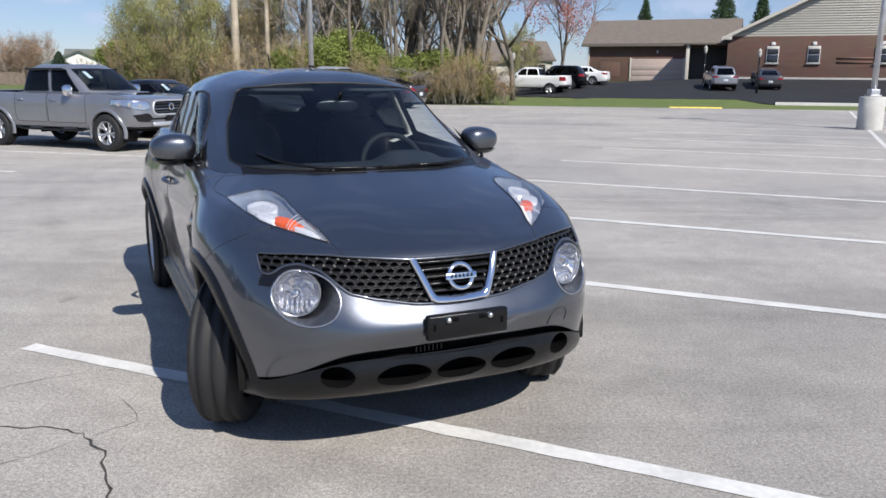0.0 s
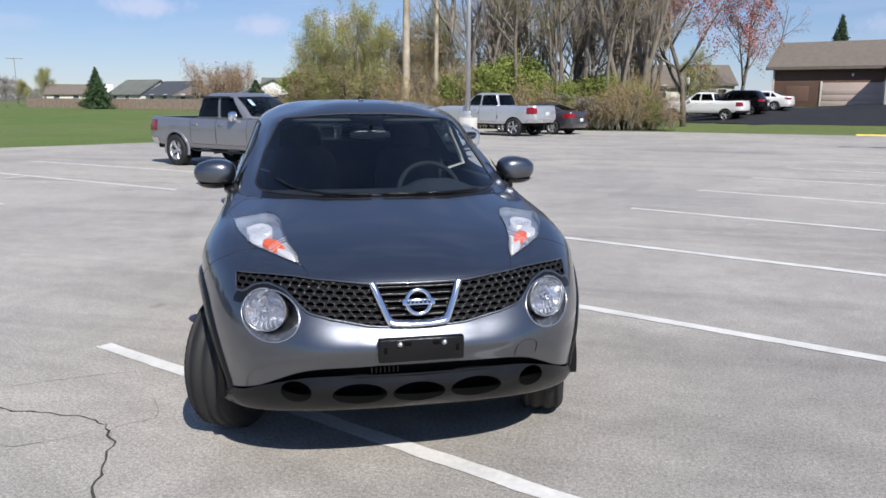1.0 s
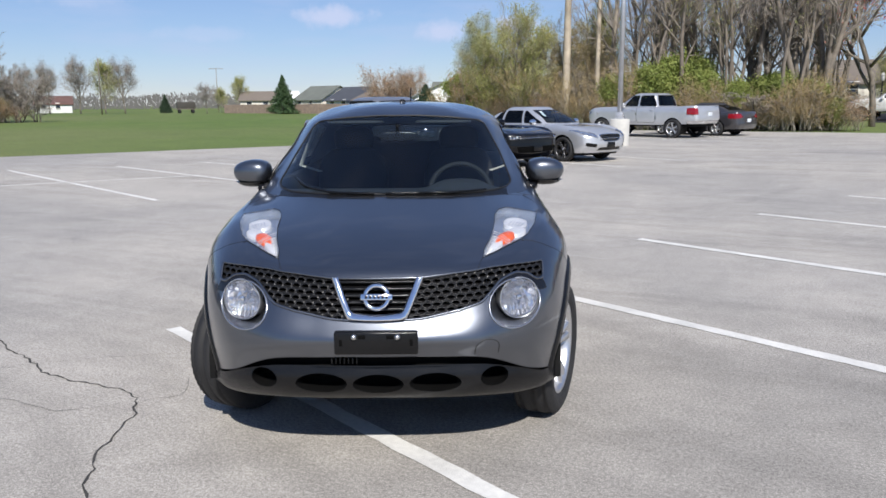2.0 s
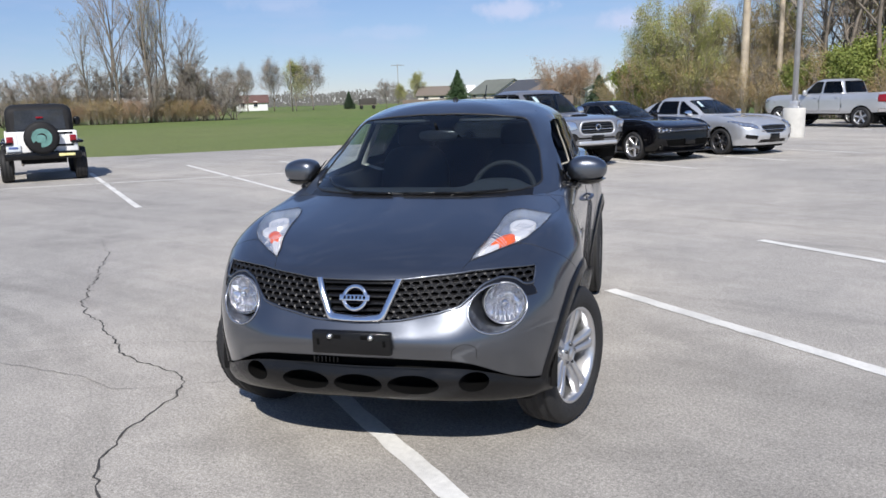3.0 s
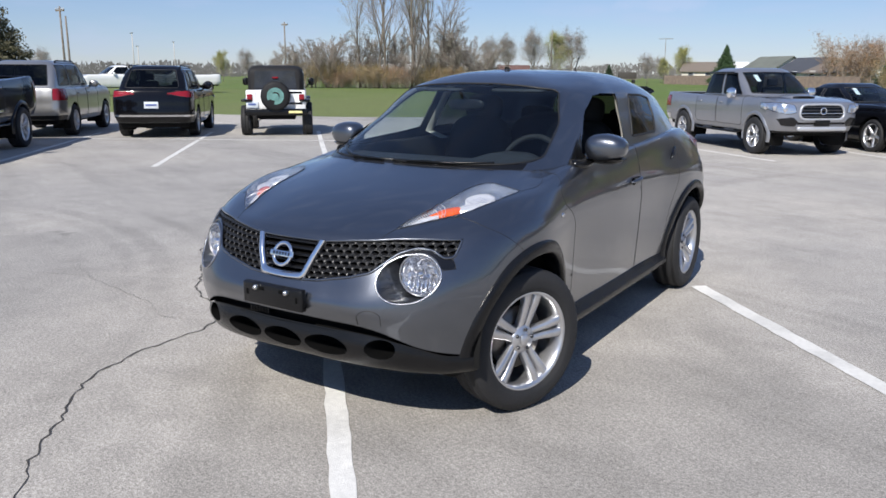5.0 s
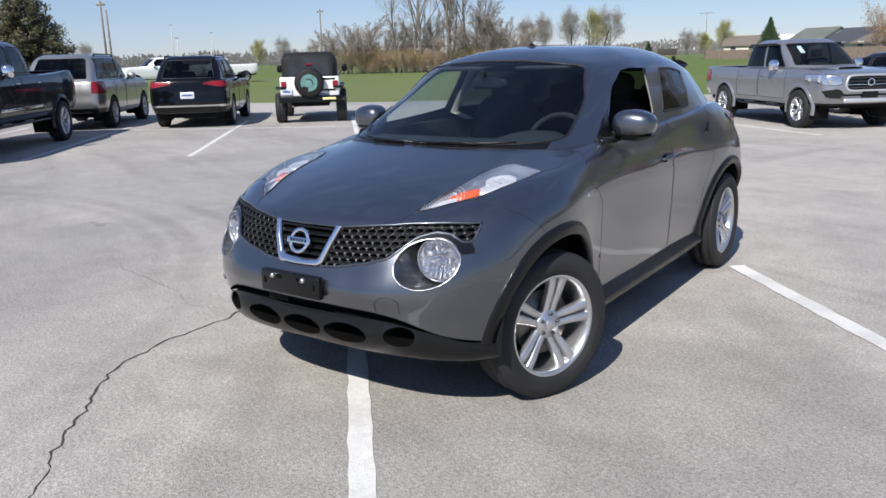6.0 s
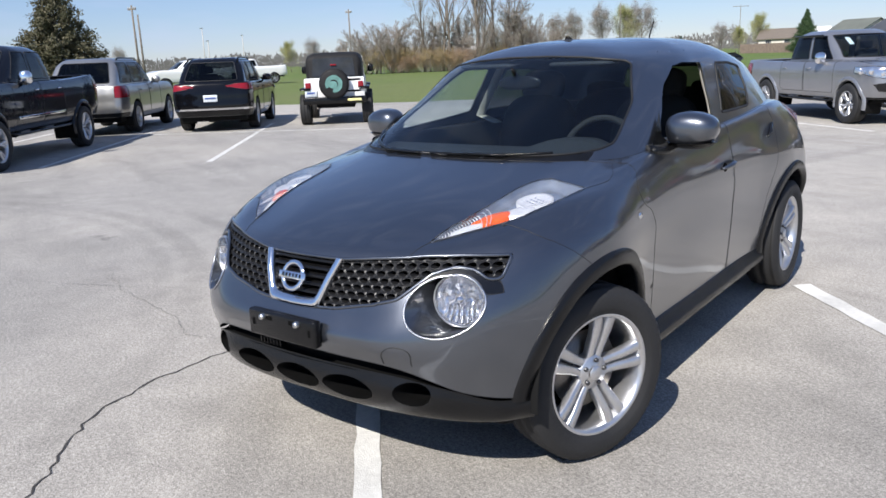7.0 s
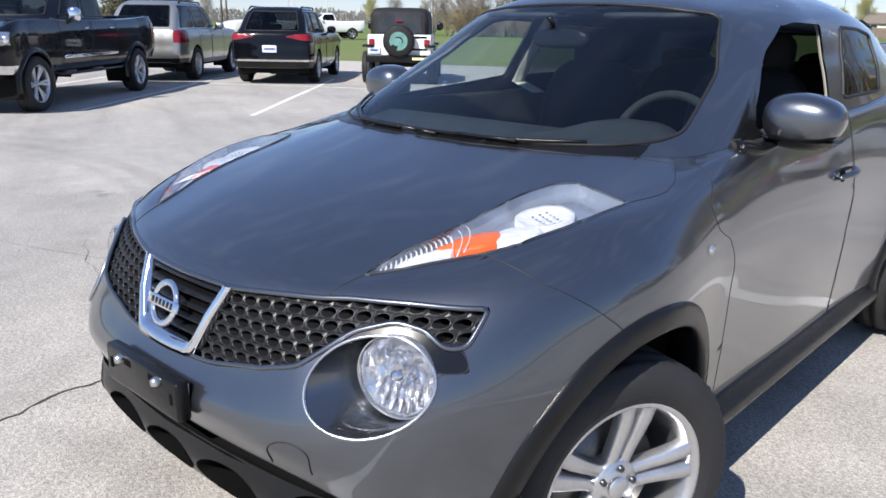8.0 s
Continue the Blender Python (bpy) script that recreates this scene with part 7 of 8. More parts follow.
MAPLE = dict(levels=4, kids=(10, 7, 6, 4), ratio=(.62, .5, .5, .45), angle=(30, 60), wobble=.08, lift=.08, bare=.2, thin=.6, min=.010, girth=.016, leaf=4, spread=.16, size=.065)
ROUND = dict(levels=3, kids=(14, 10, 9), ratio=(.60, .5, .5), angle=(25, 60), wobble=.07, lift=.07, bare=.18, thin=.55, min=.020, girth=.013, leaf=3, spread=.45, size=.085)
VASE = dict(levels=4, kids=(9, 7, 6, 4), ratio=(.55, .5, .48, .5), angle=(14, 34), wobble=.06, lift=.06, bare=.20, thin=.52, min=.0105, girth=.0110, leaf=1, spread=.30, size=.06)

protos = {
    "tall_a": tree("bare_tree", "tall bare hardwood with many fine grey branches", "tree", 11, 15, TALL, "bark", "twig", "bud_green"),
    "tall_b": tree("bare_tree", "tall bare hardwood with forked trunk", "tree", 12, 14, dict(TALL, leaf=0), "bark", "grey_twig", "bud_green", 2),
    "tall_c": tree("bare_tree", "slim bare tree with upright branches", "tree", 13, 13, dict(SLIM, leaf=1, size=.045), "bark", "twig", "bud_green", 3),
    "clump": tree("bare_tree", "clump of thick grey trunks with bare tops", "tree", 14, 16, dict(SLIM, gap=.45, girth=.012), "bark", "grey_twig", "bud_green", 5),
    "bushy": tree("budding_tree", "bushy tree in first yellow green bud", "tree", 15, 7.5, dict(BUSHY, leaf=4), "bark", "twig", "bud_green", 3),
    "bushy_b": tree("budding_tree", "spreading brown tree with swelling buds", "tree", 16, 7.0, dict(BUSHY, leaf=2), "bark", "twig", "olive", 3),
    "brush": tree("shrub", "dry brown brush at the wood's edge", "shrub", 17, 3.6, BRUSH, "grey_twig", "straw", "olive", 18),
    "brush_b": tree("shrub", "rusty brown brush at the wood's edge", "shrub", 18, 3.2, dict(BRUSH, leaf=1, kids=(10, 7), size=.03), "twig", "twig", "rust", 18),
    "green": tree("shrub", "shrub with fresh yellow green leaves", "shrub", 19, 4.2, dict(LEAFY, leaf=4), "bark", "twig", "fresh_green", 4),
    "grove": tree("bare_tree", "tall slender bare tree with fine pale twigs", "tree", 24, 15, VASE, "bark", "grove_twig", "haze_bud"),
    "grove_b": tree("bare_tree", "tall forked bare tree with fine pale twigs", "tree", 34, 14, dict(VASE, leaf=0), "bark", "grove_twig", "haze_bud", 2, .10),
    "thicket": tree("bare_tree", "low spreading leafless tree of grey brown twigs", "tree", 25, 6.5, dict(BUSHY, leaf=0, kids=(14, 9, 9), min=.012, girth=.010, angle=(22, 48)), "bark", "grove_twig", "olive", 4, .2),
    "maple": tree("maple_tree", "spreading tree with small red buds", "tree", 20, 10, MAPLE, "bark", "grey_twig", "red_bud"),
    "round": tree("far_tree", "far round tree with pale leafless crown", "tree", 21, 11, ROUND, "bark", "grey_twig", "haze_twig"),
    "round_g": tree("far_tree", "far tree with thin green young leaves", "tree", 22, 10, dict(ROUND, leaf=6), "bark", "grey_twig", "bud_green"),
}
placed = set()


def plant(kind, x, y, h=1.0, turn=0.0, w=None):
    w = w or h
    m = pose(x, y, terrain(x, y) - .05, 0, 0, turn) @ Matrix.Diagonal((w, w, h, 1))
    if kind not in placed:
        placed.add(kind)
        protos[kind].matrix_basis = m
        return protos[kind]
    ob = copy_thing(protos[kind], pose(x, y, terrain(x, y) - .05, 0, 0, turn))
    ob.scale = (w, w, h)
    return ob


rnd = random.Random(5)
# the wood beyond the lot: an edge of brush, budding trees to the west, tall bare trees behind
for kind, x, y, h in (("bushy", -17.0, 45.0, .95), ("bushy", -14.6, 44.4, 1.0), ("bushy_b", -12.6, 45.2, .95), ("bushy_b", -10.4, 46.0, 1.0), ("bushy", -18.6, 47.5, .8), ("bushy_b", -15.2, 48.0, 1.1),
                      ("bushy", -11.2, 49.2, 1.1), ("tall_c", -13.2, 50.0, .62), ("tall_c", -15.8, 47.0, .62), ("tall_a", -9.0, 50.5, .75), ("tall_b", -11.6, 53.0, .72), ("tall_c", -7.6, 48.0, .85)):
    plant(kind, x, y, h, rnd.uniform(0, 360))
for i in range(30):
    x = -8.5 + 10.9 * (i % 15) / 14 + rnd.uniform(-.5, .5)
    y = 46.5 + 6.5 * (i // 15) + rnd.uniform(-1.5, 1.5)
    plant(("tall_a", "tall_b", "tall_c")[i % 3], x, y, rnd.uniform(.85, 1.15), rnd.uniform(0, 360))
for i in range(7):
    plant(("tall_b", "tall_c", "tall_a")[i % 3], -20 + 3.1 * i + rnd.uniform(-.6, .6), 62 + rnd.uniform(0, 8), rnd.uniform(.6, .85), rnd.uniform(0, 360))
plant("clump", 1.3, 46.2, 1.0, 40)
plant("clump", -1.6, 47.0, .95, 160)
for i in range(30):
    x = -18.5 + 21.0 * i / 29 + rnd.uniform(-.3, .3)
    y = 43.4 + (x < -9) * .2 + rnd.uniform(0, 1.6)
    low = .62 if x > -8 else 1.0
    plant(("brush", "brush_b", "brush", "thicket")[i % 4], x, y + (1.2 if i % 4 == 3 else 0), rnd.uniform(.55, 1.40) * (.55 if i % 4 == 3 else 1) * low, rnd.uniform(0, 360), rnd.uniform(.9, 1.2))
for x, y, h in ((-6.4, 45.2, .95), (-4.2, 45.6, .85), (-.5, 45.6, .8), (2.2, 44.6, .45), (-8.6, 45.0, .8), (-5.4, 46.0, 1.1), (-2.4, 45.4, .7), (-13.4, 44.6, .6), (-17.6, 44.6, .9), (1.0, 45.4, .7)):
    plant("green", x, y, h, rnd.uniform(0, 360))
for x, y, h in ((1.6, 44.4, .95), (.8, 43.8, .8), (2.0, 45.6, .7)):
    plant("brush", x, y, h, rnd.uniform(0, 360))
# budding maples and a bare tree near the brick building
plant("maple", 4.4, 50.5, 1.2, 30)
plant("maple", 10.6, 72.0, 1.15, 120)
plant("tall_a", 17.5, 94.0, .95, 10)
plant("bushy_b", 8.6, 76.0, .6, 80)
plant("bushy", 6.6, 66.5, .75, 50)


def pale_trunk(x, y, h, r, lean):
    """A tall straight pale trunk with a few broken limbs."""
    g = Grower(int(x * 10) % 97)
    t = thing("dead_tree", pose(x, y, -.05), "tall pale barkless trunk at the edge of the wood", "tree")
    pts = [(lean * k / 8 * h * .04, 0, h * k / 8) for k in range(9)]
    g.add(g.wood, tube(pts, [r * (1 - .5 * k / 8) for k in range(9)], False, 9))
    for k in range(5):
        z = h * g.r.uniform(.6, .95)
        a = g.r.uniform(0, 6.28)
        g.limb((lean * z * .04, 0, z), (math.cos(a), math.sin(a), .7), h * .16, r * .3, 3, dict(TALL, levels=4, kids=(4, 4, 4, 4)))
    link("trunk", *g.wood, M["pale_bark"], t)
    link("branchwork", *g.fine, M["pale_bark"], t)


pale_trunk(-11.5, 44.2, 15.5, .24, .2)
pale_trunk(-9.9, 45.0, 14.0, .15, .1)
pale_trunk(-9.5, 46.0, 14.0, .15, 1.3)


def conifer(x, y, h, w, material, seed, label):
    """A conical evergreen of drooping branches with many small needle tufts."""
    g = Grower(seed)
    r = g.r
    g.add(g.wood, tube([(0, 0, -.1), (0, 0, h * .5), (0, 0, h)], [h * .018, h * .012, .01], False, 7))
    n = int(90 + h * 14)
    for i in range(n):
        t = (i + r.random()) / n
        z = h * (.06 + .93 * t)
        ln = w * (1 - t) ** 1.1 * r.uniform(.75, 1.12) + .08
        a = i * 2.399 + r.uniform(-.3, .3)
        d = np.array([math.cos(a), math.sin(a), -.12 + .35 * t])
        tip = np.array([0, 0, z]) + d * ln
        g.twig([(0, 0, z), tuple(tip)], [.02, .006])
        for k in range(int(5 + ln * 7)):
            q = np.array([0, 0, z]) + d * ln * (.25 + .75 * r.random())
            g.leaves(q, 8, .06 + .04 * ln, .075 + .014 * ln)
    t = thing("evergreen_tree", pose(x, y, terrain(x, y) - .05), label, "tree")
    link("trunk", *g.wood, M["bark"], t)
    link("branches", *g.fine, M["bark"], t)
    link("crown", *g.foliage(), M[material], t, smooth=False)


conifer(-76.2, 104.3, 6.1, 2.7, "pine", 31, "dark green conifer beside far houses")
conifer(-40.95, 85.2, 3.7, 2.3, "spruce", 32, "small dense blue green spruce")
conifer(-118.0, 121.0, 3.6, 1.4, "spruce", 33, "small dark conifer on the far field edge")
conifer(-75.3, 5.64, 10.6, 5.2, "dull_spruce", 34, "large dull green spruce behind parked trucks")
conifer(22.8, 92.0, 9.2, 3.0, "pine", 35, "pine rising behind the brick building's roof")
conifer(33.2, 96.0, 12.0, 3.6, "pine", 36, "tall pine rising behind the brick building's roof")
conifer(38.4, 98.0, 11.4, 2.8, "pine", 37, "slim pine rising behind the brick building's roof")

# the grove in the field, and single trees far off
for kind, x, y, h in (("grove", -72.8, 46.6, 1.15), ("grove_b", -74.2, 43.4, 1.15), ("grove", -72.0, 48.6, 1.05), ("grove_b", -71.4, 50.4, .75), ("grove", -75.6, 41.6, .72), ("grove_b", -73.2, 47.4, .9),
                      ("thicket", -78.0, 40.2, .95), ("thicket", -80.0, 38.0, .9), ("thicket", -82.0, 35.6, .8), ("thicket", -76.4, 42.4, 1.0), ("thicket", -70.6, 51.4, 1.15), ("thicket", -69.6, 52.6, .95),
                      ("thicket", -74.8, 44.6, 1.1), ("thicket", -71.8, 49.4, 1.2), ("thicket", -72.6, 46.0, 1.0), ("thicket", -79.0, 36.4, .8), ("thicket", -77.2, 38.6, 1.0), ("thicket", -69.0, 54.2, .8)):
    plant(kind, x, y, h, rnd.uniform(0, 360), h * 1.25 if kind == "thicket" else None)
for i in range(26):
    t = i / 25
    plant(("brush", "brush_b", "brush")[i % 3], -78.2 + 8.8 * t + rnd.uniform(-1, 1), 38.2 + 12.5 * t + rnd.uniform(-1.5, 1.5), rnd.uniform(.6, .95), rnd.uniform(0, 360), 1.2)
for kind, x, y, h in (("round", -134.4, 101.5, .85), ("round", -140.5, 90.0, .7), ("round", -131.6, 105.0, .9), ("round", -128.6, 109.5, 1.0), ("round", -137.5, 95.0, .75), ("round_g", -125.2, 112.5, .95), ("round", -123.2, 115.5, 1.0),
                      ("round", -142.0, 52.0, .55), ("round_g", -138.0, 46.0, .5), ("round", -150.0, 60.0, .45), ("round", -165.0, 20.0, .55),
                      ("round_g", -96.0, 118.0, .62), ("round", -99.0, 112.0, .5), ("round_g", -106.0, 124.0, .45), ("round", -112.0, 130.0, .5)):
    plant(kind, x, y, h, rnd.uniform(0, 360))
for x, y, h in ((-56.5, 104.0, 2.4), (-54.0, 106.0, 2.2), (-58.5, 107.0, 1.9), (-62.5, 118.0, 1.6)):
    plant("brush_b", x, y, h, rnd.uniform(0, 360), h * 1.15)
plant("round", -55.5, 107.5, .62, 40)


def far_woods():
    """The low hazy belt of trees along the horizon: fine upright tufts of uneven height."""
    r = random.Random(8)
    verts, faces = [], []
    for i in range(60000):
        a = radians(-20 + 185 * r.random())
        d = r.uniform(330, 480)
        top = 3.0 + 4.2 * (noise.noise(Vector((a * 22, d * .004, 0))) * .5 + .5) + 1.6 * noise.noise(Vector((a * 130, 0, 4)))
        z = top * r.random()
        s = r.uniform(.25, .6)
        x, y = -math.sin(a) * d, math.cos(a) * d
        o = len(verts)
        lean = r.gauss(0, .4)
        cx, cy = math.cos(a) * s, math.sin(a) * s
        verts += [(x - cx * .5, y - cy * .5, z), (x + cx * lean, y + cy * lean, z + s * 1.6), (x + cx * .5, y + cy * .5, z), (x - cx * lean, y - cy * lean, z - s * 1.6)]
        faces.append((o, o + 1, o + 2, o + 3))
    tagged(link("far_woods", verts, faces, M["far_brown"], smooth=False), "hazy leafless woods along the flat horizon", "woods", "", "stuff")


far_woods()

# ---- buildings ----
M["siding"] = mat("vinyl_siding", (0.60, 0.56, 0.48), 0.6, noise_scale=1.2, vary=0.06)
# siding colour darkened evenly: the shade line under each lap as paint
M["siding_shade"] = mat("siding_lap_shade", (0.44, 0.41, 0.35), 0.7, noise_scale=1.2, vary=0.06)
M["white_siding"] = mat("white_siding", (0.76, 0.76, 0.74), 0.6, noise_scale=1.0, vary=0.06)
M["shingle"] = mat("brown_shingles", (0.160, 0.134, 0.110), 0.9, noise_scale=2.2, vary=0.16, bump=0.5, bump_scale=6)
M["grey_shingle"] = mat("grey_green_shingles", (0.135, 0.145, 0.125), 0.9, noise_scale=0.6, vary=0.2)
M["dark_shingle"] = mat("dark_shingles", (0.060, 0.065, 0.078), 0.9, noise_scale=0.6, vary=0.2)
M["red_shingle"] = mat("red_shingles", (0.120, 0.066, 0.056), 0.9, noise_scale=0.6, vary=0.2)
M["garage_door"] = mat("beige_garage_door", (0.50, 0.40, 0.34), 0.55, noise_scale=1.5, vary=0.06)
# porch shade put into a dark colour; the farm wagon's rack shares it
M["dark_recess"] = mat("shaded_porch", (0.05, 0.045, 0.04), 0.8, noise_scale=2, vary=0.3)
M["pane"] = mat("window_pane", (0.03, 0.035, 0.045), 0.06, 0.0, 0.5, noise_scale=1, vary=0.2)
M["fence"] = mat("grey_board_fence", (0.25, 0.19, 0.15), 0.9, noise_scale=2, vary=0.3)


def brick_mat():
    m = bpy.data.materials.new("red_brown_brick")
    m.use_nodes = True
    n, l = m.node_tree.nodes, m.node_tree.links
    b = n["Principled BSDF"]
    b.inputs["Roughness"].default_value = .9
    co, br, mp = n.new("ShaderNodeTexCoord"), n.new("ShaderNodeTexBrick"), n.new("ShaderNodeMapping")
    mp.inputs["Rotation"].default_value = (radians(90), 0, 0)
    br.inputs["Scale"].default_value = 1.0
    br.inputs["Brick Width"].default_value, br.inputs["Row Height"].default_value, br.inputs["Mortar Size"].default_value = .215, .075, .008
    br.inputs["Color1"].default_value, br.inputs["Color2"].default_value, br.inputs["Mortar"].default_value = (.175, .076, .050, 1), (.122, .056, .040, 1), (.24, .20, .165, 1)
    t = n.new("ShaderNodeTexNoise")
    t.inputs["Scale"].default_value = .8
    mx = n.new("ShaderNodeMixRGB")
    mx.blend_type = "MULTIPLY"
    mx.inputs["Fac"].default_value = .3
    l.new(co.outputs["Object"], mp.inputs["Vector"])
    l.new(mp.outputs["Vector"], br.inputs["Vector"])
    l.new(co.outputs["Object"], t.inputs["Vector"])
    l.new(br.outputs["Color"], mx.inputs["Color1"])
    l.new(t.outputs["Color"], mx.inputs["Color2"])
    l.new(mx.outputs["Color"], b.inputs["Base Color"])
    return m


M["brick"] = brick_mat()


def gable_roof(x0, x1, y0, y1, z0, z1, over=.35, thick=.14, along="x"):
    """Two roof planes with thickness, ridge along x or y."""
    a0, a1, b0, b1 = (x0, x1, y0, y1) if along == "x" else (y0, y1, x0, x1)
    mid = (b0 + b1) / 2
    k = (z1 - z0) / (mid - b0)
    pts = []
    for a in (a0 - over, a1 + over):
        for b, z in ((b0 - over, z0 - over * k), (mid, z1), (b1 + over, z0 - over * k)):
            for dz in (0, thick):
                pts.append((a, b, z + dz) if along == "x" else (b, a, z + dz))
    f = [(1, 3, 9, 7), (3, 5, 11, 9), (0, 6, 8, 2), (2, 8, 10, 4), (0, 1, 7, 6), (4, 10, 11, 5), (0, 2, 3, 1), (2, 4, 5, 3), (6, 7, 9, 8), (8, 9, 11, 10)]
    return pts, f


def gable_wall(x0, x1, y, z0, z1, t=.2):
    m = (x0 + x1) / 2
    return [(x0, y, z0), (x1, y, z0), (m, y, z1), (x0, y + t, z0), (x1, y + t, z0), (m, y + t, z1)], [(0, 1, 2), (5, 4, 3), (0, 3, 4, 1), (1, 4, 5, 2), (2, 5, 3, 0)]


def window_unit(parent, x, y, z, w, h):
    wn_ = boxpart("window", (x - w / 2 - .045, x + w / 2 + .045, y - .06, y + .02, z - .05, z + h + .05), M["white_siding"], parent, .01)
    for i in (0, 1):
        boxpart("pane", (x - w / 2, x + w / 2, y - .075, y - .05, z + i * (h / 2 + .02), z + (i + 1) * h / 2 - .02), M["pane"], wn_, .004)
    boxpart("sill", (x - w / 2 - .12, x + w / 2 + .12, y - .14, y, z - .16, z - .08), M["concrete"], wn_, .01)
    boxpart("shade", (x - w / 2, x + w / 2, y - .080, y - .074, z + h * .86, z + h), M["siding"], wn_, .001)


def house(x, y, z, turn, w, d, eave, ridge, wall, roof, label, garage=False):
    """A far single storey house: walls, gable roof, windows and door. Front faces local -y."""
    hs = thing("house", pose(x, y, z, 0, 0, turn), label, "house", "far houses")
    boxpart("wall", (-w / 2, w / 2, 0, d, -.3, eave), M[wall], hs, .02)
    v, f = gable_roof(-w / 2, w / 2, 0, d, eave, ridge)
    link("roof", v, f, M[roof], hs, smooth=False)
    for sx in (-1, 1):
        m = d / 2
        v = [(sx * w / 2, 0, eave), (sx * w / 2, d, eave), (sx * w / 2, m, ridge), (sx * (w / 2 - .2), 0, eave), (sx * (w / 2 - .2), d, eave), (sx * (w / 2 - .2), m, ridge)]
        link("gable", v, [(0, 1, 2), (5, 4, 3), (0, 3, 4, 1), (1, 4, 5, 2), (2, 5, 3, 0)], M[wall], hs, smooth=False)
    for i in range(int(w // 3)):
        window_unit(hs, -w / 2 + 1.6 + i * 3, -.01, 1.0, .9, 1.2)
    for sy in (.3, .65):
        gw = boxpart("side_window", (w / 2 - .02, w / 2 + .05, d * sy - .5, d * sy + .5, 1.0, 2.1), M["pane"], hs, .01)
    return hs


house(-83.2, 121.0, 0, -14, 7.5, 9, 2.3, 4.7, "siding", "grey_shingle", "far tan house with grey green roof")
house(-72.5, 115.5, 0, -16, 7.5, 9, 2.1, 4.3, "white_siding", "dark_shingle", "far white house with dark roof")
house(-61.0, 106.0, 0, -16, 8, 7, 2.0, 3.3, "siding", "shingle", "far tan house with brown roof")
house(-46.5, 92.5, 0, -60, 9, 7, 2.3, 3.9, "white_siding", "grey_shingle", "white house with grey roof beside the wood")
house(-38.0, 95.5, 0, 20, 13, 8, 2.4, 4.2, "siding", "grey_shingle", "tan house with grey roof partly behind the wood")
house(-155.0, 124.5, 0, 50, 7.5, 6, 2.0, 3.7, "white_siding", "red_shingle", "far white farmhouse with red brown roof")
house(-166.0, 113.0, 0, 52, 10, 7, 2.6, 4.2, "white_siding", "white_siding", "far white farm shed")
house(-170.0, 104.0, 0, 52, 16, 8, 2.8, 4.4, "white_siding", "grey_shingle", "far low white farm building")
house(-112.0, 67.5, 0, 60, 6, 5, 1.9, 3.0, "white_siding", "white_siding", "white house half hidden behind the grove")
house(-118.0, 160.0, 0, 40, 8, 7, 2.4, 4.6, "white_siding", "white_siding", "small plain white house standing far off")
house(-91.5, 117.7, 0, 30, 7, 6, 2.3, 3.8, "siding", "shingle", "far tan shed with brown roof")
house(7.5, 98.0, .9, 8, 12, 9, 2.6, 4.9, "siding", "shingle", "tan house with brown roof behind parked trucks")
house(3.6, 78.0, .8, 8, 8, 6, 2.1, 3.2, "siding", "shingle", "low beige outbuilding behind the shrubs")


def board_fence(a, b, h=1.8):
    a, b = Vector(a), Vector(b)
    d = (b - a).normalized()
    fn = thing("fence", Matrix.Translation(a) @ pose(0, 0, 0, 0, 0, math.degrees(math.atan2(d.y, d.x))), "weathered brown board fence round far gardens", "fence")
    L = (b - a).length
    n = min(int(L / .45), 150)
    for i in range(n):
        w = L / n
        bm = box(bmesh.new(), i * w + .01, (i + 1) * w - .01, -.02, .02, 0, h + .03 * math.sin(i * 3.1), .0)
        part("board", bm, M["fence"], fn, smooth=False)
    return fn


board_fence((-95.0, 112.0, 0), (-52.0, 99.0, 0), 1.5)


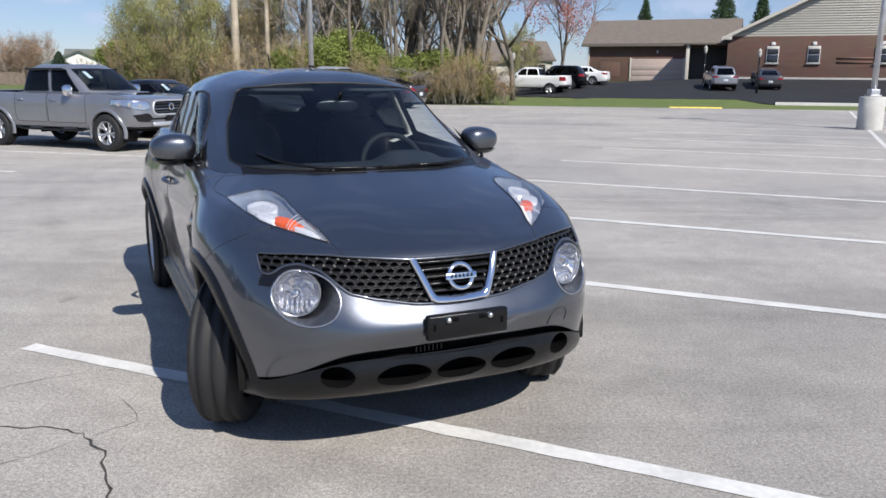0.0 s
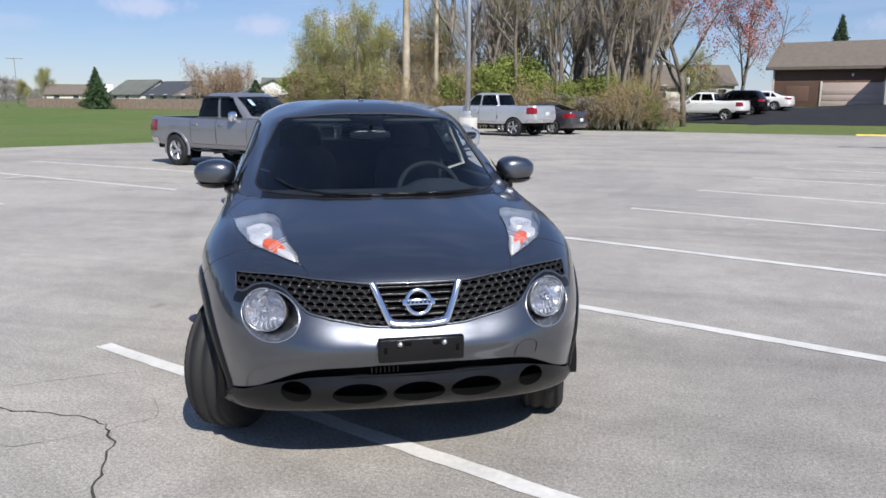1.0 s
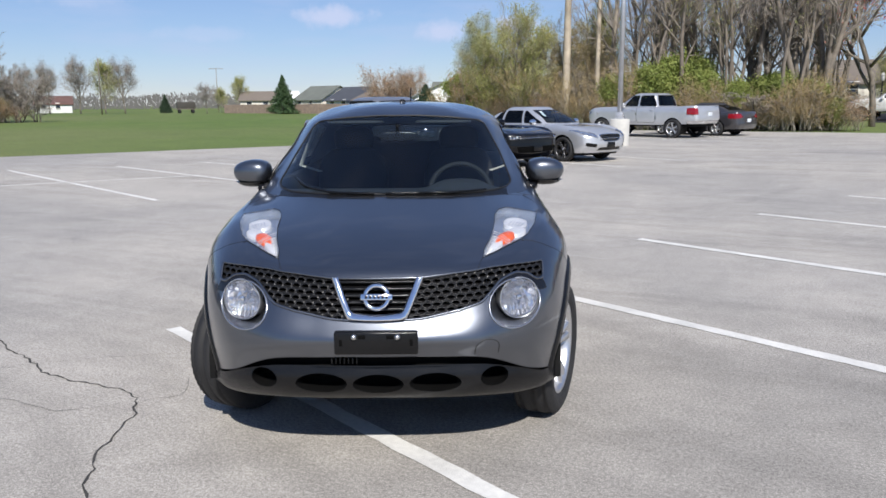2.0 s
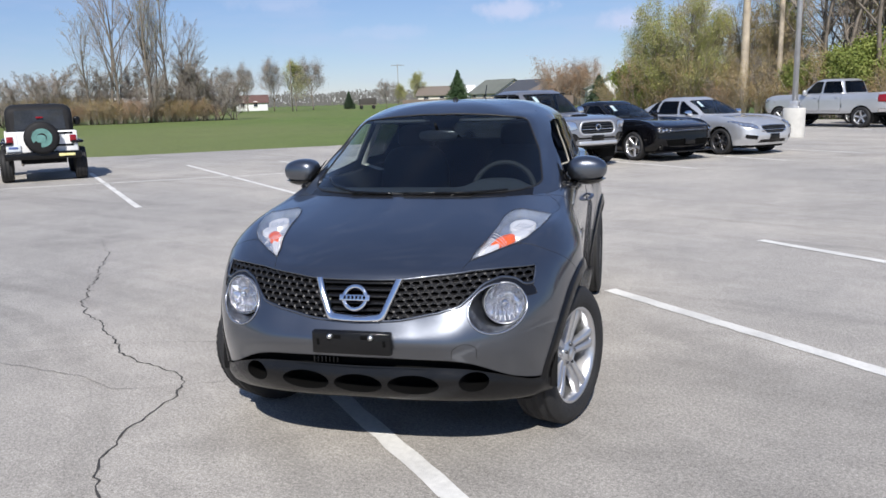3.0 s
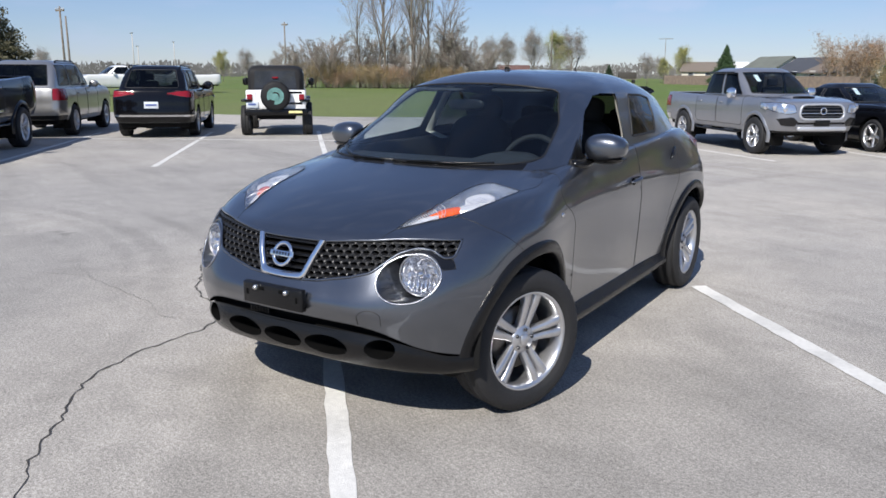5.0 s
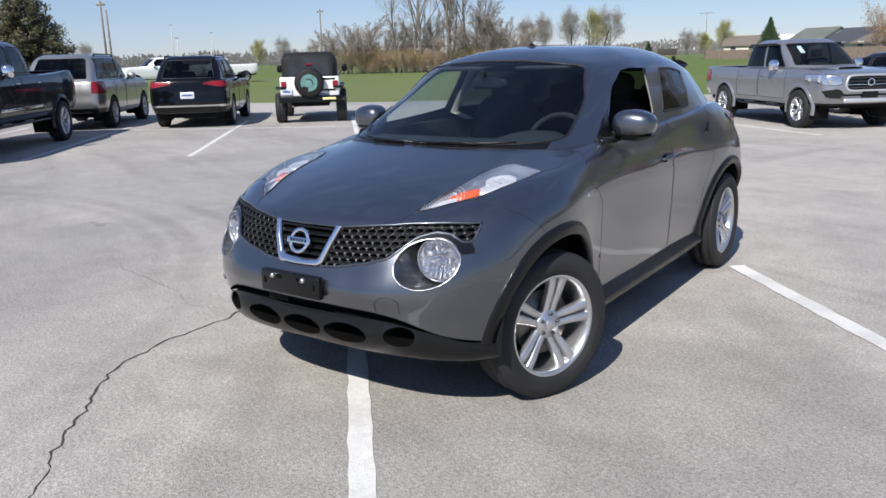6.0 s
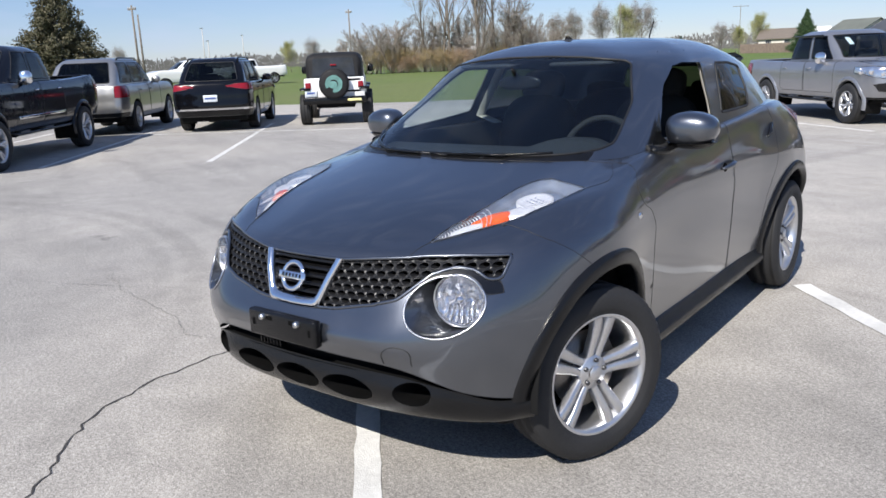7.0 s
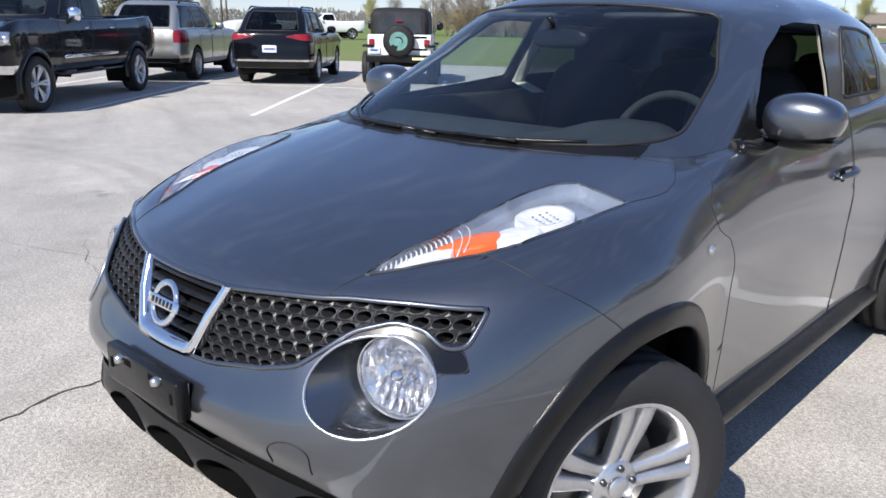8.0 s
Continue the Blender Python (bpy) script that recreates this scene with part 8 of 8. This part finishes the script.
def brick_building():
    """Single storey brick building: garage wing with porch, and a gabled main wing with siding in the gable."""
    bx, by = 14.4, 80.1
    b = thing("brick_building", pose(bx, by, 1.05, 0, 0, -22), "single storey red brick building with garage and gabled wing", "building")
    # garage wing, facing local -y
    boxpart("garage_wall", (0, 13.2, 0, 9, -.6, 3.75), M["brick"], b, .02)
    v, f = gable_roof(-.1, 13.6, 0, 9, 3.75, 6.0, .5, .16)
    link("garage_roof", v, f, M["shingle"], b, "brown shingle roof", smooth=False)
    boxpart("fascia", (-.6, 13.9, -.56, -.48, 3.36, 3.52), M["shingle"], b, .01)
    for sx in (0,):
        v = [(sx, 0, 3.75), (sx, 9, 3.75), (sx, 4.5, 6.0), (sx + .2, 0, 3.75), (sx + .2, 9, 3.75), (sx + .2, 4.5, 6.0)]
        link("garage_gable", v, [(0, 1, 2), (5, 4, 3), (0, 3, 4, 1), (1, 4, 5, 2), (2, 5, 3, 0)], M["siding"], b, smooth=False)
    gd = boxpart("garage_door", (4.3, 9.2, -.06, .04, 0, 2.2), M["garage_door"], b, .01, "wide beige sectional garage door")
    for k in range(1, 4):
        boxpart("door_panel", (4.34, 9.16, -.075, -.055, .55 * k - .50, .55 * k - .03), M["garage_door"], gd, .01)
    boxpart("door_frame", (4.15, 4.3, -.09, .02, 0, 2.32), M["siding"], b, .01)
    boxpart("door_frame", (9.2, 9.35, -.09, .02, 0, 2.32), M["siding"], b, .01)
    # thin dark panel on the wall, painted as the shade under the porch roof
    boxpart("porch_recess", (9.75, 13.2, -.05, .06, 0, 3.2), M["dark_recess"], b, .01)
    boxpart("porch_roof", (9.3, 13.2, -2.1, .2, 3.42, 3.60), M["shingle"], b, .02)
    boxpart("porch_post", (9.55, 9.85, -1.9, -1.65, 0, 3.42), M["siding"], b, .02)
    boxpart("downpipe", (.05, .15, -.12, -.02, 0, 3.3), M["siding"], b, .01)
    boxpart("wall_lamp", (6.68, 6.82, -.18, -.05, 2.75, 3.0), M["white_siding"], b, .02)
    boxpart("brick_panel", (1.2, 3.2, -.03, .02, .5, 1.9), M["brick"], b, .01)
    # main wing, its gable facing local -y, standing a little forward on higher ground
    g0, zl, z0, z1 = -2.6, .38, 4.10, 9.6
    boxpart("main_wall", (13.2, 36, g0, 9, -.4, z0), M["brick"], b, .02)
    v, f = gable_wall(13.2, 36, g0, z0, z1)
    link("main_gable", v, f, M["siding"], b, "tan siding in the gable", smooth=False)
    for k in range(1, 26):
        z = z0 + .21 * k
        hw = 11.4 * (1 - (z - z0) / (z1 - z0))
        if hw > .3:
            # thin darker strip, the lap's shade line put into its colour
            boxpart("siding_board", (24.6 - hw, 24.6 + hw, g0 - .04, g0 + .01, z - .02, z + .006), M["siding_shade"], b, .0)
    v, f = gable_roof(13.2, 36, g0, 9, z0, z1, .5, .16, "y")
    link("main_roof", v, f, M["shingle"], b, "brown shingle roof", smooth=False)
    k = (z1 - z0) / 11.4
    for s in (-1, 1):
        g = [(24.6 + s * 11.95, g0 - .56, z0 - .55 * k - .10), (24.6, g0 - .56, z1 - .10), (24.6, g0 - .56, z1 + .18), (24.6 + s * 11.95, g0 - .56, z0 - .55 * k + .18)]
        link("barge_board", g + [(x, y + .06, z) for x, y, z in g], [(0, 1, 2, 3), (7, 6, 5, 4), (0, 3, 7, 4), (3, 2, 6, 7), (0, 4, 5, 1)], M["siding"], b, smooth=False)
    boxpart("eave_return", (12.7, 13.5, g0 - .54, g0 + .1, z0 - .30, z0 + .02), M["siding"], b, .02)
    for x in (17.02, 20.35, 25.6, 29.5):
        window_unit(b, x, g0 - .02, zl + 1.46, .92, 1.32)
        boxpart("keystone", (x - .16, x + .16, g0 - .10, g0, zl + 2.92, zl + 3.20), M["white_siding"], b, .02)
    boxpart("brick_band", (22.2, 25.0, g0 - .05, g0 + .02, zl + 1.75, zl + 1.88), M["brick"], b, .0)
    boxpart("brick_band", (22.2, 25.0, g0 - .05, g0 + .02, zl + 1.40, zl + 1.53), M["brick"], b, .0)
    boxpart("plinth", (13.1, 36.1, g0 - .12, g0 + .05, -.3, zl + .16), M["concrete"], b, .02)
    return b


brick_building()

# dark drive before the building, kerbs and grass strip
DRIVE = [(3.2, 57.5), (9.5, 52.0), (19.0, 51.5), (19.5, 46.8), (60, 36.5), (70, 60), (20, 78), (12.5, 76), (-2, 66)]


def draped(name, outline, dz, material, label, category, step=1.5):
    """A flat covering that follows the ground."""
    sd = poly_sd([(x, y) for x, y in outline], [0, 1])
    xs = np.arange(min(p[0] for p in outline), max(p[0] for p in outline) + step, step)
    ys = np.arange(min(p[1] for p in outline), max(p[1] for p in outline) + step, step)
    X, Y = np.meshgrid(xs, ys)
    P = np.stack([X, Y, X * 0], -1).reshape(-1, 3)
    d = sd(P).reshape(X.shape)
    gy, gx = np.gradient(d, step)
    hit = np.abs(d) < step * .6
    g2 = gx**2 + gy**2 + 1e-9
    X, Y = np.where(hit, X - d * gx / g2, X), np.where(hit, Y - d * gy / g2, Y)
    Z = np.vectorize(terrain)(X, Y) + dz
    P = np.stack([X, Y, Z], -1)
    mid = (P[:-1, :-1] + P[1:, :-1] + P[:-1, 1:] + P[1:, 1:]) / 4
    sel = sd(mid.reshape(-1, 3)).reshape(mid.shape[:2]) < 0
    ids = np.arange(X.size).reshape(X.shape)
    q = np.stack([ids[:-1, :-1], ids[:-1, 1:], ids[1:, 1:], ids[1:, :-1]], -1)[sel]
    used, inv = np.unique(q, return_inverse=True)
    return tagged(link(name, P.reshape(-1, 3)[used], inv.reshape(q.shape), material), label, category, "", "structure")


draped("road", DRIVE, .0, M["drive"], "fresh black asphalt drive before the brick building", "drive")


def kerb(points, material, label, w=.16, h=.13):
    v, f = [], []
    rows = []
    for i, (x, y) in enumerate(points):
        a, b = Vector(points[max(i - 1, 0)]), Vector(points[min(i + 1, len(points) - 1)])
        d = (b - a).normalized()
        s = Vector((-d.y, d.x))
        z = terrain(x, y)
        rows.append([(x - s.x * w / 2, y - s.y * w / 2, z - .1), (x - s.x * w / 2, y - s.y * w / 2, z + h - .02), (x - s.x * w * .4, y - s.y * w * .4, z + h), (x + s.x * w * .4, y + s.y * w * .4, z + h), (x + s.x * w / 2, y + s.y * w / 2, z - .1)])
    return tagged(link("kerb", *strip(rows), material), label, "kerb", "", "structure")


kerb([(19.5, 46.6), (26, 45.2), (40, 41.6), (60, 36.4)], M["concrete"], "pale concrete kerb along the dark drive", .3)
kerb([(11.4, 39.95), (13.9, 39.55)], M["yellow"], "yellow painted kerb stone beside the grass", .18, .06)


# ---- lamp posts and poles ----
def lot_lamp(x, y, h, base_r, base_h, label):
    """Parking lot lamp: round concrete base, bolted flange, square-shouldered steel pole and a flat lamp head."""
    p = thing("lamp_post", pose(x, y, 0), label, "lamp post", "lot lamps")
    link("concrete_base", *lathe([(.0005, base_h), (base_r - .03, base_h), (base_r, base_h - .03), (base_r, 0), (base_r, -.2)], 36, "z"), M["concrete"], p, "pale round concrete base")
    boxpart("flange", (-.17, .17, -.17, .17, base_h, base_h + .05), M["galv"], p, .008)
    boxpart("flange_cover", (-.13, .13, -.13, .13, base_h + .05, base_h + .22), M["galv"], p, .012)
    link("pole", *tube([(0, 0, base_h + .05), (0, 0, h)], [.085, .070], False, 14), M["galv"], p)
    boxpart("lamp_arm", (-.9, .9, -.04, .04, h - .12, h - .04), M["galv"], p, .01)
    for s in (-1, 1):
        boxpart("lamp_head", (s * .55 - .28, s * .55 + .28, -.17, .17, h - .05, h + .08), M["galv"], p, .03)
    return p


lot_lamp(12.85, 23.75, 6.6, .36, .98, "steel lot lamp post on a pale concrete base")
lot_lamp(-4.55, 27.4, 9.0, .34, .92, "steel lot lamp post on a square shouldered concrete base")


def utility_pole(x, y, h, arm, label):
    p = thing("utility_pole", pose(x, y, 0, 0, 0, 40), label, "utility pole", "poles")
    link("pole", *tube([(0, 0, -.2), (0, 0, h)], [.12, .08], False, 10), M["bark"], p)
    if arm:
        boxpart("crossarm", (-arm, arm, -.06, .06, h - .45, h - .30), M["bark"], p, .01)
        for k in (-.9, -.45, .45, .9):
            link("insulator", *tube([(k * arm, 0, h - .30), (k * arm, 0, h - .15)], .05, False, 6), M["concrete"], p)


utility_pole(-99.4, 42.5, 8.2, .45, "wooden utility pole in the far field")
utility_pole(-81.7, 12.9, 7.6, .5, "leaning wooden utility pole behind parked cars")
utility_pole(-84.6, 13.75, 6.9, 0, "second wooden pole behind parked cars")
utility_pole(-116.0, 103.5, 10.0, 0, "plain wooden pole on the far field edge")
utility_pole(-170.0, 196.0, 13.0, 2.2, "far utility pole with crossarms")
for x, y, h in ((-124.7, 28.2, 7.3), (-124.6, 28.9, 5.4), (-142.8, 38.9, 6.8)):
    p = thing("street_lamp", pose(x, y, 0), "far grey street lamp pole", "street lamp", "poles")
    link("pole", *tube([(0, 0, -.1), (0, 0, h)], [.10, .06], False, 8), M["concrete"], p)
    boxpart("lamp_head", (-.9, .1, -.15, .15, h - .05, h + .08), M["galv"], p, .02)


def globe_lamp(x, y, h):
    z = terrain(x, y)
    p = thing("garden_lamp", pose(x, y, z), "black post lamp with a pale lantern", "street lamp", "post lamps")
    link("post", *tube([(0, 0, -.1), (0, 0, .5), (0, 0, h - .5)], [.09, .055, .045], False, 10), M["black_plastic"], p)
    link("lantern", *lathe([(.0005, h), (.05, h - .02), (.11, h - .12), (.135, h - .3), (.10, h - .46), (.06, h - .52)], 16, "z"), M["concrete"], p)
    link("cap", *lathe([(.0005, h + .14), (.03, h + .06), (.12, h - .04), (.16, h - .10)], 16, "z"), M["concrete"], p)


globe_lamp(22.2, 56.4, 3.0)
globe_lamp(20.6, 63.2, 2.9)
globe_lamp(5.6, 64.5, 3.0)

# farm wagon and hay rack far in the field
wag = thing("farm_wagon", pose(-104.0, 112.0, 0, 0, 0, 50) @ Matrix.Diagonal((.62, .8, .85, 1)), "far dark farm wagon standing in the field", "wagon")
boxpart("rack", (-2.6, 2.6, -1.1, 1.1, 1.0, 2.4), M["dark_recess"], wag, .05)
boxpart("floor", (-3.0, 3.0, -1.15, 1.15, .85, 1.0), M["bark"], wag, .03)
for x in (-1.9, 1.9):
    for y in (-1.0, 1.0):
        link("wagon_wheel", *lathe([(.0005, .1), (.42, .1), (.45, 0), (.42, -.1), (.0005, -.1)], 16), M["rubber"], wag, m=Matrix.Translation((x, y, .45)) @ pose(0, 0, 0, 0, 0, 90))
